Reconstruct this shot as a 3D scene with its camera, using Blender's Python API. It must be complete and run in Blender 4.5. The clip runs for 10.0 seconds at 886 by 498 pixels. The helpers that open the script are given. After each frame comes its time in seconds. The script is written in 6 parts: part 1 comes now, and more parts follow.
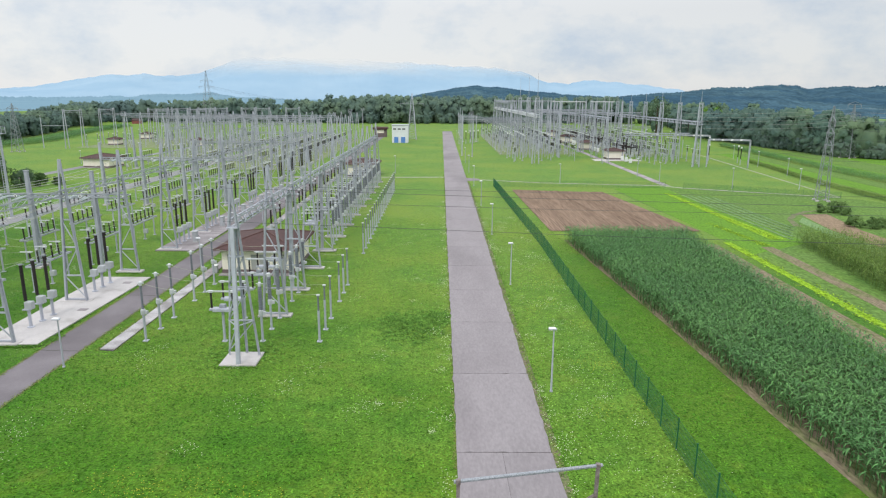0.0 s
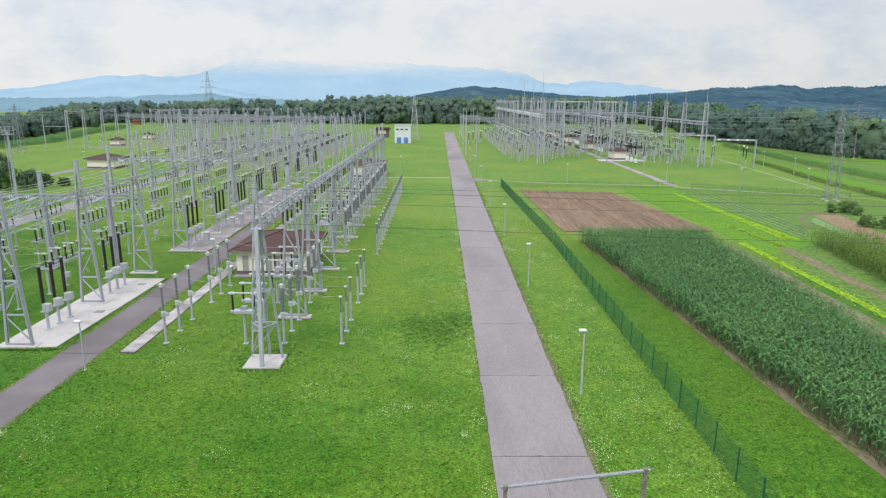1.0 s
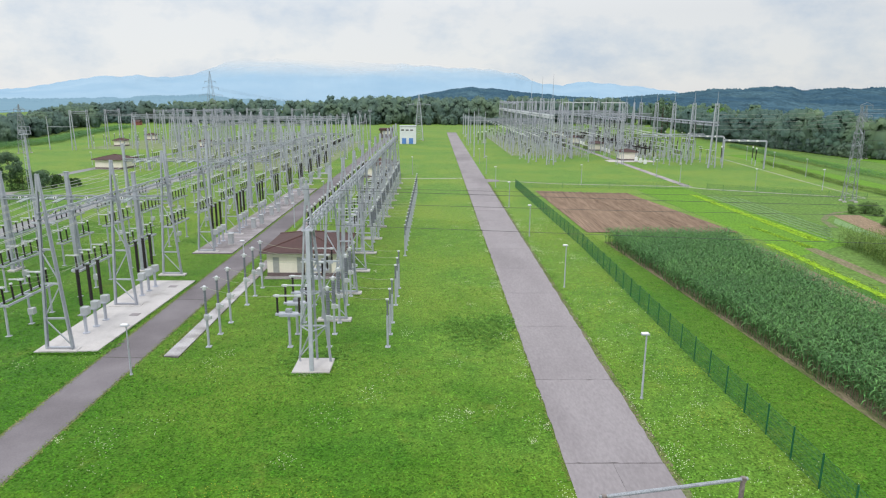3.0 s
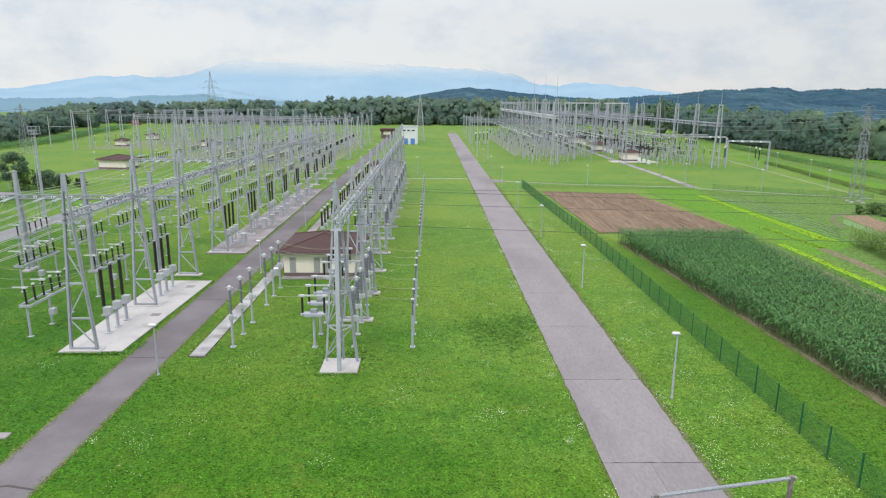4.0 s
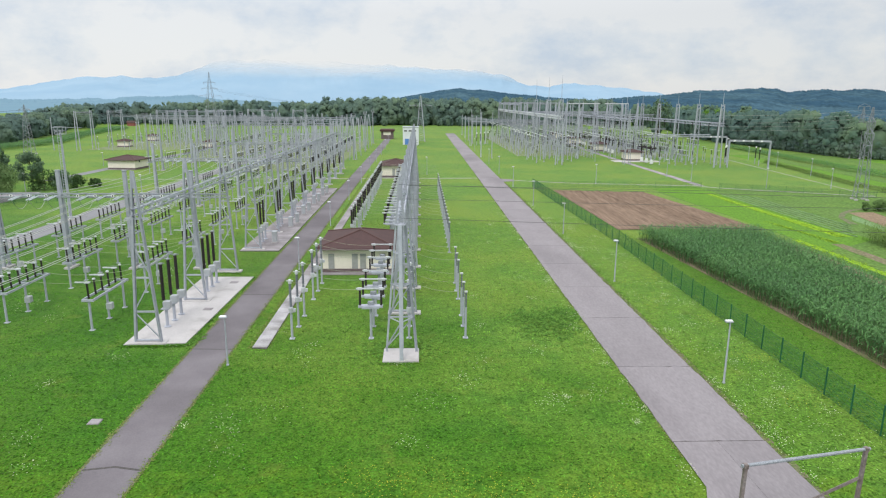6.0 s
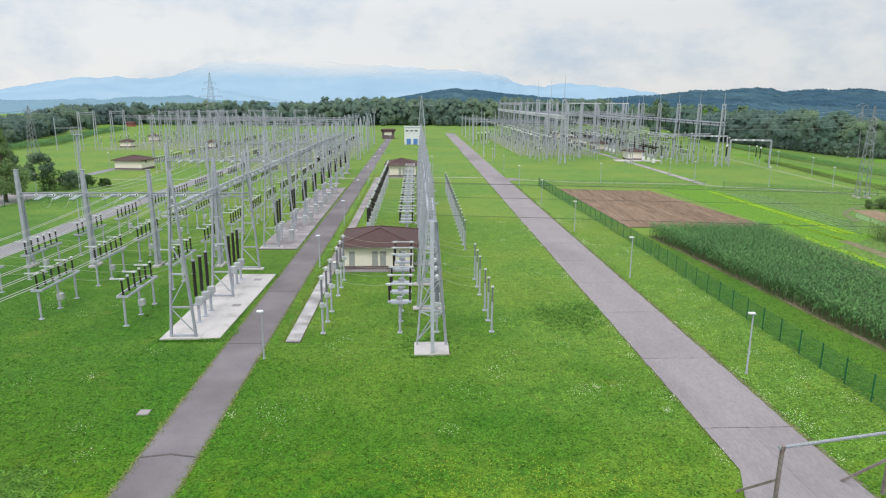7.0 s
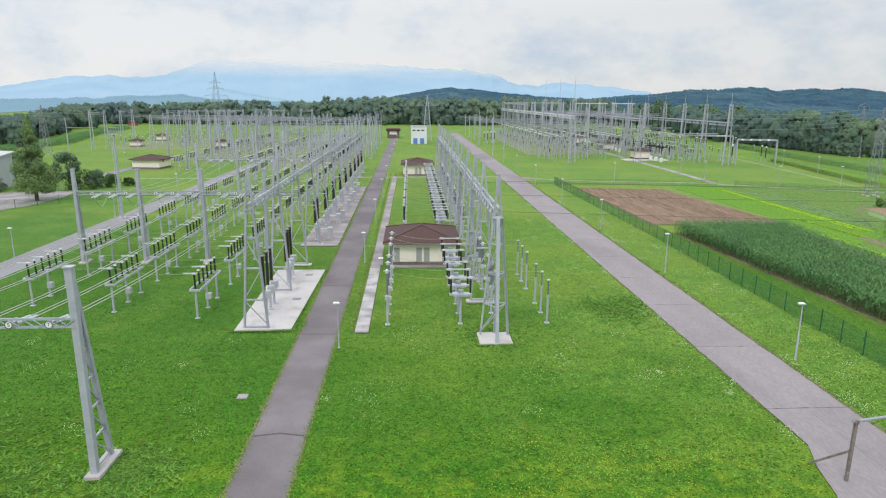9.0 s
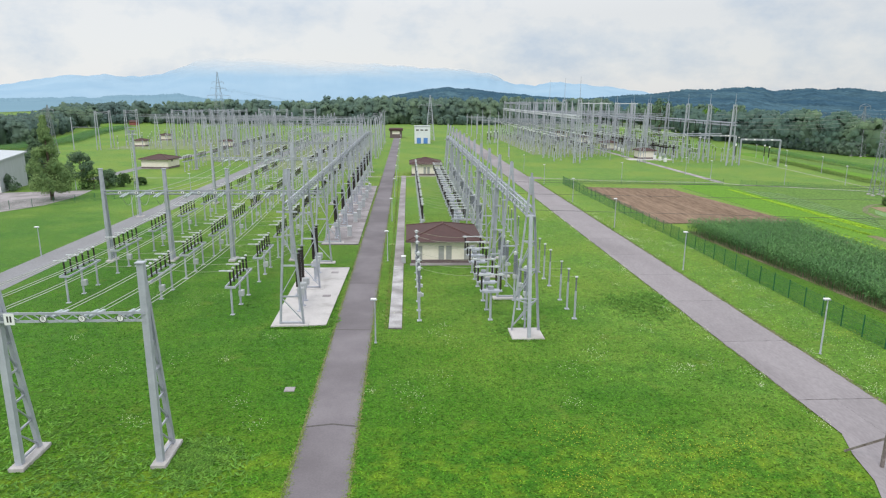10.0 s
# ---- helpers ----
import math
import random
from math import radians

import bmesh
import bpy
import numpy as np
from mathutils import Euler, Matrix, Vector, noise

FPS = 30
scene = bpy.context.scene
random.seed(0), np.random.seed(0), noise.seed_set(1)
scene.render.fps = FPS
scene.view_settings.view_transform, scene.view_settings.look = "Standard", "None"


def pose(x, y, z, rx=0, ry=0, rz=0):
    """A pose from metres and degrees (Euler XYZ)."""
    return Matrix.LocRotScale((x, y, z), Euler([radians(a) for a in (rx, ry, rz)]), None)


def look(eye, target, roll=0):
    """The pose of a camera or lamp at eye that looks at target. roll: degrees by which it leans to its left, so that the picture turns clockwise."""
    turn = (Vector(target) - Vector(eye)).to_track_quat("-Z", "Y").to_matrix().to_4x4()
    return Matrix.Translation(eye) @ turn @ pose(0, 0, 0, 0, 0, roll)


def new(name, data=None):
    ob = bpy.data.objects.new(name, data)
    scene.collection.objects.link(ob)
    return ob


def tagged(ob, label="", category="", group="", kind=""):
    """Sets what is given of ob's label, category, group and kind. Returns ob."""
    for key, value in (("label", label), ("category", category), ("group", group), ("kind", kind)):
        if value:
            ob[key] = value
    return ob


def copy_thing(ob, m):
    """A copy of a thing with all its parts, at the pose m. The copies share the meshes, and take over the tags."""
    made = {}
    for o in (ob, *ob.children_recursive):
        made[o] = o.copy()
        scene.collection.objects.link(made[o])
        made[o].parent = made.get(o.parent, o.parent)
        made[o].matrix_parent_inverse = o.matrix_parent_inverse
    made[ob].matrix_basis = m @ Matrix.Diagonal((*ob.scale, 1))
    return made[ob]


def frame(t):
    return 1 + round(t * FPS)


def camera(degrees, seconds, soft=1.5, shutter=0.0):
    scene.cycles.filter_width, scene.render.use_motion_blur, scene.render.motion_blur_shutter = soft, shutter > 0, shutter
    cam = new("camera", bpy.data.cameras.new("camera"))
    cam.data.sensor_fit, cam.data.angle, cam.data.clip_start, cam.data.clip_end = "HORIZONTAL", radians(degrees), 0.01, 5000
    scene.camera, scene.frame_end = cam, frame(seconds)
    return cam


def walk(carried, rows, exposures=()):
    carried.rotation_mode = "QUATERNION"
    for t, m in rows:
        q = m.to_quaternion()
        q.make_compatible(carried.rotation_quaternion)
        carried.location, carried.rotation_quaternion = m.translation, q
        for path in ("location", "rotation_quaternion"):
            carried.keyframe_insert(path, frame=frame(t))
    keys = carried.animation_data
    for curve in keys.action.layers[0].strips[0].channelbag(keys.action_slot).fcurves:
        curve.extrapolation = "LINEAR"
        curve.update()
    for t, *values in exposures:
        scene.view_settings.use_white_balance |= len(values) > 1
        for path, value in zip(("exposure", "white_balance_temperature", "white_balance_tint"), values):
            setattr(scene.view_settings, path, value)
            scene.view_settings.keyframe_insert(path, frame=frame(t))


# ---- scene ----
import itertools

# ---------------------------------------------------------------- camera
cam = camera(69.13, 10.0, soft=1.2)
PATH = [
    (0.0, 0.664, 0.180, 16.901, -0.264, -13.282, 0.372),
    (0.5, -0.211, 0.411, 16.856, -0.339, -13.260, 0.340),
    (1.0, -1.088, 0.639, 16.813, -0.416, -13.239, 0.314),
    (1.5, -1.967, 0.864, 16.773, -0.498, -13.218, 0.301),
    (2.0, -2.851, 1.082, 16.739, -0.587, -13.198, 0.306),
    (2.5, -3.743, 1.286, 16.710, -0.685, -13.178, 0.334),
    (4.0, -6.607, 1.430, 16.627, -1.124, -13.113, 0.463),
    (4.5, -7.668, 1.195, 16.590, -1.342, -13.087, 0.487),
    (5.0, -8.772, 0.822, 16.553, -1.582, -13.061, 0.491),
    (5.5, -9.895, 0.350, 16.523, -1.822, -13.041, 0.473),
    (7.0, -13.303, -1.356, 16.531, -2.424, -13.037, 0.340),
    (7.5, -14.495, -1.948, 16.575, -2.585, -13.051, 0.321),
    (8.0, -15.736, -2.522, 16.640, -2.728, -13.070, 0.334),
    (8.5, -17.021, -3.074, 16.714, -2.866, -13.091, 0.367),
    (9.0, -18.341, -3.605, 16.783, -3.007, -13.111, 0.400),
    (9.5, -19.688, -4.120, 16.836, -3.162, -13.129, 0.420),
    (10.0, -21.047, -4.625, 16.879, -3.324, -13.145, 0.430),
]
walk(cam, [(t, pose(x, y, z, 0, 0, yaw) @ pose(0, 0, 0, 90 + pitch) @ pose(0, 0, 0, 0, 0, roll))
           for t, x, y, z, yaw, pitch, roll in PATH])

# ---------------------------------------------------------------- sky, sun, exposure
scene.view_settings.exposure = 0.0
SUN_ELEVATION, SUN_AZIMUTH = 52.0, 200.0

world = bpy.data.worlds.new("overcast_sky")
scene.world = world
world.use_nodes = True
wn, wl = world.node_tree.nodes, world.node_tree.links
wn.clear()


def wnode(kind, **values):
    n = wn.new(kind)
    for key, value in values.items():
        n.inputs[key].default_value = value
    return n


w_out = wn.new("ShaderNodeOutputWorld")
w_bg = wnode("ShaderNodeBackground", Strength=1.0)
w_co = wn.new("ShaderNodeTexCoord")
w_sep = wn.new("ShaderNodeSeparateXYZ")
wl.new(w_co.outputs["Generated"], w_sep.inputs[0])
w_sky = wn.new("ShaderNodeTexSky")
w_sky.sky_type, w_sky.sun_disc = "NISHITA", False
w_sky.sun_elevation, w_sky.sun_rotation = radians(SUN_ELEVATION), radians(SUN_AZIMUTH)
w_dim = wn.new("ShaderNodeVectorMath")
w_dim.operation = "SCALE"
w_dim.inputs["Scale"].default_value = 0.10
wl.new(w_sky.outputs[0], w_dim.inputs[0])
# cloud sheets, stretched along the horizon
w_map = wn.new("ShaderNodeMapping")
w_map.inputs["Scale"].default_value = (2.0, 2.0, 3.4)
w_map.inputs["Location"].default_value = (0.35, 0.1, 0.55)
wl.new(w_co.outputs["Generated"], w_map.inputs[0])
w_noise = wnode("ShaderNodeTexNoise", Scale=3.7, Detail=11.0, Roughness=0.60)
wl.new(w_map.outputs[0], w_noise.inputs["Vector"])
w_ramp = wn.new("ShaderNodeValToRGB")
el = w_ramp.color_ramp.elements
el[0].position, el[0].color = 0.30, (0.61, 0.70, 0.825, 1)
el[1].position, el[1].color = 0.54, (0.885, 0.895, 0.905, 1)
e = el.new(0.43)
e.color = (0.77, 0.815, 0.87, 1)
wl.new(w_noise.outputs[0], w_ramp.inputs[0])
# an overcast sky is about three times as bright overhead as at the horizon
w_up = wn.new("ShaderNodeMapRange")
w_up.inputs["From Min"].default_value, w_up.inputs["From Max"].default_value = 0.12, 0.9
w_up.inputs["To Min"].default_value, w_up.inputs["To Max"].default_value = 1.0, 2.6
wl.new(w_sep.outputs["Z"], w_up.inputs["Value"])
w_mul = wn.new("ShaderNodeVectorMath")
w_mul.operation = "SCALE"
wl.new(w_ramp.outputs[0], w_mul.inputs[0])
w_side = wn.new("ShaderNodeMapRange")
w_side.inputs["From Min"].default_value, w_side.inputs["From Max"].default_value = -0.35, 0.55
w_side.inputs["To Min"].default_value, w_side.inputs["To Max"].default_value = 1.0, 0.88
wl.new(w_sep.outputs["X"], w_side.inputs["Value"])
w_lum = wn.new("ShaderNodeMath")
w_lum.operation = "MULTIPLY"
wl.new(w_up.outputs[0], w_lum.inputs[0])
wl.new(w_side.outputs[0], w_lum.inputs[1])
wl.new(w_lum.outputs[0], w_mul.inputs["Scale"])
w_mix = wn.new("ShaderNodeMix")
w_mix.data_type = "RGBA"
w_mix.inputs["Factor"].default_value = 0.86
wl.new(w_dim.outputs[0], w_mix.inputs["A"])
wl.new(w_mul.outputs[0], w_mix.inputs["B"])
wl.new(w_mix.outputs["Result"], w_bg.inputs["Color"])
wl.new(w_bg.outputs[0], w_out.inputs[0])

sun_data = bpy.data.lights.new("sun", "SUN")
sun_data.energy, sun_data.angle, sun_data.color = 1.3, radians(14), (1.0, 0.96, 0.9)
sun = new("sun", sun_data)
sd = Vector((math.sin(radians(SUN_AZIMUTH)) * math.cos(radians(SUN_ELEVATION)),
             math.cos(radians(SUN_AZIMUTH)) * math.cos(radians(SUN_ELEVATION)), math.sin(radians(SUN_ELEVATION))))
sun.matrix_world = look(sd * 100, (0, 0, 0))


# ---------------------------------------------------------------- materials
def material(name, col, col2=None, rough=0.7, metal=0.0, scale=3.0, fine=0.0, bump=0.0, bump_scale=20.0, spread=0.0, world_space=False, vary=0.36,
             stretch=(1, 1, 1), lo=0.35, hi=0.65, spec=0.5, col3=None, big=0.0, big_lo=0.42, big_hi=0.62):
    """Two colours mixed by noise, a third in wide patches, a random shade for each object, and a fine relief."""
    m = bpy.data.materials.new(name)
    m.use_nodes = True
    nt = m.node_tree
    n, l = nt.nodes, nt.links
    b = n["Principled BSDF"]
    b.inputs["Roughness"].default_value, b.inputs["Metallic"].default_value = rough, metal
    b.inputs["Specular IOR Level"].default_value = spec
    co = n.new("ShaderNodeTexCoord")
    if world_space:
        co = n.new("ShaderNodeNewGeometry")
        src = co.outputs["Position"]
    else:
        src = co.outputs["Object"]
    mp = n.new("ShaderNodeMapping")
    mp.inputs["Scale"].default_value = stretch
    l.new(src, mp.inputs[0])
    no = n.new("ShaderNodeTexNoise")
    no.inputs["Scale"].default_value, no.inputs["Detail"].default_value, no.inputs["Roughness"].default_value = scale, 8.0, 0.62
    l.new(mp.outputs[0], no.inputs["Vector"])
    mr = n.new("ShaderNodeMapRange")
    mr.inputs["From Min"].default_value, mr.inputs["From Max"].default_value = lo, hi
    l.new(no.outputs[0], mr.inputs["Value"])
    mx = n.new("ShaderNodeMix")
    mx.data_type = "RGBA"
    mx.inputs["A"].default_value = (*col, 1)
    mx.inputs["B"].default_value = (*(col2 or [c * 0.75 for c in col]), 1)
    l.new(mr.outputs[0], mx.inputs["Factor"])
    out = mx.outputs["Result"]
    if col3:
        nb = n.new("ShaderNodeTexNoise")
        nb.inputs["Scale"].default_value, nb.inputs["Detail"].default_value = big, 5.0
        l.new(mp.outputs[0], nb.inputs["Vector"])
        rb = n.new("ShaderNodeMapRange")
        rb.inputs["From Min"].default_value, rb.inputs["From Max"].default_value = big_lo, big_hi
        l.new(nb.outputs[0], rb.inputs["Value"])
        m3 = n.new("ShaderNodeMix")
        m3.data_type = "RGBA"
        m3.inputs["B"].default_value = (*col3, 1)
        l.new(rb.outputs[0], m3.inputs["Factor"])
        l.new(out, m3.inputs["A"])
        out = m3.outputs["Result"]
    if fine:
        nf = n.new("ShaderNodeTexNoise")
        nf.inputs["Scale"].default_value, nf.inputs["Detail"].default_value = fine, 3.0
        l.new(mp.outputs[0], nf.inputs["Vector"])
        rf = n.new("ShaderNodeMapRange")
        rf.inputs["From Min"].default_value, rf.inputs["From Max"].default_value = 0.3, 0.7
        rf.inputs["To Min"].default_value, rf.inputs["To Max"].default_value = 1 - vary, 1 + vary
        l.new(nf.outputs[0], rf.inputs["Value"])
        sc = n.new("ShaderNodeVectorMath")
        sc.operation = "SCALE"
        l.new(out, sc.inputs[0])
        l.new(rf.outputs[0], sc.inputs["Scale"])
        out = sc.outputs[0]
    if spread:
        oi = n.new("ShaderNodeObjectInfo")
        ro = n.new("ShaderNodeMapRange")
        ro.inputs["To Min"].default_value, ro.inputs["To Max"].default_value = 1 - spread, 1 + spread
        l.new(oi.outputs["Random"], ro.inputs["Value"])
        so = n.new("ShaderNodeVectorMath")
        so.operation = "SCALE"
        l.new(out, so.inputs[0])
        l.new(ro.outputs[0], so.inputs["Scale"])
        out = so.outputs[0]
    l.new(out, b.inputs["Base Color"])
    if bump:
        bn = n.new("ShaderNodeTexNoise")
        bn.inputs["Scale"].default_value, bn.inputs["Detail"].default_value = bump_scale, 5.0
        l.new(mp.outputs[0], bn.inputs["Vector"])
        bu = n.new("ShaderNodeBump")
        bu.inputs["Strength"].default_value, bu.inputs["Distance"].default_value = 0.6, bump
        l.new(bn.outputs[0], bu.inputs["Height"])
        l.new(bu.outputs[0], b.inputs["Normal"])
    return m


GRASS = material("grass", (0.075, 0.170, 0.020), (0.114, 0.216, 0.026), rough=0.95, scale=0.55, fine=8.5, vary=0.44, bump=0.08, bump_scale=7.0,
                 world_space=True, spec=0.1, col3=(0.136, 0.216, 0.026), big=0.07)
GRASS.node_tree.nodes["Principled BSDF"].inputs["Sheen Weight"].default_value = 0.10
GRASS.node_tree.nodes["Principled BSDF"].inputs["Sheen Roughness"].default_value = 0.35
def clover_and_shade(m):
    """Clover darkens the open lawn near the lanes, thinning out towards the far yard; this fade also paints in shade
    between blades and distance haze.
    """
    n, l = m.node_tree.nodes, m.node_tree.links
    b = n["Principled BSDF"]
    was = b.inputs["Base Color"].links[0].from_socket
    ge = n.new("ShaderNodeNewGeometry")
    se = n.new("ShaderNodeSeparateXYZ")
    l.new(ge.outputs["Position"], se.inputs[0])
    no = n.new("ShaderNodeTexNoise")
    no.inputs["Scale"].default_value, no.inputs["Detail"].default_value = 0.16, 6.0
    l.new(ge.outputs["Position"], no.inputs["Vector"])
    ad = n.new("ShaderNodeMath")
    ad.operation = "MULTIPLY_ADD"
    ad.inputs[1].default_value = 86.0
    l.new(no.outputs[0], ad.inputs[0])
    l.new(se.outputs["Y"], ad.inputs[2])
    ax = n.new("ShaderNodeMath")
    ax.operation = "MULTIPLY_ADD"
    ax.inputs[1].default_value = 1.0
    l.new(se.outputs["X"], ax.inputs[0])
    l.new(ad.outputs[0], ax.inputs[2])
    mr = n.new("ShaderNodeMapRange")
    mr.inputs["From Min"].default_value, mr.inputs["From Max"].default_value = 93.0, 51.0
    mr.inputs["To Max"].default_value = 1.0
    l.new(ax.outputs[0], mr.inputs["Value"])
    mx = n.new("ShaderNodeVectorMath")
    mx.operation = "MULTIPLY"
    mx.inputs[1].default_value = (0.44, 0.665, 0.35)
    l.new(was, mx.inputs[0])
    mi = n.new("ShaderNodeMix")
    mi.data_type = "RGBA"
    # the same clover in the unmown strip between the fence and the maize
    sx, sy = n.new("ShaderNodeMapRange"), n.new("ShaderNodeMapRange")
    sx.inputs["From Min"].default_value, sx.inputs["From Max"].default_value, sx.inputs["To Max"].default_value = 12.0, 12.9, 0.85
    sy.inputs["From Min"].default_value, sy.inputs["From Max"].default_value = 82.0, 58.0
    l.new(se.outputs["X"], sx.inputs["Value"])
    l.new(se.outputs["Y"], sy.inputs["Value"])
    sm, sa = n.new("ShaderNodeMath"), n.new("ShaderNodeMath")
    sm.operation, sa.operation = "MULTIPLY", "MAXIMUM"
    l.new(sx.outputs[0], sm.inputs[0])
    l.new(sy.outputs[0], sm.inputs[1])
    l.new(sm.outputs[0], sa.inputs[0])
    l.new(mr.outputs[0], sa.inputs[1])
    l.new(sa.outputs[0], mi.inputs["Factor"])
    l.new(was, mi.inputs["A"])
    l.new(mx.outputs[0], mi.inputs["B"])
    # yellowing moss in the rough grass before the lanes
    ns = n.new("ShaderNodeTexNoise")
    ns.inputs["Scale"].default_value, ns.inputs["Detail"].default_value, ns.inputs["Roughness"].default_value = 0.75, 9.0, 0.7
    l.new(ge.outputs["Position"], ns.inputs["Vector"])
    nl = n.new("ShaderNodeMapRange")
    nl.inputs["From Min"].default_value, nl.inputs["From Max"].default_value = 27.6, 22.1
    l.new(se.outputs["Y"], nl.inputs["Value"])
    nm = n.new("ShaderNodeMapRange")
    nm.inputs["From Min"].default_value, nm.inputs["From Max"].default_value = 0.45, 0.66
    nm.inputs["To Max"].default_value = 0.65
    l.new(ns.outputs[0], nm.inputs["Value"])
    nx = n.new("ShaderNodeMath")
    nx.operation = "MULTIPLY"
    l.new(nl.outputs[0], nx.inputs[0])
    l.new(nm.outputs[0], nx.inputs[1])
    mo = n.new("ShaderNodeMix")
    mo.data_type = "RGBA"
    mo.inputs["B"].default_value = (0.160, 0.238, 0.016, 1)
    l.new(nx.outputs[0], mo.inputs["Factor"])
    l.new(mi.outputs["Result"], mo.inputs["A"])
    # leafy clumps and thin brownish spots
    nk = n.new("ShaderNodeTexNoise")
    nk.inputs["Scale"].default_value, nk.inputs["Detail"].default_value, nk.inputs["Roughness"].default_value = 2.0, 10.0, 0.78
    l.new(ge.outputs["Position"], nk.inputs["Vector"])
    rk = n.new("ShaderNodeMapRange")
    rk.inputs["From Min"].default_value, rk.inputs["From Max"].default_value = 0.36, 0.64
    rk.inputs["To Min"].default_value, rk.inputs["To Max"].default_value = 0.72, 1.22
    l.new(nk.outputs[0], rk.inputs["Value"])
    sk = n.new("ShaderNodeVectorMath")
    sk.operation = "SCALE"
    l.new(mo.outputs["Result"], sk.inputs[0])
    l.new(rk.outputs[0], sk.inputs["Scale"])
    nw = n.new("ShaderNodeTexNoise")
    nw.inputs["Scale"].default_value, nw.inputs["Detail"].default_value, nw.inputs["Roughness"].default_value = 0.42, 7.0, 0.66
    sh = n.new("ShaderNodeVectorMath")
    sh.inputs[1].default_value = (31.0, 17.0, 5.0)
    l.new(ge.outputs["Position"], sh.inputs[0])
    l.new(sh.outputs[0], nw.inputs["Vector"])
    rw = n.new("ShaderNodeMapRange")
    rw.inputs["From Min"].default_value, rw.inputs["From Max"].default_value = 0.57, 0.70
    rw.inputs["To Max"].default_value = 0.38
    l.new(nw.outputs[0], rw.inputs["Value"])
    mw = n.new("ShaderNodeMix")
    mw.data_type = "RGBA"
    mw.inputs["B"].default_value = (0.135, 0.175, 0.026, 1)
    l.new(rw.outputs[0], mw.inputs["Factor"])
    l.new(sk.outputs[0], mw.inputs["A"])
    l.new(mw.outputs["Result"], b.inputs["Base Color"])


clover_and_shade(GRASS)
MEADOW = material("meadow", (0.080, 0.158, 0.036), (0.118, 0.200, 0.042), rough=0.95, scale=0.4, fine=3.0, bump=0.08, bump_scale=3.0,
                  world_space=True, spec=0.1, stretch=(1, 0.5, 1), col3=(0.105, 0.180, 0.046), big=0.22)
TUFT = material("grass_tuft", (0.081, 0.184, 0.025), (0.121, 0.232, 0.032), rough=0.95, scale=0.35, lo=0.42, hi=0.6, world_space=True, spec=0.1)
clover_and_shade(TUFT)
WEED = material("weed_leaf", (0.062, 0.152, 0.022), (0.100, 0.208, 0.030), rough=0.9, scale=1.5, world_space=True, spec=0.15)
EDGE_GRASS = material("dry_edge_grass", (0.120, 0.185, 0.036), (0.165, 0.190, 0.060), rough=0.95, scale=0.8, world_space=True, spec=0.1)
PETAL = material("white_petal", (0.62, 0.66, 0.48), (0.48, 0.54, 0.32), rough=0.8, scale=1.0, world_space=True)
YELLOW = material("yellow_petal", (0.42, 0.40, 0.02), (0.25, 0.30, 0.02), rough=0.8, scale=1.0, world_space=True)
CONCRETE_ROAD = material("road_concrete", (0.215, 0.196, 0.206), (0.245, 0.226, 0.236), rough=0.9, scale=0.35, fine=9.0, vary=0.10, bump=0.004, bump_scale=30.0,
                         spread=0.05, world_space=True, spec=0.25, stretch=(1, 0.35, 1), col3=(0.165, 0.150, 0.158), big=0.12, big_lo=0.5, big_hi=0.75)
GREY_ROAD = material("grey_asphalt", (0.235, 0.236, 0.250), (0.205, 0.206, 0.218), rough=0.92, scale=0.4, fine=9.0, vary=0.10, world_space=True, spec=0.2,
                     col3=(0.18, 0.18, 0.188), big=0.12, stretch=(1, 0.3, 1))
JOINT = material("joint_tar", (0.05, 0.047, 0.045), (0.09, 0.08, 0.075), rough=0.9, scale=6.0, world_space=True)
ASPHALT = material("asphalt", (0.150, 0.136, 0.148), (0.182, 0.167, 0.179), rough=0.92, scale=0.4, fine=12.0, vary=0.08, bump=0.004, bump_scale=40.0,
                   world_space=True, spec=0.25, col3=(0.126, 0.114, 0.123), big=0.15)
YARD_MIX = material("thin_grass_on_gravel", (0.20, 0.22, 0.14), (0.125, 0.195, 0.045), rough=0.95, scale=0.5, fine=4.0, world_space=True, spec=0.15, lo=0.40, hi=0.66)
VERGE = material("gravel_verge", (0.16, 0.13, 0.09), (0.07, 0.12, 0.02), rough=0.95, scale=1.2, fine=8.0, world_space=True, bump=0.02, bump_scale=10.0)
WORN_PATH = material("overgrown_path", (0.31, 0.32, 0.26), (0.16, 0.23, 0.07), rough=0.95, scale=1.0, fine=6.0, vary=0.2, world_space=True, spec=0.15, lo=0.48, hi=0.66)
PAD = material("pad_concrete", (0.47, 0.45, 0.445), (0.41, 0.392, 0.388), rough=0.85, scale=0.5, fine=14.0, vary=0.08, world_space=True, spec=0.3,
               col3=(0.30, 0.285, 0.27), big=0.5, big_lo=0.55, big_hi=0.75, bump=0.004)
OLD_PAD = material("old_pad_concrete", (0.315, 0.292, 0.300), (0.26, 0.238, 0.248), rough=0.9, scale=0.8, fine=10.0, vary=0.15, world_space=True, spec=0.3,
                   col3=(0.20, 0.182, 0.186), big=0.35, spread=0.06)
DUCT = material("duct_cover_concrete", (0.42, 0.41, 0.42), (0.35, 0.34, 0.35), rough=0.9, scale=0.9, fine=10.0, vary=0.16, world_space=True, spec=0.3,
                col3=(0.22, 0.21, 0.21), big=0.5, spread=0.05)
STEEL = material("galvanised_steel", (0.405, 0.425, 0.485), (0.325, 0.345, 0.398), rough=0.5, metal=0.08, scale=1.5, fine=12.0, vary=0.07, spread=0.10)
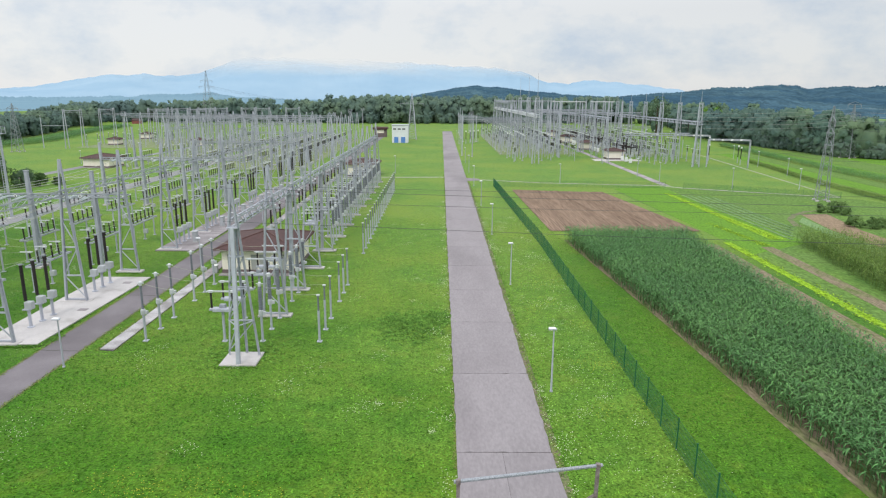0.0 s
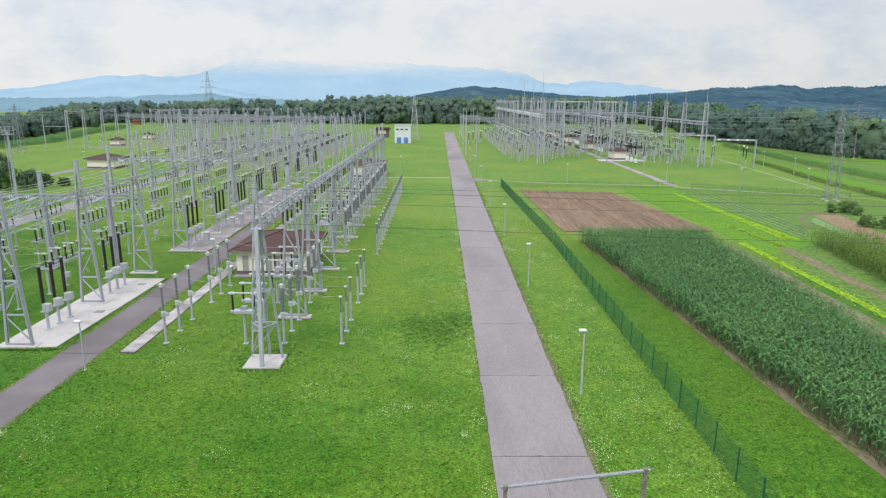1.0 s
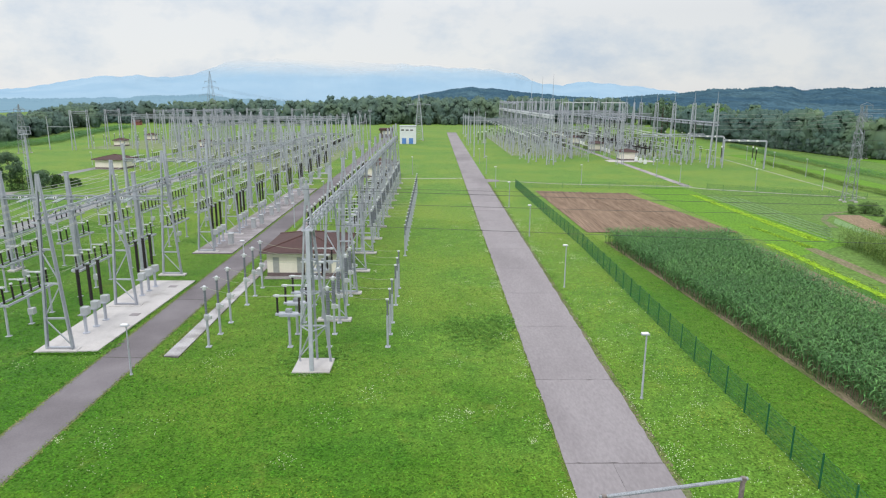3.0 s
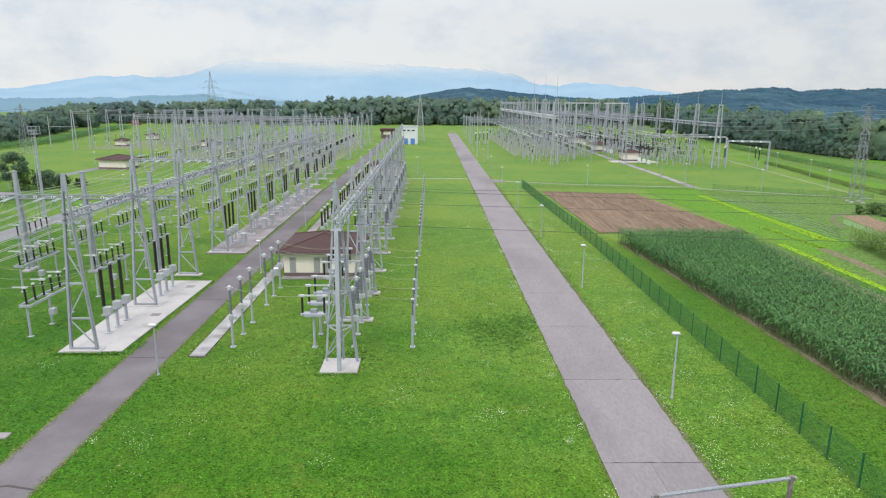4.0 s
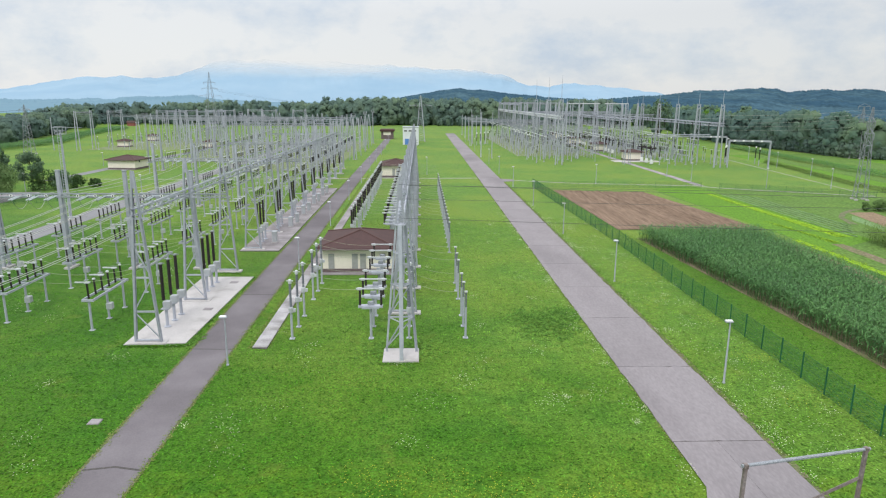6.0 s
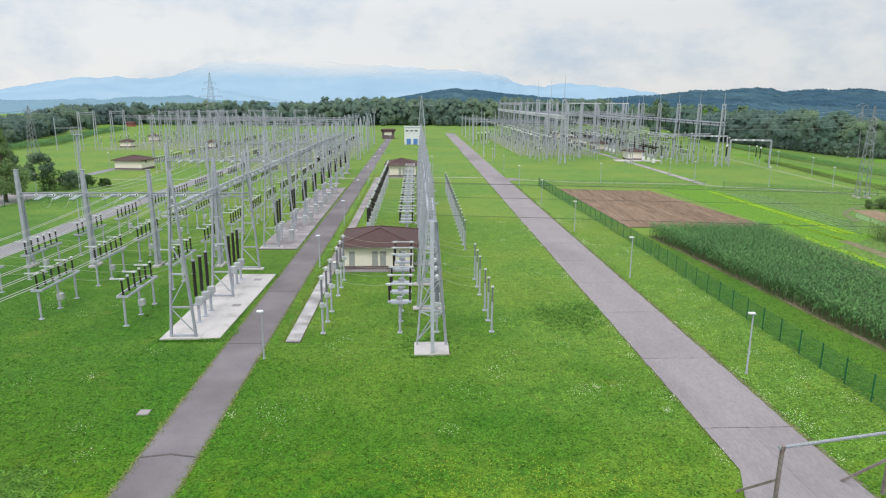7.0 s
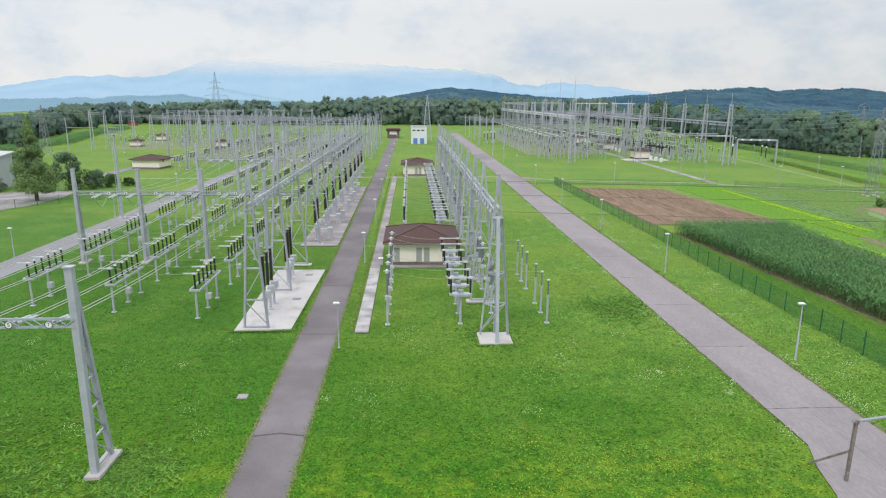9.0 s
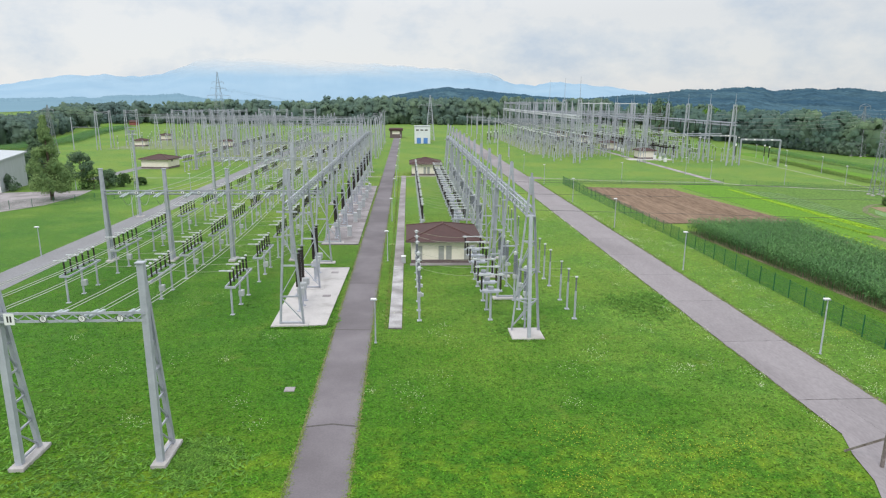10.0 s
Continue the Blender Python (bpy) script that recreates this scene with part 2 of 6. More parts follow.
STEEL_DARK = material("weathered_steel", (0.27, 0.29, 0.32), (0.21, 0.23, 0.255), rough=0.6, metal=0.08, scale=2.5, fine=18.0, spread=0.10)
ALU = material("aluminium_bus", (0.57, 0.59, 0.62), (0.49, 0.51, 0.54), rough=0.5, metal=0.15, scale=3.0)
BLACK = material("dark_porcelain", (0.026, 0.022, 0.022), (0.038, 0.033, 0.033), rough=0.7, spec=0.12, scale=6.0, spread=0.15)
GREY_PORC = material("grey_porcelain", (0.165, 0.178, 0.205), (0.125, 0.138, 0.165), rough=0.6, spec=0.25, scale=5.0, spread=0.1)
GLASS_STR = material("pale_glass_discs", (0.42, 0.48, 0.49), (0.34, 0.40, 0.41), rough=0.2, scale=5.0)
BOX = material("painted_cabinet", (0.44, 0.46, 0.485), (0.37, 0.39, 0.41), rough=0.5, scale=2.0, spread=0.1)
PLASTER = material("cream_plaster", (0.80, 0.76, 0.66), (0.73, 0.69, 0.59), rough=0.9, scale=1.2, fine=10.0, vary=0.05, spread=0.04)
WHITE_WALL = material("white_plaster", (0.70, 0.72, 0.76), (0.62, 0.64, 0.68), rough=0.9, scale=0.6, fine=6.0, vary=0.06)
PLINTH = material("brown_plinth", (0.16, 0.125, 0.125), (0.12, 0.09, 0.09), rough=0.9, scale=3.0)
ROOF = material("brown_shingle", (0.066, 0.031, 0.029), (0.050, 0.025, 0.024), rough=0.85, scale=1.5, fine=9.0, vary=0.15, bump=0.01, bump_scale=8.0, spread=0.08)
RIDGE = material("ridge_cap", (0.092, 0.046, 0.040), (0.075, 0.038, 0.034), rough=0.8, scale=4.0)
DOOR_GREY = material("grey_door_paint", (0.34, 0.35, 0.34), (0.29, 0.30, 0.29), rough=0.6, scale=3.0)
BLUE = material("blue_door_paint", (0.10, 0.24, 0.60), (0.08, 0.2, 0.5), rough=0.5, scale=2.0)
DARK = material("dark_opening", (0.03, 0.03, 0.032), (0.05, 0.05, 0.05), rough=0.4, scale=2.0)
LAMP_HEAD = material("lamp_diffuser", (0.78, 0.79, 0.80), (0.70, 0.71, 0.73), rough=0.4, scale=3.0)
GREEN_WIRE = material("green_fence_coating", (0.012, 0.115, 0.052), (0.010, 0.09, 0.045), rough=0.5, scale=2.0, spread=0.1)
SOIL = material("ploughed_soil", (0.205, 0.148, 0.108), (0.150, 0.106, 0.078), rough=0.97, scale=0.8, fine=4.0, world_space=True, bump=0.05,
                bump_scale=3.0, spec=0.1, stretch=(2.2, 0.06, 1), col3=(0.22, 0.158, 0.116), big=0.15)
BARE = material("bare_earth", (0.195, 0.160, 0.110), (0.105, 0.140, 0.045), rough=0.97, scale=0.6, fine=4.0, world_space=True, spec=0.1,
                stretch=(1.6, 0.5, 1), lo=0.42, hi=0.66)
TILLED = material("tilled_earth", (0.250, 0.185, 0.125), (0.200, 0.150, 0.100), rough=0.97, scale=0.9, fine=4.0, world_space=True, spec=0.1, stretch=(1.6, 0.4, 1))
VEG = material("cabbage_leaf", (0.110, 0.192, 0.075), (0.150, 0.230, 0.105), rough=0.9, scale=1.6, fine=5.0, world_space=True, spec=0.1, bump=0.08, bump_scale=4.0)
CROP_LIGHT = material("light_crop", (0.110, 0.232, 0.024), (0.094, 0.198, 0.026), rough=0.95, scale=0.6, fine=4.0, world_space=True, spec=0.1,
                      stretch=(1.2, 0.45, 1), bump=0.05, bump_scale=4.0)
CROP_BRIGHT = material("yellow_green_crop", (0.200, 0.330, 0.020), (0.130, 0.250, 0.024), rough=0.95, scale=1.3, lo=0.44, hi=0.64, fine=4.0, world_space=True, spec=0.1,
                       stretch=(1.2, 0.7, 1), bump=0.05, bump_scale=4.0)
CORN = material("maize_leaf", (0.060, 0.162, 0.046), (0.112, 0.245, 0.068), rough=0.6, scale=1.2, world_space=True, spec=0.3, col3=(0.070, 0.178, 0.052), big=0.2)
CORN_DRY = material("tasselled_maize_leaf", (0.105, 0.195, 0.036), (0.170, 0.245, 0.055), rough=0.7, scale=1.0, world_space=True, spec=0.2)
BARK = material("bark", (0.09, 0.065, 0.045), (0.06, 0.045, 0.032), rough=0.95, scale=4.0)
LEAF_A = material("tree_leaf", (0.080, 0.150, 0.056), (0.120, 0.205, 0.066), rough=0.8, scale=0.35, world_space=True, spec=0.15, col3=(0.035, 0.08, 0.03), big=0.05)
LEAF_B = material("conifer_leaf", (0.155, 0.255, 0.105), (0.235, 0.335, 0.130), rough=0.8, scale=0.9, world_space=True, spec=0.15)
LEAF_C = material("dark_tree_leaf", (0.098, 0.165, 0.105), (0.138, 0.215, 0.120), rough=0.8, scale=0.9, world_space=True, spec=0.15)
BUSH = material("bush_leaf", (0.120, 0.215, 0.075), (0.185, 0.290, 0.095), rough=0.8, scale=0.9, world_space=True, spec=0.15)
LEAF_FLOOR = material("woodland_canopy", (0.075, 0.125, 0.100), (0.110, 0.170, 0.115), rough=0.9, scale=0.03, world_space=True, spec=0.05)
# Far woods: a bluish paleness is mixed into the leaves to imitate haze.
LEAF_FAR = material("hazed_woodland_leaf", (0.112, 0.178, 0.150), (0.205, 0.288, 0.180), rough=0.9, scale=0.085, lo=0.38, hi=0.66, world_space=True, spec=0.05,
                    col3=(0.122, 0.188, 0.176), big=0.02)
LEAF_NEAR = material("hazed_edge_leaf", (0.102, 0.178, 0.138), (0.205, 0.292, 0.160), rough=0.9, scale=0.075, lo=0.38, hi=0.66, world_space=True, spec=0.05,
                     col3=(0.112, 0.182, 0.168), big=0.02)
# Blue in both hill colours stands in for haze over the distance.
HILL = material("haze_tinted_wooded_hill", (0.030, 0.066, 0.100), (0.066, 0.118, 0.142), rough=1.0, scale=0.022, fine=0.11, vary=0.30, stretch=(1, 0.25, 1.6), world_space=True, spec=0.0,
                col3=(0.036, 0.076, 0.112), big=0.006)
HILL_FAR = material("haze_tinted_hill", (0.145, 0.238, 0.300), (0.165, 0.260, 0.320), rough=1.0, scale=0.004, world_space=True, spec=0.0)
# The pale blue base colour paints in the haze before the mountains.
MOUNTAIN = material("haze_tinted_mountain", (0.225, 0.335, 0.435), (0.27, 0.375, 0.465), rough=1.0, scale=0.0022, world_space=True, spec=0.0)


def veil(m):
    """Turns the mountain tops transparent with height, to imitate cloud over them."""
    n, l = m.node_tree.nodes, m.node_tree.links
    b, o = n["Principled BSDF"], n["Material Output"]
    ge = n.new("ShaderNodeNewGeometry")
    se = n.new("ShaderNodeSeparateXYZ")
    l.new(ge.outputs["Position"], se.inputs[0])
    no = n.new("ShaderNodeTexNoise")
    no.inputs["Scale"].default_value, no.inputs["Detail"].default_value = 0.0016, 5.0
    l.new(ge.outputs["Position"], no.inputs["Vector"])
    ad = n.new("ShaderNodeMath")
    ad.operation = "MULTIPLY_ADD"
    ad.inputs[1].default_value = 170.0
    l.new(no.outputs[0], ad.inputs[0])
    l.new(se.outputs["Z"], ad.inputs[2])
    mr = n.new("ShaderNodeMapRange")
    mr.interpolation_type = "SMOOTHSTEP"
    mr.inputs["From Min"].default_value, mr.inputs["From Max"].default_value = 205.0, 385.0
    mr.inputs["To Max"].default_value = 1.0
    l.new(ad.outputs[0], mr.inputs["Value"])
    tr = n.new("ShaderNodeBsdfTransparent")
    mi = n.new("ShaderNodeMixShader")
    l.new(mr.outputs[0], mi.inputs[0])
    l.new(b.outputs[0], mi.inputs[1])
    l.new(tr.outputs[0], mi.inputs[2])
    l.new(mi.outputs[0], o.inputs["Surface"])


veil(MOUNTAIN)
CABLE = material("conductor", (0.44, 0.45, 0.42), (0.36, 0.37, 0.35), rough=0.5, metal=0.4, scale=2.0)
JUMPER = material("jumper_wire", (0.36, 0.39, 0.29), (0.29, 0.32, 0.23), rough=0.6, metal=0.2, scale=2.0)
CABLE_DARK = material("overhead_conductor", (0.045, 0.05, 0.05), (0.06, 0.065, 0.065), rough=0.6, scale=2.0)
RUST = material("weathered_pipe", (0.22, 0.195, 0.185), (0.14, 0.11, 0.10), rough=0.7, scale=3.0, fine=12.0)
SIGN = material("sign_white", (0.75, 0.76, 0.76), (0.70, 0.71, 0.71), rough=0.5, scale=3.0)
INK = material("sign_black", (0.02, 0.02, 0.022), (0.03, 0.03, 0.03), rough=0.6, scale=3.0)
RED = material("red_barn", (0.30, 0.10, 0.09), (0.25, 0.085, 0.08), rough=0.8, scale=0.6)
SHED = material("grey_sheet_metal", (0.42, 0.45, 0.48), (0.36, 0.39, 0.42), rough=0.6, scale=0.8, stretch=(4, 4, 0.3))


def leafy(m, share=0.4):
    """Leaves let part of the light through."""
    n, l = m.node_tree.nodes, m.node_tree.links
    b, o = n["Principled BSDF"], n["Material Output"]
    tl = n.new("ShaderNodeBsdfTranslucent")
    l.new(b.inputs["Base Color"].links[0].from_socket, tl.inputs["Color"])
    mi = n.new("ShaderNodeMixShader")
    mi.inputs[0].default_value = share
    l.new(b.outputs[0], mi.inputs[1])
    l.new(tl.outputs[0], mi.inputs[2])
    l.new(mi.outputs[0], o.inputs["Surface"])


def by_blade(m, lo, hi):
    """A shade of its own for every loose blade of a joined mesh."""
    n, l = m.node_tree.nodes, m.node_tree.links
    b = n["Principled BSDF"]
    was = b.inputs["Base Color"].links[0].from_socket
    ge = n.new("ShaderNodeNewGeometry")
    mr = n.new("ShaderNodeMapRange")
    mr.inputs["To Min"].default_value, mr.inputs["To Max"].default_value = lo, hi
    l.new(ge.outputs["Random Per Island"], mr.inputs["Value"])
    sc = n.new("ShaderNodeVectorMath")
    sc.operation = "SCALE"
    l.new(was, sc.inputs[0])
    l.new(mr.outputs[0], sc.inputs["Scale"])
    l.new(sc.outputs[0], b.inputs["Base Color"])


by_blade(TUFT, 0.55, 1.78)
by_blade(WEED, 0.6, 1.6)
by_blade(EDGE_GRASS, 0.7, 1.4)
by_blade(CORN, 0.65, 1.6)
by_blade(CORN_DRY, 0.7, 1.35)
by_blade(LEAF_B, 0.7, 1.3)
by_blade(LEAF_C, 0.7, 1.3)
by_blade(CROP_BRIGHT, 0.8, 1.5)
by_blade(VEG, 0.8, 1.4)
for m_ in (BUSH, LEAF_FAR, LEAF_NEAR, LEAF_A, LEAF_B, LEAF_C):
    leafy(m_)
for m_ in (CORN, CORN_DRY):
    leafy(m_, 0.2)


# ---------------------------------------------------------------- mesh helpers
class Mesh:
    """Collects corners and faces of one mesh."""

    def __init__(self):
        self.v, self.f, self.n, self.soft = [], [], [], False

    def add(self, verts, faces, normal=None):
        """Adds corners and faces; normal: a common shading normal, for soft foliage."""
        k = len(self.v)
        if normal:
            d, turned = Vector(normal), []
            for q in faces:
                a, b, c = (Vector(verts[i]) for i in q[:3])
                turned.append(q if (b - a).cross(c - b).dot(d) > 0 else tuple(reversed(q)))
            faces = turned
        self.v += [tuple(p) for p in verts]
        self.n += [tuple(normal) if normal else (0.0, 0.0, 0.0)] * len(verts)
        self.soft |= normal is not None
        self.f += [tuple(i + k for i in q) for q in faces]
        return self

    def box(self, x0, x1, y0, y1, z0, z1):
        v = [(x, y, z) for z in (z0, z1) for x, y in ((x0, y0), (x1, y0), (x1, y1), (x0, y1))]
        return self.add(v, [(3, 2, 1, 0), (4, 5, 6, 7), (0, 1, 5, 4), (1, 2, 6, 5), (2, 3, 7, 6), (3, 0, 4, 7)])

    def block(self, cx, cy, z0, sx, sy, sz, chamfer=0.0):
        """A box on z0 with a chamfered top."""
        c = chamfer
        x0, x1, y0, y1 = cx - sx / 2, cx + sx / 2, cy - sy / 2, cy + sy / 2
        if not c:
            return self.box(x0, x1, y0, y1, z0, z0 + sz)
        ring = lambda d, z: [(x0 + d, y0 + d, z), (x1 - d, y0 + d, z), (x1 - d, y1 - d, z), (x0 + d, y1 - d, z)]
        v = ring(0, z0) + ring(0, z0 + sz - c) + ring(c, z0 + sz)
        f = [(3, 2, 1, 0), (8, 9, 10, 11)]
        for a in (0, 4):
            f += [(a + i, a + (i + 1) % 4, a + 4 + (i + 1) % 4, a + 4 + i) for i in range(4)]
        return self.add(v, f)

    def rod(self, p, q, r, r2=None, n=6, twist=0.0, flat=1.0):
        """A prism or tube from p to q; n = 4 gives a square bar."""
        p, q = Vector(p), Vector(q)
        r2 = r if r2 is None else r2
        d = (q - p).normalized()
        side = d.cross(Vector((0, 0, 1)) if abs(d.z) < 0.9 else Vector((0, 1, 0))).normalized()
        up = side.cross(d)
        off = math.pi / n + twist
        v = []
        for c, rr in ((p, r), (q, r2)):
            for i in range(n):
                a = off + 2 * math.pi * i / n
                v.append(c + (side * math.cos(a) + up * math.sin(a) * flat) * rr)
        f = [tuple(reversed(range(n))), tuple(range(n, 2 * n))]
        f += [(i, (i + 1) % n, n + (i + 1) % n, n + i) for i in range(n)]
        return self.add(v, f)

    def bar(self, p, q, w):
        return self.rod(p, q, w * 0.707, n=4)

    def strip(self, points, w):
        """One bent square bar through the points."""
        pts = [Vector(p) for p in points]
        h = w / 2
        n0 = (pts[1] - pts[0]).cross(pts[2] - pts[1]).normalized() if len(pts) > 2 else Vector((1, 0, 0))
        along = (pts[-1] - pts[0]).normalized()
        v = []
        for p in pts:
            v += [p + n0 * h + along * h, p - n0 * h + along * h, p - n0 * h - along * h, p + n0 * h - along * h]
        f = [(3, 2, 1, 0), tuple(range(len(v) - 4, len(v)))]
        for i in range(len(pts) - 1):
            f += [(4 * i + k, 4 * i + (k + 1) % 4, 4 * i + 4 + (k + 1) % 4, 4 * i + 4 + k) for k in range(4)]
        return self.add(v, f)

    def angle(self, p, q, w, toward):
        """An L-section from p to q, its two flanges set to the side named."""
        p, q = Vector(p), Vector(q)
        d = (q - p).normalized()
        a = (Vector(toward) - d * d.dot(Vector(toward))).normalized()
        b = d.cross(a)
        t = w * 0.14
        sec = [(0, 0), (w, 0), (w, t), (t, t), (t, w), (0, w)]
        v = [c + a * s + b * u for c in (p, q) for s, u in sec]
        f = [(5, 4, 3, 2, 1, 0), (6, 7, 8, 9, 10, 11)] + [(i, (i + 1) % 6, 6 + (i + 1) % 6, 6 + i) for i in range(6)]
        return self.add(v, f)

    def lathe(self, profile, n=8, at=(0, 0, 0), tilt=None):
        """A turned shape from (radius, height) pairs."""
        m = Matrix.Translation(at) @ (tilt or Matrix.Identity(4))
        v = [m @ Vector((r * math.cos(2 * math.pi * i / n), r * math.sin(2 * math.pi * i / n), z)) for r, z in profile for i in range(n)]
        f = []
        for k in range(len(profile) - 1):
            f += [(k * n + i, k * n + (i + 1) % n, (k + 1) * n + (i + 1) % n, (k + 1) * n + i) for i in range(n)]
        f += [tuple(reversed(range(n))), tuple(range((len(profile) - 1) * n, len(profile) * n))]
        return self.add(v, f)

    def data(self, name, mat, smooth=False):
        me = bpy.data.meshes.new(name)
        me.from_pydata(self.v, [], self.f)
        me.materials.append(mat)
        if smooth:
            me.polygons.foreach_set("use_smooth", [True] * len(me.polygons))
        me.update()
        if self.soft:
            me.normals_split_custom_set_from_vertices(self.n)
        return me


def sheds(length, core, shed, count):
    """The profile of a ribbed insulator."""
    out = [(core, 0.0)]
    for i in range(count):
        z = length * (i + 0.35) / count
        out += [(core, z - length * 0.20 / count), (shed, z), (shed * 0.94, z + length * 0.10 / count), (core, z + length * 0.32 / count)]
    return out + [(core, length)]


def plan(x, y, z=None):
    """A place on the site plan (east, north in plan units) in metres; the yard east of the road lies askew."""
    askew = max(0.0, x - 24.8) * min(max((y - 70.0) / 50.0, 0.0), 1.0)
    p = (1.03 * x + 0.11 * askew, 1.226 * y + 2.5 + 0.31 * askew)
    return p if z is None else (*p, z)


def put(x, y, z, rx=0, ry=0, rz=0):
    """The pose of a thing at a place of the plan."""
    return pose(*plan(x, y, z), rx, ry, rz)


def thing(name, at, label, category, group="", kind="", turn=0):
    ob = new(name)
    ob.empty_display_size = 0.3
    ob.matrix_world = put(*at, 0, 0, turn)
    return tagged(ob, label, category, group, kind)


def part(name, mesh, mat, parent, label="", smooth=False):
    ob = new(name, mesh.data(name, mat, smooth) if isinstance(mesh, Mesh) else mesh)
    ob.parent = parent
    return tagged(ob, label)


def single(name, mesh, mat, label, category, group="", kind="", at=(0, 0, 0), smooth=False):
    ob = new(name, mesh.data(name, mat, smooth))
    ob.location = at
    return tagged(ob, label, category, group, kind)


def sheet(name, corners, z, mat, label, category="ground", kind="structure", thick=0.0, cells=1):
    """A flat piece of ground from its outline."""
    m = Mesh()
    n = len(corners)
    corners = [plan(x, y) for x, y in corners]
    v = [(x, y, z) for x, y in corners] + [(x, y, z - 0.25 - thick) for x, y in corners]
    m.add(v, [tuple(range(n)), tuple(reversed(range(n, 2 * n)))] + [(n + i, n + (i + 1) % n, (i + 1) % n, i) for i in range(n)])
    return single(name, m, mat, label, category, kind=kind)


# ---------------------------------------------------------------- ground, roads, fields
g = Mesh()
g.add([(-5200, -900, 0), (5200, -900, 0), (5200, 5200, 0), (-5200, 5200, 0)], [(0, 1, 2, 3)])
single("ground", g, GRASS, "bright green mown grass of the switchyard", "lawn", kind="structure")

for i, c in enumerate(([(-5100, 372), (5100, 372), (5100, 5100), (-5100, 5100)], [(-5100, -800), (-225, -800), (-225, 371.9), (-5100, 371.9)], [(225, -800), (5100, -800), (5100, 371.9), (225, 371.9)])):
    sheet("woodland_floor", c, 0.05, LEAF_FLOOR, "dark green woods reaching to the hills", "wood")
# flat sheets whose haze lies only in their blue colour
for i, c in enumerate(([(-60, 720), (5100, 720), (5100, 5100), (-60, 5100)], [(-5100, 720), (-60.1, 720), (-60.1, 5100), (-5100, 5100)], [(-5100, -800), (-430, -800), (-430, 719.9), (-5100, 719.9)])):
    sheet("hazy_plain", c, 0.12, HILL_FAR if i else HILL, "far wooded plain tinted blue for haze", "wood")

ROAD_L, ROAD_R = 1.48, 6.0
LANE_L, LANE_R = -25.64, -23.02

road = sheet("road", [(ROAD_L + 0.07, 17.8), (1.0, 16.3), (0.6, 14.4), (-0.4, 12.5), (-2.8, 10.4), (-8.0, 8.9), (-19.6, 8.5), (-19.6, 3.4), (7.1, 3.4), (6.0, 14),
                      (ROAD_R - 0.07, 20.0), (ROAD_R - 0.07, 268), (ROAD_L + 0.07, 268)], 0.02, JOINT, "pale grey concrete service road with tar joints", "road")
rng = random.Random(3)
joints = [21.15, 28.65, 36.4, 43.3]
while joints[-1] < 262:
    joints.append(joints[-1] + (7.0 if rng.random() < 0.8 else 6.2))
def ragged(rng_, x0, x1, y0, y1, nx=14, ny=12, end=0.018, side=0.028):
    """The outline of a worn slab: its ends crack unevenly, its sides crumble."""
    out = [(x0 + (x1 - x0) * i / nx, y0 + rng_.gauss(0, end)) for i in range(nx)]
    out += [(x1 + rng_.gauss(0, side), y0 + (y1 - y0) * i / ny) for i in range(ny)]
    out += [(x1 - (x1 - x0) * i / nx, y1 + rng_.gauss(0, end)) for i in range(nx)]
    out += [(x0 + rng_.gauss(0, side), y1 - (y1 - y0) * i / ny) for i in range(ny)]
    return out


for a, b in zip(joints, joints[1:]):
    pts = ragged(rng, ROAD_L, ROAD_R, a + 0.02, b - 0.02)
    m = Mesh()
    n = len(pts)
    m.add([plan(x, y, 0.055) for x, y in pts] + [plan(x, y, 0.0) for x, y in pts], [tuple(range(n))] + [(n + i, n + (i + 1) % n, (i + 1) % n, i) for i in range(n)])
    part("slab", m, CONCRETE_ROAD, road)
# the flared mouth of the road, in front of the first joint
mouth = Mesh()
pts = [(3.648, 21.12), (3.698, 16.5), (3.738, 3.2), (-22.95, 3.2), (-22.95, 9.6), (-20.5, 8.7), (-8, 9.3), (-3.0, 10.8), (-0.8, 12.85), (0.22, 14.6), (0.72, 16.4), (ROAD_L, 18.0), (ROAD_L, 21.12)]
mouth.add([plan(x, y, 0.055) for x, y in reversed(pts)], [tuple(range(len(pts)))])
part("slab", mouth, CONCRETE_ROAD, road)
mouth = Mesh()
pts = [(3.66, 21.12), (ROAD_R, 21.12), (ROAD_R, 20), (6.2, 14), (7.3, 3.2), (3.75, 3.2), (3.71, 16.5)]
mouth.add([plan(x, y, 0.055) for x, y in reversed(pts)], [tuple(range(len(pts)))])
part("slab", mouth, CONCRETE_ROAD, road)

sheet("verge", [(ROAD_R, 8), (ROAD_R + 0.42, 8), (ROAD_R + 0.30, 105), (ROAD_R, 105)], 0.012, VERGE, "ragged strip of gravel and weeds along the road", "verge")
for xl, xr in ((LANE_L - 0.16, LANE_L + 0.02), (LANE_R - 0.02, LANE_R + 0.12)):
    sheet("verge", [(xl, 8), (xr, 8), (xr, 110), (xl + 0.05, 110)], 0.012, VERGE, "thin strip of soil and weeds along the lane", "verge")
sheet("lane", [(LANE_L, -30), (LANE_R, -30), (LANE_R, 236), (LANE_L, 236)], 0.022, ASPHALT, "narrow dark asphalt lane between switchgear bays", "road")
sheet("road_spur", [(5.9, 106.6), (8.6, 107.6), (8.6, 109.8), (5.9, 111)], 0.03, CONCRETE_ROAD, "short concrete spur off the service road", "road")
sheet("far_lane", [(-59.0, 20), (-55.4, 20), (-54.6, 250), (-57.8, 250)], 0.02, GREY_ROAD, "grey asphalt lane behind the switchgear rows", "road")
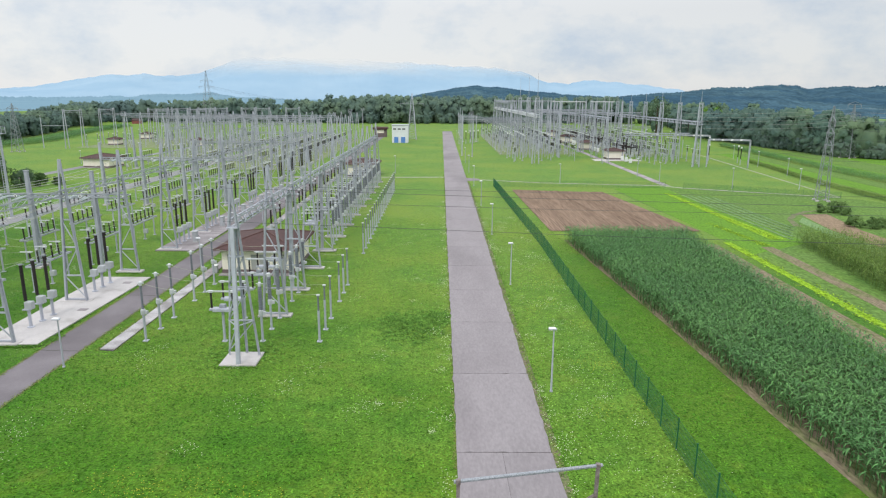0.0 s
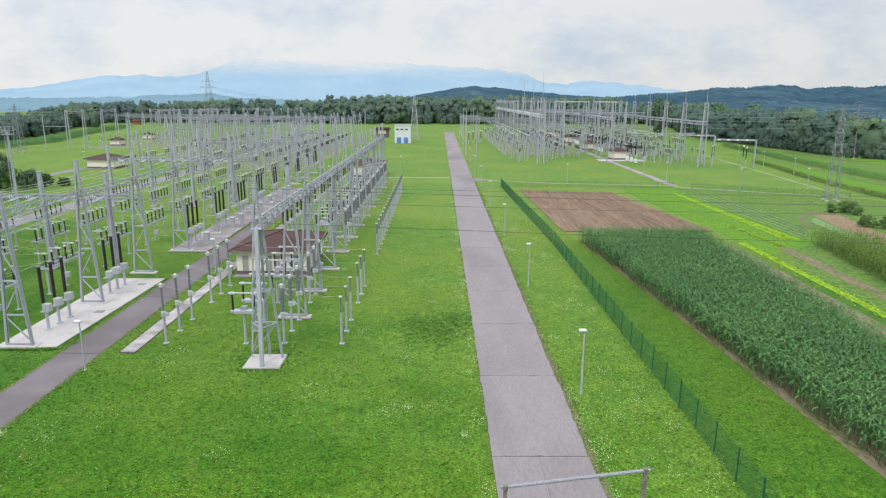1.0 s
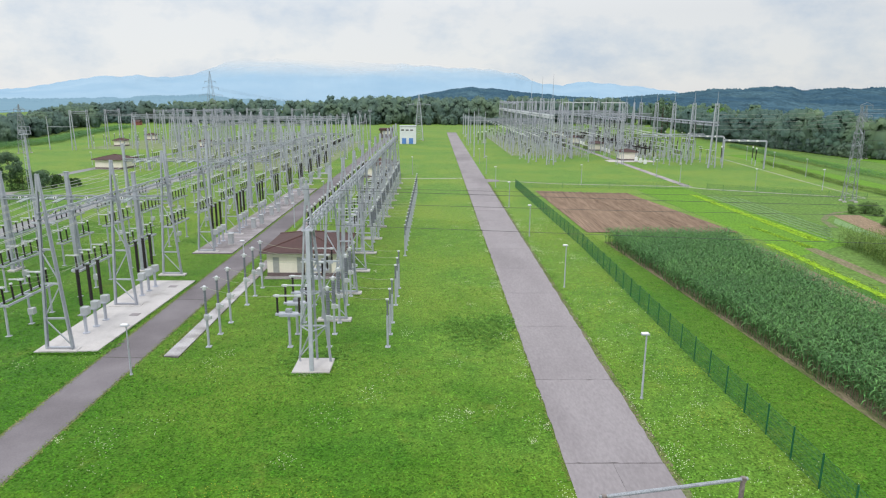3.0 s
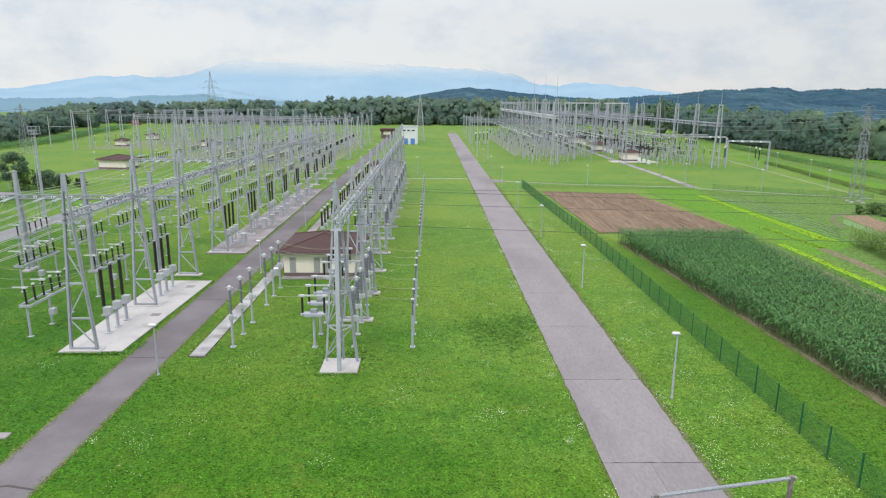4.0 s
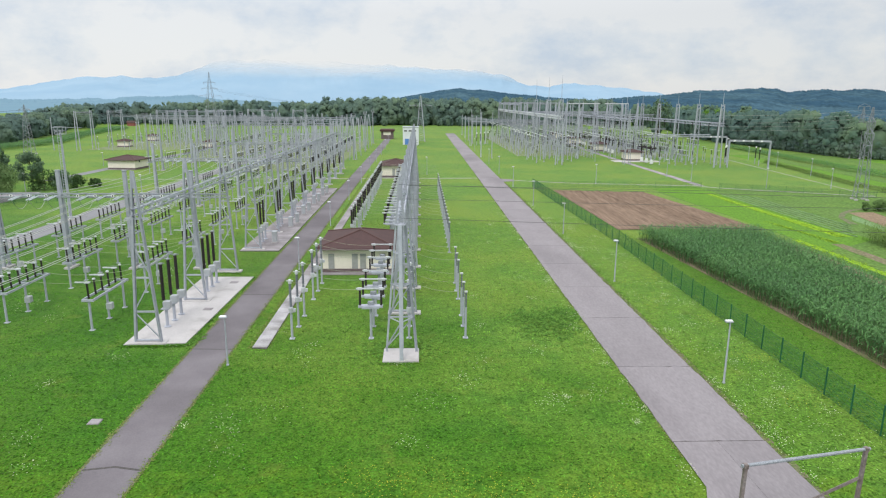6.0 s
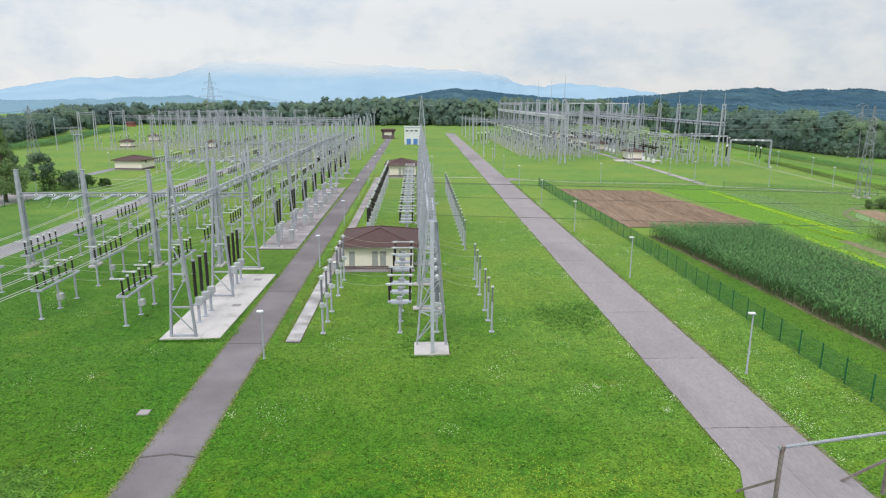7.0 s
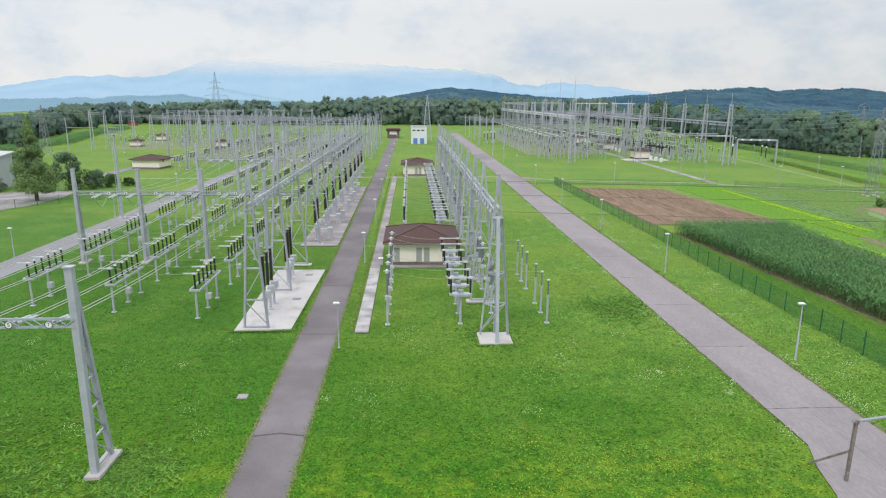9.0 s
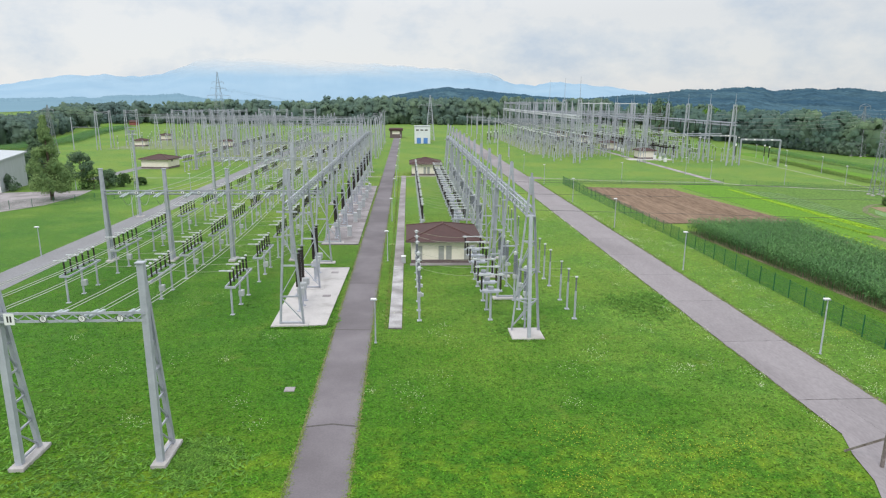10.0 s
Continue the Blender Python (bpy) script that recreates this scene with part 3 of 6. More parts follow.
sheet("back_lane", [(-85.0, 106), (-82.3, 106), (-81.2, 140), (-79.4, 166), (-78.9, 215), (-81.4, 215), (-82.0, 166), (-83.8, 140)], 0.03, GREY_ROAD, "narrow grey lane past the far relay houses", "road")
sheet("cross_path", [(-78, 108.2), (-56, 108.4), (1.3, 111.4), (1.3, 112.3), (-56, 109.1), (-78, 108.8)], 0.016, WORN_PATH, "overgrown concrete path crossing the lawn", "path")
sheet("side_path", [(8.5, 108.2), (20.2, 104.5), (42, 99.2), (45, 96.4), (53.7, 92.2), (62, 88.8), (67.6, 86.4), (67.9, 86.9), (62.2, 89.4), (53.9, 92.9), (45.2, 97.1), (42.2, 99.9), (20.4, 105.2), (8.6, 108.9)], 0.016, WORN_PATH,
      "overgrown concrete kerb path along the fence", "path")
sheet("yard_lane", [(42.4, 99.8), (43.9, 99.4), (44.3, 250), (42.9, 250)], 0.024, OLD_PAD, "grey concrete lane into the far yard", "road")
for c in ([(-53.5, 122), (-31, 122), (-31, 214), (-53.5, 214)], [(-78, 140), (-60.5, 140), (-60.5, 214), (-77, 214)], [(-116, 172), (-84, 172), (-84, 214), (-116, 214)]):
    sheet("gravel_bed", c, 0.014, YARD_MIX, "thin grass and gravel between the far rows", "gravel")
for i, c in enumerate(([(46.4, 150), (61.5, 150), (61.5, 244), (46.4, 244)], [(18, 158), (40.5, 158), (40.5, 250), (18, 250)])):
    sheet("gravel_bed", c, 0.018, YARD_MIX, "thin grass and gravel between the ranks of the far yard", "gravel")
sheet("perimeter_path", [(67.8, 86.6), (68.2, 86.6), (69.2, 106), (73.6, 150), (73.1, 150), (68.8, 106)], 0.02, WORN_PATH, "overgrown kerb line along the yard edge", "path")

# fields beyond the fence, in long strips
sheet("rough_meadow", [(30.2, -20), (90, -20), (90, 60), (70, 85), (58, 92), (44.5, 97), (32, 94), (34.6, 63)], 0.008, MEADOW, "rough olive green meadow between the crops", "field")
fm_ = Mesh()
N_FURROW, N_LONG = 150, 24
for j in range(N_LONG + 1):
    v = j / N_LONG
    xl, xr, yl, yr = 14.6 - 0.9 * v, 33.8 - 4.3 * v, 65.0 + 31.3 * v, 65.2 + 28.4 * v
    for i in range(N_FURROW + 1):
        u = i / N_FURROW
        ripple = (0.10 if i % 3 == 1 else 0.02) * (1.0 + 0.9 * noise.noise(Vector((i * 0.13, j * 0.05, 7.0)))) + 0.02 * noise.noise(Vector((i * 0.9, j * 1.3, 2.0)))
        fm_.v.append(plan(xl + (xr - xl) * u, yl + (yr - yl) * u, 0.03 + max(ripple, 0.0)))
fm_.f = [(j * (N_FURROW + 1) + i, j * (N_FURROW + 1) + i + 1, (j + 1) * (N_FURROW + 1) + i + 1, (j + 1) * (N_FURROW + 1) + i) for j in range(N_LONG) for i in range(N_FURROW)]
single("ploughed_field", fm_, SOIL, "brown ploughed field with fine furrows", "field", kind="structure")
sheet("field_margin", [(19.9, 6), (20.3, 6), (19.0, 22), (16.0, 60.5), (15.6, 60.5), (18.6, 22)], 0.012, BARE, "bare earth strip along the maize", "field")
sheet("meadow_strip", [(34.7, 55), (44, 60), (41.5, 99), (32.5, 97)], 0.014, CROP_LIGHT, "light green strip of young crop", "field")
sheet("earth_strip", [(29.6, 10), (31.6, 10), (32.7, 59), (30.2, 59)], 0.016, BARE, "bare weedy earth strip", "field")
for c in ([(33.1, 22), (33.8, 22), (34.8, 60), (33.9, 60)], [(40.4, 61.5), (42.3, 61.5), (41.5, 74), (40.6, 91.8), (39.8, 91.8), (40.3, 74)]):
    sheet("bright_strip", c, 0.02, CROP_BRIGHT, "yellow green strip of crop", "field")
for i in range(5):
    x0, x1 = 42.8 + 0.95 * i, 42.0 + 1.05 * i
    sheet("vegetable_bed", [(x0, 61.5 + 1.5 * i), (x0 + 0.4, 61.5 + 1.5 * i), (x1 + 0.4, 90 - 0.6 * i), (x1, 90 - 0.6 * i)], 0.022, VEG, "low row of pale blue green vegetables", "field")
sheet("earth_strip", [(35.4, 25), (37.0, 25), (38.6, 58), (37.2, 58)], 0.018, BARE, "bare weedy earth strip", "field")
sheet("earth_strip", [(50.5, 48), (54.5, 48), (55.0, 66), (57.2, 75.5), (53.2, 75.4), (51.3, 67)], 0.018, TILLED, "bare earth strip beside a vegetable bed", "field")
sheet("earth_track", [(47.6, 68.4), (48.6, 68.2), (49.9, 72.2), (52.0, 74.4), (55.0, 76.6), (58.2, 77.6), (58.2, 78.0), (54.8, 77.2), (51.6, 75.0), (49.3, 72.5)], 0.022, VERGE, "pale curved earth track round a field corner", "field")
sheet("vegetable_bed", [(46.8, 48), (50.2, 48), (51.0, 66), (52.2, 73.5), (50, 71)], 0.018, VEG, "blue green vegetable bed", "field")
sheet("far_meadow", [(44.5, 86), (64, 80), (68, 86), (54, 91.5), (44, 95.6)], 0.016, MEADOW, "striped green meadow", "field")
for a, b, c, d, m_ in ((76.5, 81, 79, 83.5, CROP_LIGHT), (81.2, 86, 83.7, 88, MEADOW), (90, 95.5, 93, 98, CROP_LIGHT), (95.8, 108, 98.2, 108, MEADOW), (108.4, 126, 108.4, 126, CROP_LIGHT), (126.5, 150, 126.5, 150, MEADOW)):
    sheet("far_field", [(a, 50), (b, 50), (d, 150), (c, 150)], 0.02, m_, "long striped green field at the foot of the wood", "field")
sheet("far_field", [(-146, 176), (-146, 197), (-162, 245), (-174, 300), (-196, 330), (-170, 251), (-158, 206)], 0.02, CROP_LIGHT, "long striped green field before the wood", "field")


# ---------------------------------------------------------------- pads
pad = sheet("pad", [(-30.4, 32.1), (-26.4, 32.3), (-26.05, 46.2), (-30.6, 46.2)], 0.10, PAD, "white concrete pad under the circuit breakers", "pad")
old = sheet("pad", [(-30.2, 55.0), (-25.95, 55.0), (-25.95, 97.2), (-30.2, 97.2)], 0.05, JOINT, "worn grey concrete slab field under circuit breakers", "pad")
for x, y in ((-27.2, 38.3), (-27.3, 44.6)):
    part("hatch", Mesh().block(*plan(x, y), 0.09, 0.7, 0.6, 0.03, 0.005), OLD_PAD, pad, "grey hatch cover")
tile = Mesh().block(0, 0, 0, 4.34, 1.24, 0.06, 0.01).data("slab", OLD_PAD)
for i in range(40):
    ob = part("slab", tile, OLD_PAD, old)
    ob.location = plan(-28.08, 55.6 + i * 1.06, 0.03 + 0.012 * random.random())
    ob.rotation_euler = (0, 0, radians(random.uniform(-0.3, 0.3)))
walkway = sheet("cable_duct_cover", [(-21.8, 31.6), (-20.82, 31.45), (-20.5, 112), (-21.4, 112)], 0.04, JOINT, "pale concrete cable duct covers in the grass", "path")
cover = Mesh().block(0, 0, 0, 1.0, 1.205, 0.06, 0.008).data("cover_slab", DUCT)
cover2 = Mesh().block(0, 0, 0, 1.0, 1.205, 0.06, 0.008).data("cover_slab", OLD_PAD)
for i in range(80):
    ob = part("cover_slab", cover if i < 15 else cover2, PAD, walkway)
    ob.location = plan(-21.3 + 0.35 * i / 80, 32.1 + i * 1.0, 0.02 + 0.015 * random.random())

# ---------------------------------------------------------------- gantries
def a_frame(at, label, group, height=11.4, half=1.05, shelf=9.0, footing=True, post=False, spire=True):
    """A two-legged lattice tower across its row: legs, rungs, braces, a peak."""
    t = thing("gantry_tower", at, label, "gantry", group)
    neck, tip = (0.36, 0.04) if spire else (0.30, 0.13)
    w = lambda z: half + (neck - half) * z / shelf
    for s in (-1, 1):
        part("leg", Mesh().angle((s * half, -0.1, 0.08), (s * neck, -0.1, shelf), 0.15, (-s, 0, 0)).angle((s * half, 0.1, 0.08), (s * neck, 0.1, shelf), 0.15, (-s, 0, 0)), STEEL, t)
        part("peak", Mesh().angle((s * neck, -0.1, shelf), (s * tip, -0.03, height), 0.13, (-s, 0, 0)).angle((s * neck, 0.1, shelf), (s * tip, 0.03, height), 0.13, (-s, 0, 0)), STEEL, t)
    for z in (0.25, 2.3, 4.7, 7.0):
        part("rung", Mesh().bar((-w(z), 0, z), (w(z), 0, z), 0.11), STEEL, t)
    for i, (a, b) in enumerate(((0.25, 2.3), (2.3, 4.7), (4.7, 7.0))):
        s = 1 if i % 2 else -1
        part("brace", Mesh().bar((-s * w(a), 0, a), (s * w(b), 0, b), 0.07), STEEL, t)
    top = height - (height - shelf) * 0.42
    part("gusset", Mesh().box(-neck * 0.42, neck * 0.42, -0.03, 0.03, top, height - 0.1), STEEL, t)
    part("crossarm", Mesh().bar((-0.75, 0, shelf - 0.45), (0.75, 0, shelf - 0.45), 0.12), STEEL, t)
    if footing:
        part("footing", Mesh().block(0, 0, -0.1, half * 2 + 0.6, 0.75, 0.26, 0.03), PAD, t, "pale concrete footing")
    if post:
        part("column", Mesh().bar((-0.35, 0.5, 0.05), (-0.1, 0.2, shelf - 0.4), 0.30), STEEL, t)
    return t


def tripod_tower(at, label, group, height=11.9, shelf=8.9):
    """The end tower: a broad raking column and lattice legs on one block, with a slim spire."""
    t = thing("gantry_tower", at, label, "gantry", group)
    part("footing", Mesh().block(0, 0, -0.1, 2.35, 2.2, 0.24, 0.04), PAD, t, "square pale concrete footing")
    part("column", Mesh().bar((0.05, -0.95, 0.13), (0.0, -0.2, shelf), 0.24), STEEL, t)
    legs = [(-1.05, 0.55), (1.05, 0.55), (0.0, 0.95)]
    ends = [(-0.33, 0.1), (0.33, 0.1), (0.0, 0.3)]
    for (x, y), (u, v) in zip(legs, ends):
        part("leg", Mesh().angle((x, y, 0.13), (u, v, shelf), 0.14, (-x or 0.1, -y, 0)), STEEL, t)
    at_z = lambda i, z: (legs[i][0] + (ends[i][0] - legs[i][0]) * z / shelf, legs[i][1] + (ends[i][1] - legs[i][1]) * z / shelf, z)
    front = lambda z: (0.04, -0.95 + 0.75 * z / shelf, z)
    for z in (2.6, 4.9, 7.0):
        part("rung", Mesh().bar(at_z(0, z), at_z(1, z), 0.09).bar(at_z(0, z), front(z), 0.06).bar(at_z(1, z), front(z), 0.06), STEEL, t)
    for a, b in ((0.4, 2.6), (2.6, 4.9), (4.9, 7.0)):
        part("brace", Mesh().bar(at_z(0, a), front(b), 0.07).bar(at_z(1, b), at_z(0, a), 0.07), STEEL, t)
    part("cap_plate", Mesh().box(-0.34, 0.34, -0.30, 0.34, shelf - 0.06, shelf + 0.02), STEEL, t)
    part("spire", Mesh().angle((-0.33, -0.12, shelf), (-0.03, -0.02, height), 0.12, (1, 0, 0)).angle((0.33, -0.12, shelf), (0.03, -0.02, height), 0.12, (-1, 0, 0))
         .angle((-0.33, 0.15, shelf), (-0.03, 0.02, height), 0.12, (1, 0, 0)).angle((0.33, 0.15, shelf), (0.03, 0.02, height), 0.12, (-1, 0, 0))
         .box(-0.16, 0.16, -0.04, 0.04, height - 1.5, height - 0.3), STEEL, t)
    return t


def girder(name, p, q, size, label, group, mat=STEEL, step=0.8, lacing=0.05, chord=0.10):
    """A box girder of four chords with zigzag lacing."""
    t = thing(name, p, label, "girder", group)
    d = Vector(plan(*q)) - Vector(plan(*p))
    n = max(int(d.length / step), 1)
    e = d.normalized()
    side = e.cross(Vector((0, 0, 1))).normalized() * size / 2
    up = Vector((0, 0, size / 2))
    for a, b in ((1, 1), (1, -1), (-1, 1), (-1, -1)):
        part("chord", Mesh().angle(side * a + up * b, d + side * a + up * b, chord, -side * a), mat, t)
    for b in (1, -1):
        part("lacing", Mesh().strip([d * (i / n) + side * (1 if i % 2 else -1) + up * b for i in range(n + 1)], lacing), mat, t)
    for a in (1, -1):
        part("lacing", Mesh().strip([d * (i / n) + side * a + up * (1 if i % 2 else -1) for i in range(n + 1)], lacing), mat, t)
    return t


# row with the tripod end tower, beside the relay houses
ROW_A = [30.35, 37.5] + [43.2 + 6.12 * i for i in range(11)]
XA, XB = -11.95, -28.9
tripod_tower((XA, ROW_A[0], 0), "tall galvanised end tower on a square concrete footing", "gantry towers of the near row")
fa = a_frame((XA, ROW_A[1], 0), "galvanised lattice tower with a pointed peak", "gantry towers of the near row", height=11.9, half=1.0, shelf=9.1)
fp = a_frame((XA, ROW_A[2], 0), "galvanised lattice tower with a broad column and a pointed peak", "gantry towers of the near row", height=11.9, half=1.0, shelf=9.1, post=True)
for i, y in enumerate(ROW_A[3:]):
    copy_thing(fa if i % 2 == 0 else fp, put(XA, y, 0))
girder("busbar_girder", (XA, ROW_A[0], 9.15), (XA, ROW_A[-1] + 0.3, 9.2), 0.5, "long galvanised lattice girder linking the towers", "girders")

ROW_B = [32.45 + 7.75 * i for i in range(12)]
fb = a_frame((XB, ROW_B[0], 0), "galvanised two-legged lattice tower beside the breaker pads", "gantry towers of the breaker row", height=11.9, half=0.95, shelf=9.2, spire=False)
for y in ROW_B[1:]:
    copy_thing(fb, put(XB, y, 0))
girder("busbar_girder", (XB, ROW_B[0] - 0.2, 9.2), (XB, ROW_B[-1] + 0.4, 9.2), 0.42, "long galvanised lattice girder linking the towers", "girders")


def portal_post(at, label, group, height=9.7, lean=0.9, mat=None, direction=1):
    """A box post with a raking rear leg laced to it, on a concrete block."""
    mat = mat or STEEL
    t = thing("portal_post", at, label, "gantry post", group)
    part("column", Mesh().bar((0, 0, 0.1), (0, 0, height), 0.30).block(0, 0, height, 0.4, 0.4, 0.06), mat, t)
    d = direction * lean
    part("leg", Mesh().bar((0.0, d, 0.1), (0.0, 0.14 * direction, height * 0.93), 0.22), mat, t)
    lace = Mesh()
    pts = []
    for i in range(7):
        a = 0.35 + height * 0.86 * i / 6
        pts += [(0, 0, a), (0, d * (1 - a / height), a)] if i % 2 == 0 else [(0, 0, a), (0, d * (1 - a / height), a)]
    lace.strip(pts, 0.085)
    part("lacing", lace, mat, t)
    part("footing", Mesh().block(0, d / 2, -0.1, 0.7, abs(d) + 0.8, 0.3, 0.03), PAD, t, "pale concrete footing")
    return t


fc = portal_post((-38.3, 49.0, 0), "galvanised portal post with a raking rear leg", "portal posts")
for y, xs in ((49.0, (-44.4, -50.5, -32.2)), (80.0, (-38.3, -44.4, -50.5, -32.2)), (111.0, (-38.3, -44.4, -50.5, -32.2)), (142, (-38.3, -44.4, -50.5, -32.2)), (173, (-38.3, -44.4, -50.5))):
    for x in xs:
        copy_thing(fc, put(x, y, 0))
for y in (49.0, 80.0, 111.0, 142.0):
    girder("portal_beam", (-50.5, y, 7.3), (XB, y, 7.3), 0.34, "galvanised cross beam carrying insulator strings", "portal beams", step=0.6)

# the low portal nearest to the lanes
PORTAL_Y = 16.95
for x in (-31.7, -37.9, -44.1):
    portal_post((x, PORTAL_Y, 0), "broad galvanised portal post on a concrete footing", "near portal posts", height=9.8, lean=1.6)
girder("portal_beam", (-44.1, PORTAL_Y, 7.35), (-31.7, PORTAL_Y, 7.35), 0.36, "galvanised lattice beam with round phase signs", "portal beams", step=0.5)


def text_mesh(body, size, mat):
    cu = bpy.data.curves.new("letter", "FONT")
    cu.body, cu.size, cu.align_x, cu.align_y, cu.extrude = body, size, "CENTER", "CENTER", 0.002
    ob = bpy.data.objects.new("letter", cu)
    me = bpy.data.meshes.new_from_object(ob)
    me.materials.clear()
    me.materials.append(mat)
    bpy.data.objects.remove(ob)
    return me


PHASE_X = [x0 + 2.4 + 1.6 * k for x0 in (-38.3, -44.4, -50.5) for k in range(3)]
for k, letter in enumerate("RST"):
    for x in PHASE_X[k:6:3]:
        s = thing("phase_sign", (x, PORTAL_Y - 0.17, 7.35), "round white phase sign with a black letter", "sign", "phase signs")
        turn = Matrix.Rotation(radians(90), 4, "X")
        part("plate", Mesh().lathe([(0.17, 0), (0.17, 0.015)], 20, tilt=turn), SIGN, s)
        ring = Mesh()
        for i in range(20):
            a, b = 2 * math.pi * i / 20, 2 * math.pi * (i + 1) / 20
            ring.bar((0.155 * math.cos(a), -0.018, 0.155 * math.sin(a)), (0.155 * math.cos(b), -0.018, 0.155 * math.sin(b)), 0.022)
        part("rim", ring, INK, s)
        ob = part("letter", text_mesh(letter, 0.22, INK), INK, s)
        ob.matrix_local = pose(0, -0.02, 0, 90)
for yb in (49.0, 80.0):
    for x in PHASE_X:
        s = thing("phase_sign", (x - 0.7, yb - 0.165, 7.3), "round white phase sign on the cross beam", "sign", "phase signs of the cross beams")
        part("plate", Mesh().lathe([(0.155, 0), (0.155, 0.015)], 16, tilt=Matrix.Rotation(radians(90), 4, "X")), SIGN, s)
        part("mark", Mesh().box(-0.05, 0.05, -0.022, -0.016, -0.09, 0.09), INK, s)
s = thing("number_sign", (-37.3, PORTAL_Y - 0.17, 7.35), "square white sign with a dark mark on the portal beam", "sign")
part("plate", Mesh().box(-0.22, 0.22, -0.012, 0.0, -0.26, 0.26), SIGN, s)
part("mark", Mesh().box(-0.10, -0.03, -0.02, -0.013, -0.14, 0.14).box(0.03, 0.10, -0.02, -0.013, -0.14, 0.14), INK, s)

# ---------------------------------------------------------------- switchgear
BLACK_LONG = Mesh().lathe(sheds(2.7, 0.112, 0.142, 14), 7).data("insulator", BLACK, True)
BLACK_SHORT = Mesh().lathe(sheds(1.15, 0.068, 0.094, 7), 6).data("insulator", BLACK, True)
GREY_LONG = Mesh().lathe(sheds(1.7, 0.075, 0.105, 9), 6).data("insulator", GREY_PORC, True)
BLACK_MID = Mesh().lathe(sheds(1.7, 0.10, 0.14, 9), 6).data("insulator", BLACK, True)
GREY_SHORT = Mesh().lathe(sheds(1.1, 0.05, 0.085, 6), 6).data("insulator", GREY_PORC, True)
STRING = Mesh().lathe(sheds(1.5, 0.025, 0.085, 9), 8).data("insulator", GLASS_STR, True)


def place(ob, *at):
    ob.matrix_local = pose(*at)
    return ob


def breaker(at, label, group):
    t = thing("circuit_breaker", at, label, "circuit breaker", group)
    part("leg", Mesh().rod((0, 0, 0), (0, 0, 1.5), 0.11, n=8).lathe([(0.26, 0), (0.26, 0.05), (0.13, 0.07), (0.11, 0.1)], 8), STEEL, t)
    part("drive_box", Mesh().block(0.12, 0, 1.45, 0.52, 0.42, 0.55, 0.04), BOX, t)
    part("bracket", Mesh().box(-0.3, 0.3, -0.3, 0.3, 1.38, 1.45), STEEL, t)
    place(part("insulator", BLACK_LONG, BLACK, t, "tall dark ribbed insulator"), -0.12, 0, 2.05)
    part("cap", Mesh().lathe([(0.10, 4.72), (0.14, 4.75), (0.14, 4.82), (0.08, 4.85)], 8, at=(-0.12, 0, 0)).bar((-0.4, 0, 4.81), (0.15, 0, 4.81), 0.05), STEEL_DARK, t)
    return t


br = breaker((XB + 0.1, 35.0, 0.1), "grey circuit breaker pole with a tall dark ribbed insulator", "circuit breakers")
for y in (36.15, 37.3, 42.4, 43.5, 44.6):
    copy_thing(br, put(XB + 0.1, y, 0.1))
for k in range(3, 12):
    for j in range(3):
        copy_thing(br, put(XB + 0.1, 32.45 + 7.75 * k + 2.1 + 1.15 * j, 0.09 if k < 8 else 0.0))


def cabinet(at, label, group):
    t = thing("control_cabinet", at, label, "cabinet", group)
    part("plinth", Mesh().block(0, 0, 0, 0.6, 0.72, 0.14, 0.02), PAD, t)
    part("body", Mesh().block(0, 0, 0.14, 0.48, 0.6, 1.16, 0.03), BOX, t)
    part("hood", Mesh().block(0, 0, 1.30, 0.58, 0.70, 0.07, 0.03), BOX, t)
    part("door", Mesh().box(0.241, 0.255, -0.26, 0.26, 0.2, 1.24), BOX, t)
    part("handle", Mesh().box(0.255, 0.28, 0.16, 0.20, 0.7, 0.86), DARK, t)
    return t


cb = cabinet((-27.3, 58.5, 0.09), "pale grey steel control cabinet on the slabs", "control cabinets")
for k in range(4, 8):
    copy_thing(cb, put(-27.3, 58.5 + 7.75 * (k - 3), 0.09))
    copy_thing(cb, put(-27.0, 60.8 + 7.75 * (k - 3), 0.09, 0, 0, 8))


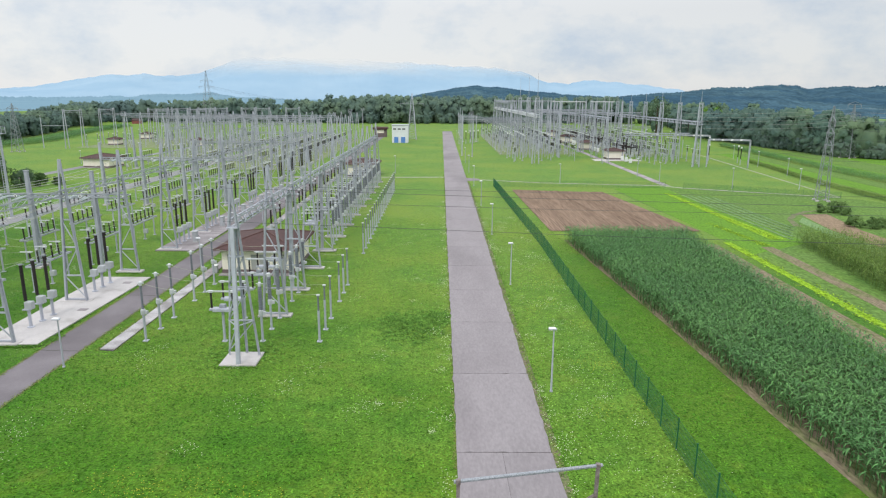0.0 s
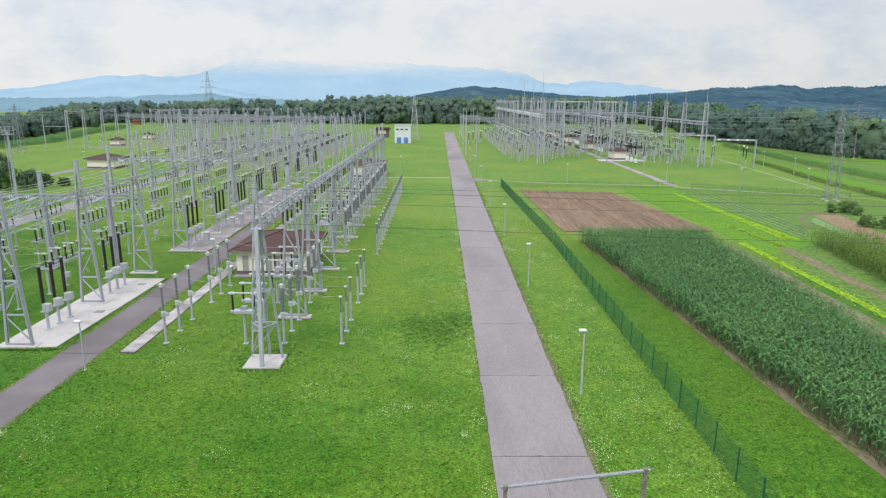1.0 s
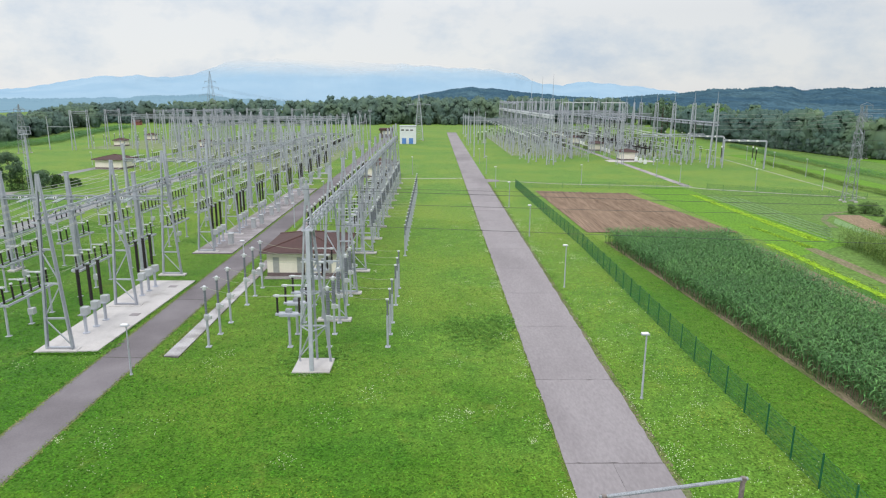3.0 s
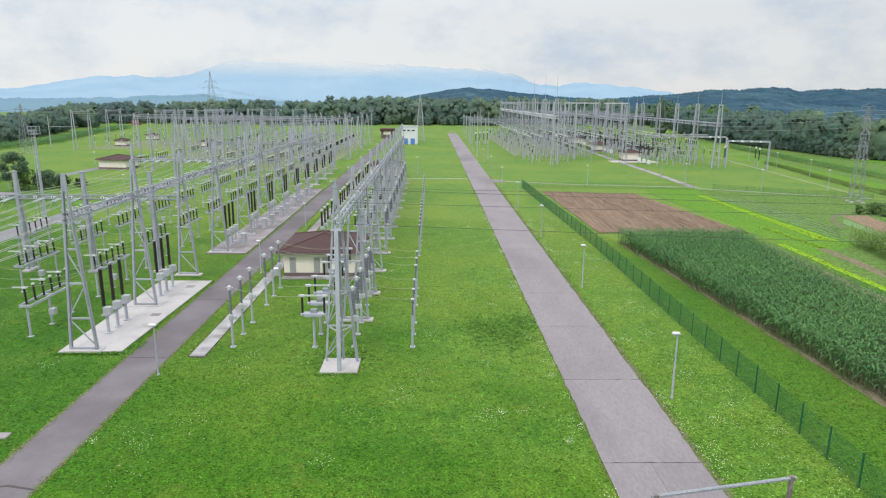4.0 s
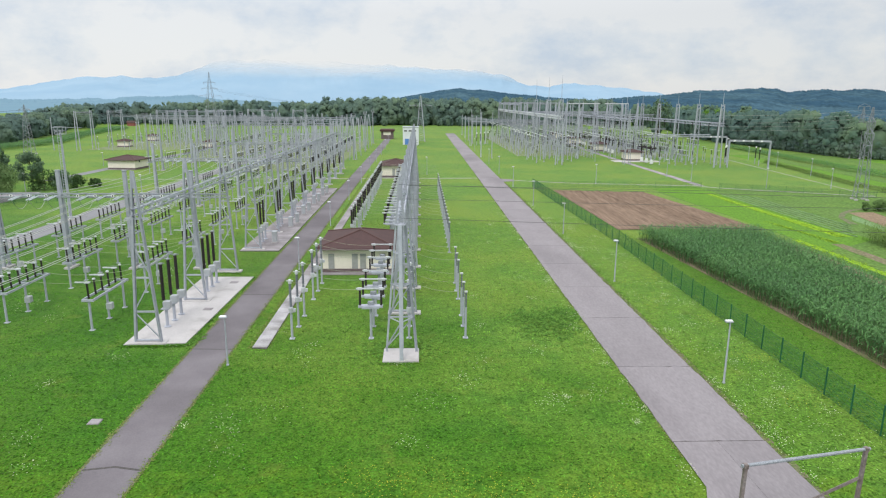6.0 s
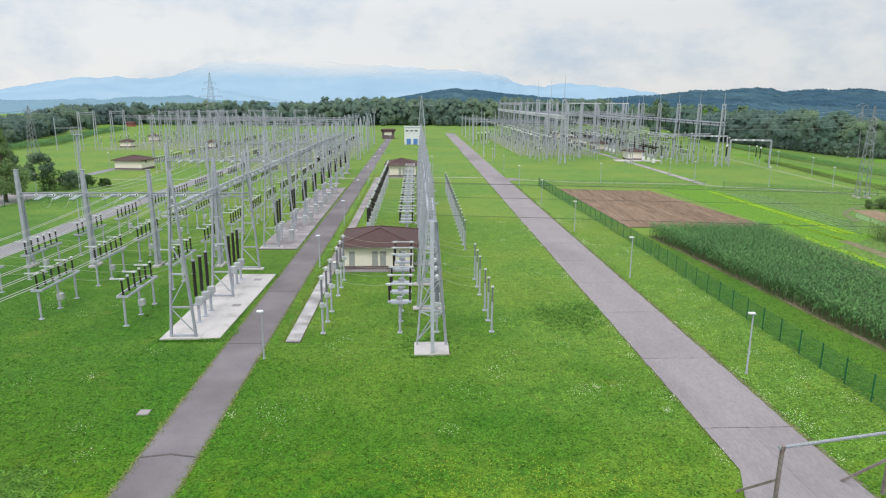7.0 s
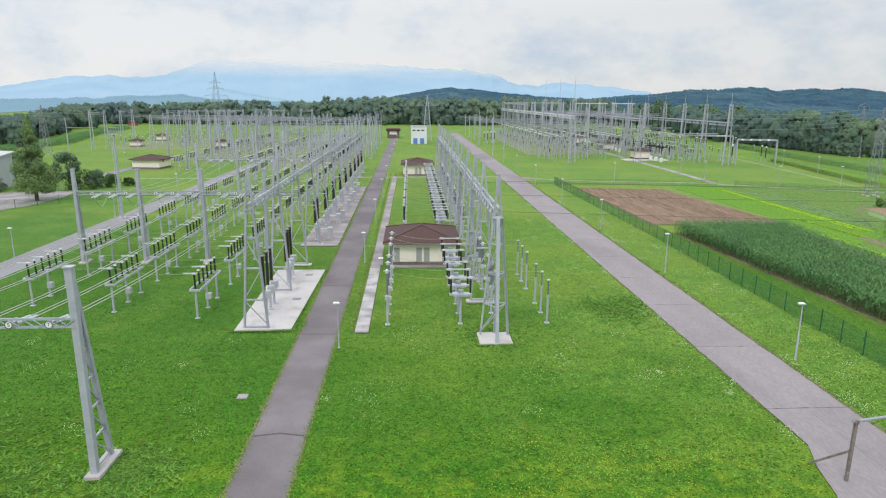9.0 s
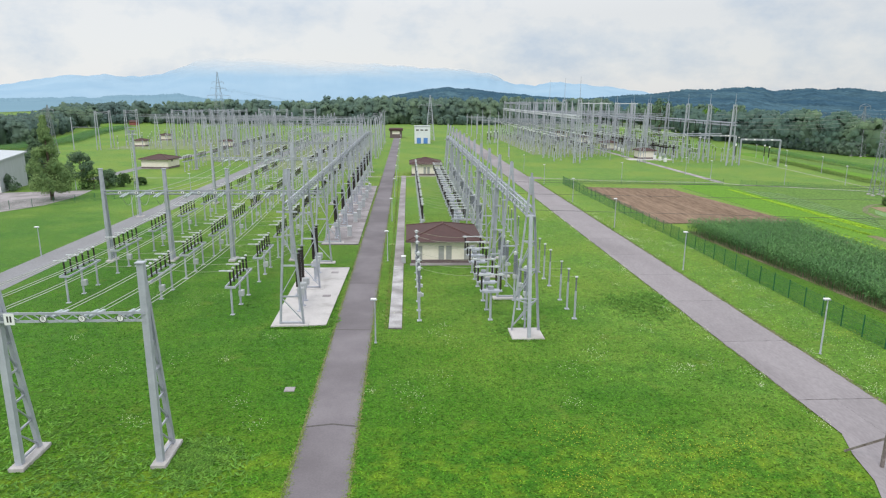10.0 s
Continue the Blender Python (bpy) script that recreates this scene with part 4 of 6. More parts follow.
def disconnector(at, label, group, span=5.6, height=2.25, flip=1):
    """A three-pole switch: a frame on tube legs, three dark insulators with pale arms."""
    t = thing("disconnector", at, label, "disconnector", group)
    part("frame", Mesh().box(-0.42, -0.34, 0, span, height, height + 0.16).box(0.34, 0.42, 0, span, height, height + 0.16)
         .box(-0.42, 0.42, -0.06, 0.06, height - 0.02, height + 0.14).box(-0.42, 0.42, span / 2 - 0.06, span / 2 + 0.06, height - 0.02, height + 0.14)
         .box(-0.42, 0.42, span - 0.06, span + 0.06, height - 0.02, height + 0.14), STEEL, t)
    for y in (0.15, span / 2, span - 0.15):
        part("leg", Mesh().rod((0, y, 0), (0, y, height), 0.085, n=8).block(0, y, 0, 0.34, 0.34, 0.05, 0.01), STEEL, t)
    part("drive_box", Mesh().block(0.1, span / 2 + 0.1, 0.75, 0.42, 0.42, 0.5, 0.04), BOX, t)
    for j in range(6):
        y = 0.2 + j * (span - 0.4) / 5
        place(part("insulator", BLACK_SHORT, BLACK, t, "dark ribbed insulator"), 0, y, height + 0.16, 4, 0, 0)
        if j % 2 == 0:
            part("contact_arm", Mesh().bar((-0.85 * flip, y, height + 1.36), (0.22 * flip, y, height + 1.36), 0.085)
                 .box(-0.16, 0.16, y - 0.13, y + 0.13, height + 1.30, height + 1.40), ALU, t)
        else:
            part("cap", Mesh().lathe([(0.09, height + 1.30), (0.13, height + 1.33), (0.10, height + 1.42)], 7, at=(0, y - 0.08, 0)), ALU, t)
    return t


dc = disconnector((-33.9, 34.5, 0), "three-pole disconnector with dark insulators on tube legs", "disconnectors")
for x, y0, n, step in ((-33.9, 42.25, 9, 7.75), (-40.8, 35.9, 10, 7.4), (-47.9, 37.4, 10, 7.7)):
    for k in range(n):
        if (x, k) != (0, 0):
            copy_thing(dc, put(x, y0 + step * k, 0))

GREY_FAT = Mesh().lathe(sheds(1.7, 0.13, 0.165, 9), 7).data("insulator", GREY_PORC, True)


def transformer(at, label, group, leg=1.95, insulator=None, height=1.7):
    dark = insulator is BLACK_MID
    t = thing("voltage_divider" if dark else "instrument_transformer", at, label, "transformer", group)
    part("leg", Mesh().rod((0, 0, 0), (0, 0, leg), 0.085, n=8).block(0, 0, 0, 0.36, 0.36, 0.06, 0.01), STEEL, t)
    part("tank", Mesh().lathe([(0.12, leg - 0.02), (0.18, leg + 0.02), (0.18, leg + 0.34), (0.12, leg + 0.42)], 8).box(0.15, 0.32, -0.11, 0.11, leg + 0.06, leg + 0.28), BOX, t)
    place(part("insulator", insulator or GREY_LONG, BLACK if dark else GREY_PORC, t, "dark ribbed insulator" if dark else "grey ribbed insulator"), 0, 0, leg + 0.4)
    part("head", Mesh().lathe([(0.08, leg + 2.1), (0.125, leg + 2.13), (0.125, leg + 2.36), (0.07, leg + 2.42)], 8).bar((-0.24, 0, leg + 2.3), (0.24, 0, leg + 2.3), 0.05), ALU, t)
    return t


SETS = [33.05, 40.55]
SETS_FAR = [58.3 + 6.25 * i for i in range(8)]
tr = td = tf = None
BAYS = [y0 + 2.0 * j for y0 in SETS for j in range(3)]
BAYS_FAR = [y0 + 1.75 * j for y0 in SETS_FAR for j in range(3)]
for y in BAYS + BAYS_FAR:
    for x in ((-19.5 if y < 50 else -18.5), -11.5):
        if x == -18.5:
            if td is None:
                td = transformer((x, y, 0), "slim post with a dark ribbed insulator and a grey head", "dark voltage dividers", insulator=BLACK_MID)
            else:
                copy_thing(td, put(x, y, 0))
        elif x > -13:
            if tf is None:
                tf = transformer((x, y, 0), "stout grey current transformer on a tube leg", "current transformers", insulator=GREY_FAT)
            else:
                copy_thing(tf, put(x, y, 0))
        elif tr is None:
            tr = transformer((x, y, 0), "slim grey instrument transformer on a tube leg", "instrument transformers")
        else:
            copy_thing(tr, put(x, y, 0))


def platform_switch(at, label, group):
    """One pole of a switch: a plate on a tube leg between two dark insulators."""
    t = thing("switch_pole", at, label, "disconnector", group)
    part("leg", Mesh().rod((0, 0, 0), (0, 0, 2.35), 0.095, n=8).block(0, 0, 0, 0.36, 0.36, 0.06, 0.01), STEEL, t)
    part("plate", Mesh().box(-0.85, 0.85, -0.26, 0.26, 2.35, 2.47).box(-0.6, 0.6, -0.32, -0.26, 2.28, 2.42), STEEL, t)
    for s in (-1, 1):
        place(part("insulator", BLACK_SHORT, BLACK, t, "dark ribbed insulator"), s * 0.74, 0, 2.47)
    part("contact_arm", Mesh().bar((-1.0, 0, 3.68), (1.0, 0, 3.68), 0.09).box(-0.9, -0.6, -0.1, 0.1, 3.6, 3.74).box(0.6, 0.9, -0.1, 0.1, 3.6, 3.74), ALU, t)
    part("drive_box", Mesh().block(0, 0.1, 2.47, 0.42, 0.3, 0.26, 0.03), STEEL_DARK, t)
    return t


ps = None
for y in BAYS + BAYS_FAR:
    if ps is None:
        ps = platform_switch((-14.1, y, 0), "switch pole with two dark insulators on a steel plate", "switch poles")
    else:
        copy_thing(ps, put(-14.1, y, 0))


def post_insulator(at, label, group):
    t = thing("post_insulator", at, label, "insulator", group)
    part("leg", Mesh().rod((0, 0, 0), (0, 0, 2.3), 0.085, n=8).block(0, 0, 0, 0.36, 0.36, 0.06, 0.01), STEEL, t)
    place(part("insulator", GREY_SHORT, GREY_PORC, t, "grey ribbed insulator"), 0, 0, 2.3)
    part("clamp", Mesh().block(0, 0, 3.4, 0.22, 0.16, 0.1, 0.02), ALU, t)
    return t


pi_ = None
RIGHT_POSTS = [y for y in BAYS] + [54.6 + 2.08 * i for i in range(20)]
for i, y in enumerate(RIGHT_POSTS):
    x = -7.6
    if pi_ is None:
        pi_ = post_insulator((x, y, 0), "slim post with a grey insulator on top", "post insulators")
    else:
        copy_thing(pi_, put(x, y, 0))


# ---------------------------------------------------------------- conductors
def cable(points, r, mat, label, group, sag=0.0, name="cable"):
    """A hanging conductor through a few points."""
    m = Mesh()
    points = [plan(*p) for p in points]
    pts = []
    for p, q in zip(points, points[1:]):
        p, q = Vector(p), Vector(q)
        n = 8 if sag else 2
        for i in range(n):
            u = i / n
            c = p.lerp(q, u)
            c.z -= sag * 4 * u * (1 - u)
            pts.append(c)
    pts.append(Vector(points[-1]))
    d = (pts[-1] - pts[0]).normalized()
    side = d.cross(Vector((0, 0, 1))).normalized() * r
    up = Vector((0, 0, r))
    ring = [p + o for p in pts for o in (side, up, -side, -up)]
    m.add(ring, [(4 * i + k, 4 * i + (k + 1) % 4, 4 * i + 4 + (k + 1) % 4, 4 * i + 4 + k) for i in range(len(pts) - 1) for k in range(4)])
    return single(name, m, mat, label, "cable", group)


for y in BAYS + BAYS_FAR:
    x0 = -19.5 if y < 50 else -18.5
    cable([(x0, y, 4.25), (-14.1, y, 3.7), (-11.5, y, 4.25), (-7.6, y, 3.5)], 0.010, JUMPER, "thin pale conductor linking the switchgear", "bay conductors", sag=0.32)
for k in range(10):
    for j in range(3):
        y = 34.7 + 7.75 * k + 1.9 * j
        cable([(-47.9, y + 3, 3.66), (-40.8, y + 1.5, 3.66), (-33.9, y, 3.66), (-29.2, y + 0.6, 5.0)], 0.011, JUMPER, "thin pale conductor linking the switchgear", "bay conductors", sag=0.35)
# strings and lines between the low portal and the cross beams behind it
def string_pair(x, y, z, turn, label):
    t = thing("insulator_string", (x, y, z), label, "insulator", "insulator strings")
    for u in (-0.14, 0.14):
        place(part("string", STRING, GLASS_STR, t), u, 0, 0, turn, 0, 0)


for x in PHASE_X[:6]:
    string_pair(x, PORTAL_Y + 0.15, 7.3, -97, "pale glass insulator strings under the portal beam")
    for s in (-0.14, 0.14):
        cable([(x + s, PORTAL_Y + 0.4, 7.2), (x + s, 48.5, 7.2)], 0.022, CABLE, "twin conductors between two portals", "line conductors", sag=0.7)
for x in PHASE_X:
    for yb in (49.0, 80.0, 111.0):
        cable([(x, yb, 7.2), (x, yb + 31.0, 7.2)], 0.025, CABLE, "conductor between cross beams", "line conductors", sag=0.8)
    for yb in (49.0, 80.0):
        for s, turn in ((-1, 96), (1, -96)):
            string_pair(x, yb + s * 0.14, 7.22, turn, "pale glass insulator strings on the cross beam")
        cable([(x, yb - 1.2, 7.1), (x, yb + 1.2, 7.1)], 0.022, CABLE, "drooping jumper loop under the cross beam", "jumper loops", sag=1.1)
# overhead lines across the fields
for i, (a, b) in enumerate((((XA, 28.9, 9.6), (160, 12, 13.5)), ((XA, 29.0, 11.6), (160, 17, 14.5)), ((XA, 35.2, 9.6), (160, 24, 13.5)), ((XA, 41.4, 9.6), (160, 34, 13.5)))):
    cable([a, b], 0.011, CABLE_DARK, "thin dark overhead line across the fields", "overhead lines", sag=1.6)

# ---------------------------------------------------------------- relay houses
def relay_house(at, w, d, h, label, group, turn=0, doors=(0.45, 0.56), rise=1.08, plinth=True, over=0.55):
    """A small house with a hipped roof; its doors face the near side."""
    t = thing("relay_house", at, label, "house", group, turn=turn)
    part("wall", Mesh().box(0, w, 0, d, 0.0, h), PLASTER, t, "cream plastered wall")
    if plinth:
        part("plinth", Mesh().box(-0.03, w + 0.03, -0.03, d + 0.03, 0.0, 0.42), PLINTH, t, "dark brown plinth")
    o = over
    r = min(w, d) / 2 * 0.98
    ridge = [(r, d / 2), (w - r, d / 2)] if w >= d else [(w / 2, r), (w / 2, d - r)]
    roof = Mesh()
    e0 = [(-o, -o, h), (w + o, -o, h), (w + o, d + o, h), (-o, d + o, h)]
    e1 = [(x, y, h + 0.16) for x, y, z in e0]
    rr = [(x, y, h + 0.16 + rise) for x, y in ridge]
    v = e0 + e1 + rr
    f = [(3, 2, 1, 0), (0, 1, 5, 4), (1, 2, 6, 5), (2, 3, 7, 6), (3, 0, 4, 7)]
    f += [(4, 5, 9, 8), (5, 6, 9), (6, 7, 8, 9), (7, 4, 8)] if w >= d else [(4, 5, 8), (5, 6, 9, 8), (6, 7, 9), (7, 4, 8, 9)]
    roof.add(v, f)
    ro = part("roof", roof, ROOF, t, "brown shingled hipped roof")
    for a, b in (((-o, -o), 0), ((w + o, -o), 1 if w >= d else 0), ((w + o, d + o), 1), ((-o, d + o), 0 if w >= d else 1)):
        part("hip_cap", Mesh().rod((a[0], a[1], h + 0.17), (ridge[b][0], ridge[b][1], h + 0.18 + rise), 0.075, n=6), RIDGE, ro)
    part("ridge_cap", Mesh().rod((ridge[0][0], ridge[0][1], h + 0.19 + rise), (ridge[1][0] + 0.01, ridge[1][1], h + 0.19 + rise), 0.085, n=6), RIDGE, ro)
    part("gutter", Mesh().rod((-o, -o - 0.05, h + 0.06), (w + o, -o - 0.05, h + 0.06), 0.06, n=6), PLINTH, t)
    for u in doors:
        do = part("door", Mesh().box(w * u, w * u + 0.46, -0.035, 0.0, 0.42, 1.86), DOOR_GREY, t, "grey steel door leaf")
        part("frame", Mesh().box(w * u - 0.06, w * u, -0.045, 0.0, 0.42, 1.91).box(w * u + 0.46, w * u + 0.51, -0.045, 0.0, 0.42, 1.91)
             .box(w * u - 0.06, w * u + 0.51, -0.045, 0.0, 1.86, 1.91), DOOR_GREY, do)
    part("step", Mesh().block(w / 2, -0.45, 0, w + 0.3, 0.85, 0.09, 0.02), OLD_PAD, t)
    part("vent", Mesh().box(w + 0.0, w + 0.03, d * 0.3, d * 0.3 + 0.6, 1.6, 2.2), DARK, t)
    return t


ha = relay_house((-19.95, 47.6, 0), 6.9, 7.6, 2.38, "cream relay house with a brown hipped roof and grey doors", "relay houses", doors=(0.09, 0.42, 0.535, 0.81))
relay_house((-19.2, 112.4, 0), 6.4, 7.6, 2.5, "cream relay house with a brown hipped roof and grey doors", "relay houses", doors=(0.42, 0.55))
relay_house((-82.2, 124, 0), 6.6, 6.0, 2.15, "cream relay house with a dark brown roof on the lawn", "relay houses", doors=(), turn=-6, rise=0.9, over=0.5)
for x, y in ((-82.6, 181), (-111.8, 183), (-115.3, 210)):
    relay_house((x, y, 0), 3.5, 3.6, 1.9, "far cream relay house with a brown roof", "relay houses", doors=(), rise=0.7, over=0.4)
for x, y in ((45.3, 142.5), (45.2, 171), (45.0, 199.5), (45.0, 228)):
    relay_house((x - 0.9, y, 0), 4.6, 4.6, 2.3, "small white relay house with a brown roof beside the lane", "relay houses of the far yard", doors=(), rise=0.7, over=0.4)
single("house_apron", Mesh().box(*(plan(x, 138.5)[0] for x in (40.5, 52)), plan(46, 138.5)[1], plan(46, 142.4)[1], -0.1, 0.04), PAD, "pale concrete apron before a relay house", "pad", kind="structure")
t = thing("meter_box", (-20.75, 47.9, 0), "pale grey box on the ground beside the relay house", "box")
part("body", Mesh().block(0, 0, 0, 0.45, 0.4, 0.7, 0.04), BOX, t)
part("lid", Mesh().block(0, 0, 0.7, 0.5, 0.58, 0.07, 0.02), SIGN, t)

t = thing("control_building", (-17.2, 198.6, 0), "white two-storey control building with blue doors", "building")
part("wall", Mesh().box(0, 6.0, 0, 5.5, 0, 6.5), WHITE_WALL, t)
part("roof", Mesh().block(3.0, 2.75, 6.5, 6.4, 5.9, 0.2, 0.04), SHED, t)
for x in (0.8, 3.4):
    part("door", Mesh().box(x, x + 1.6, -0.05, 0, 0.05, 2.2), BLUE, t, "blue door")
for x in (0.5, 2.2, 3.9):
    part("window", Mesh().box(x, x + 1.1, -0.03, 0, 4.9, 5.4), DARK, t)
t = thing("brown_shed", (-27.2, 227.5, 0), "brown timber shed with a pale gable", "shed")
part("wall", Mesh().box(0, 5.2, 0, 5, 0, 3.2), PLINTH, t)
part("gable", Mesh().box(1.0, 4.2, -0.06, 0, 1.7, 3.1), PLASTER, t)
part("roof", Mesh().block(2.6, 2.5, 3.2, 6.2, 6.2, 1.0, 0.3), ROOF, t)
t = thing("red_barn", (-181.5, 323, 0), "small red barn far off behind the yard", "barn")
part("wall", Mesh().box(0, 4.2, 0, 4, 0, 2.0), RED, t)
part("roof", Mesh().add([(-0.4, -0.4, 2.0), (4.6, -0.4, 2.0), (4.6, 4.4, 2.0), (-0.4, 4.4, 2.0), (-0.4, 2.0, 3.1), (4.6, 2.0, 3.1)], [(0, 1, 5, 4), (2, 3, 4, 5), (1, 2, 5), (3, 0, 4), (3, 2, 1, 0)]), ROOF, t)
t = thing("workshop_building", (-116.0, 90.5, 0), "grey metal-clad workshop with a shed roof", "building")
part("wall", Mesh().add([(0, 0, 0), (26.5, 0, 0), (25.0, 11, 0), (0, 11, 0), (0, 0, 6.4), (26.5, 0, 5.4), (25.0, 11, 6.2), (0, 11, 7.2)],
                        [(0, 1, 5, 4), (1, 2, 6, 5), (2, 3, 7, 6), (3, 0, 4, 7), (3, 2, 1, 0), (4, 5, 6, 7)]), SHED, t)
part("roof", Mesh().add([(-0.5, -0.5, 6.45), (26.9, -0.5, 5.42), (25.4, 11.4, 6.25), (-0.5, 11.4, 7.25), (-0.5, -0.5, 6.7), (26.9, -0.5, 5.7), (25.4, 11.4, 6.5), (-0.5, 11.4, 7.5)],
                        [(3, 2, 1, 0), (4, 5, 6, 7), (0, 1, 5, 4), (1, 2, 6, 5), (2, 3, 7, 6), (3, 0, 4, 7)]), SHED, t)
part("window", Mesh().box(24.0, 25.2, -0.05, 0, 2.6, 3.9), DARK, t)
part("base_wall", Mesh().box(-0.05, 26.45, -0.08, 0, 0, 1.0), SIGN, t)
sheet("parking_lot", [(-130, 66), (-92, 74), (-79.5, 73), (-76, 79), (-75.4, 87), (-76.5, 93), (-90, 90.4), (-130, 90.4)], 0.03, OLD_PAD, "pale paved yard before the workshop", "pavement")


# ---------------------------------------------------------------- lamps
def street_lamp(at, h, label, group, turn=0):
    t = thing("street_lamp", at, label, "lamp", group, turn=turn)
    part("pole", Mesh().rod((0, 0, 0.05), (0, 0, h * 0.45), 0.065, 0.055, n=8).rod((0, 0, h * 0.45), (0, 0, h - 0.08), 0.05, 0.04, n=8), STEEL, t)
    part("base", Mesh().lathe([(0.10, 0), (0.10, 0.05), (0.075, 0.10)], 8), STEEL, t)
    part("head", Mesh().block(-0.08, 0, h - 0.12, 0.46, 0.24, 0.08, 0.03), STEEL, t)
    part("diffuser", Mesh().block(-0.10, 0, h - 0.05, 0.40, 0.21, 0.06, 0.03), LAMP_HEAD, t, "white lamp bowl")
    return t


l1 = street_lamp((7.06, 26.7, 0), 4.0, "slim grey lamp post with a flat white head", "lamps along the service road")
for y in (44.9, 63.1, 81.5, 100.5, 119.5, 138.0, 157.0, 176, 195, 214):
    copy_thing(l1, put(7.0, y, 0))
for x, y in ((24.2, 104.3), (43.9, 104.7), (41.6, 111.0), (54.0, 95.5), (65.9, 93.9), (73.2, 107.8), (74.4, 120.4), (77, 136.8), (35.5, 141.4), (-9.3, 117.3)):
    copy_thing(l1, put(x, y, 0))
l2 = street_lamp((-22.6, 29.3, 0), 3.3, "short grey lamp post with a flat white head", "lamps along the lane")
for y in (48.6, 67.2, 86.0, 104.6, 123.5, 142, 161, 180, 199):
    copy_thing(l2, put(-22.4, y, 0))
for x, y in ((-58.6, 51.0), (-58.8, 71), (-58.8, 92), (-58.6, 113), (-79.5, 93.5), (-87.2, 131), (-86, 155), (-84, 176)):
    copy_thing(l2, put(x, y, 0))


def flood_mast(at, h, label, group):
    t = thing("floodlight_mast", at, label, "mast", group)
    part("pole", Mesh().rod((0, 0, 0), (0, 0, h - 0.8), 0.22, 0.12, n=8), STEEL, t)
    part("footing", Mesh().block(0, 0, -0.1, 0.9, 0.9, 0.25, 0.03), PAD, t)
    cage = part("basket", Mesh().box(-0.55, 0.55, -0.4, 0.4, h - 1.03, h - 0.97), STEEL, t)
    ring4 = [(-0.55, -0.4), (0.55, -0.4), (0.55, 0.4), (-0.55, 0.4), (-0.55, -0.4)]
    for z in (h - 0.5, h):
        part("rail", Mesh().strip([(*a, z) for a in ring4], 0.05), STEEL, cage)
    for a in ring4[:4]:
        part("upright", Mesh().bar((*a, h - 1.0), (*a, h), 0.05), STEEL, cage)
    part("floodlight", Mesh().box(-0.42, -0.10, -0.52, -0.40, h - 0.75, h - 0.4), STEEL_DARK, t)
    part("floodlight", Mesh().box(0.10, 0.42, -0.52, -0.40, h - 0.75, h - 0.4), STEEL_DARK, t)
    lad = Mesh()
    for i in range(int(h / 0.35) - 3):
        lad.bar((-0.28, -0.3, 0.4 + i * 0.35), (0.05, -0.3, 0.4 + i * 0.35), 0.035)
    lad.bar((-0.28, -0.3, 0.2), (-0.28, -0.3, h - 0.9), 0.045).bar((0.05, -0.3, 0.2), (0.05, -0.3, h - 0.9), 0.045)
    part("ladder", lad, STEEL, t)
    return t


fm = flood_mast((-57.6, 70.6, 0), 12.7, "tall floodlight mast with a lamp basket and a ladder", "floodlight masts")
for x, y in ((-28.9, 126.5), (-28.9, 147.5), (-28.6, 176.2), (-28.5, 204), (-79.5, 137.5), (-63, 160)):
    copy_thing(fm, put(x, y, 0))


# ---------------------------------------------------------------- far left yard: more rows of towers and portals
fr = thing("gantry_tower", (-29.1, 147, 0), "far galvanised lattice tower with a pointed peak", "gantry", "far gantry towers")
for s in (-1, 1):
    part("leg", Mesh().bar((s, 0, 0), (s * 0.36, 0, 9.0), 0.2).bar((s * 0.36, 0, 9.0), (s * 0.05, 0, 11.3), 0.17), STEEL, fr)
part("lacing", Mesh().strip([((1 if i % 2 else -1) * (1 - 0.071 * z), 0, z) for i, z in enumerate((0.3, 2.4, 4.6, 6.8, 8.8))], 0.09), STEEL, fr)
part("crossarm", Mesh().bar((-0.75, 0, 8.55), (0.75, 0, 8.55), 0.12), STEEL, fr)
far = [(-29.1, y) for y in (158, 170, 182, 194)]
far += [(-47.5, y) for y in range(124, 214, 9)] + [(-64, y) for y in range(128, 216, 10)] + [(-76, y) for y in range(150, 216, 13)]
for x, y in far:
    copy_thing(fr, put(x, y, 0))
for x, y0, y1 in ((-47.5, 124, 212), (-64, 128, 216), (-76, 150, 214)):
    girder("busbar_girder", (x, y0, 8.9), (x, y1, 8.9), 0.45, "far galvanised lattice girder linking the towers", "girders", step=1.3)
far = [(-36.5, y) for y in range(120, 215, 12)] + [(-70, y) for y in range(146, 216, 10)] + [(-89, y) for y in range(176, 216, 9)] + [(-101, y) for y in range(176, 216, 9)]
for x, y in far:
    copy_thing(fr, put(x, y, 0))
for x0, x1, y in ((-78, -33, 158), (-78, -33, 176), (-53, -31, 130), (-114, -62, 186)):
    girder("portal_beam", (x0, y, 10.4), (x1, y, 10.4), 0.5, "far cross beam over the long rows", "portal beams", step=1.4)
hp = thing("tall_portal", (-116, 169, 0), "tall twin-post portal with a thin top beam", "gantry", "tall portals")
for y in (0, 10.0):
    for s in (-0.45, 0.45):
        part("post", Mesh().bar((s * 1.0, y + s * 0.6, 0), (s * 0.5, y, 12.4), 0.22), STEEL, hp)
part("beam", Mesh().bar((0, 0, 11.9), (0, 10, 11.9), 0.22).bar((0, 0, 11.3), (0, 10, 11.3), 0.08), STEEL, hp)
part("lacing", Mesh().bar((0, 0, 11.9), (0, 2.5, 11.3), 0.05).bar((0, 2.5, 11.3), (0, 5, 11.9), 0.05).bar((0, 5, 11.9), (0, 7.5, 11.3), 0.05).bar((0, 7.5, 11.3), (0, 10, 11.9), 0.05), STEEL, hp)
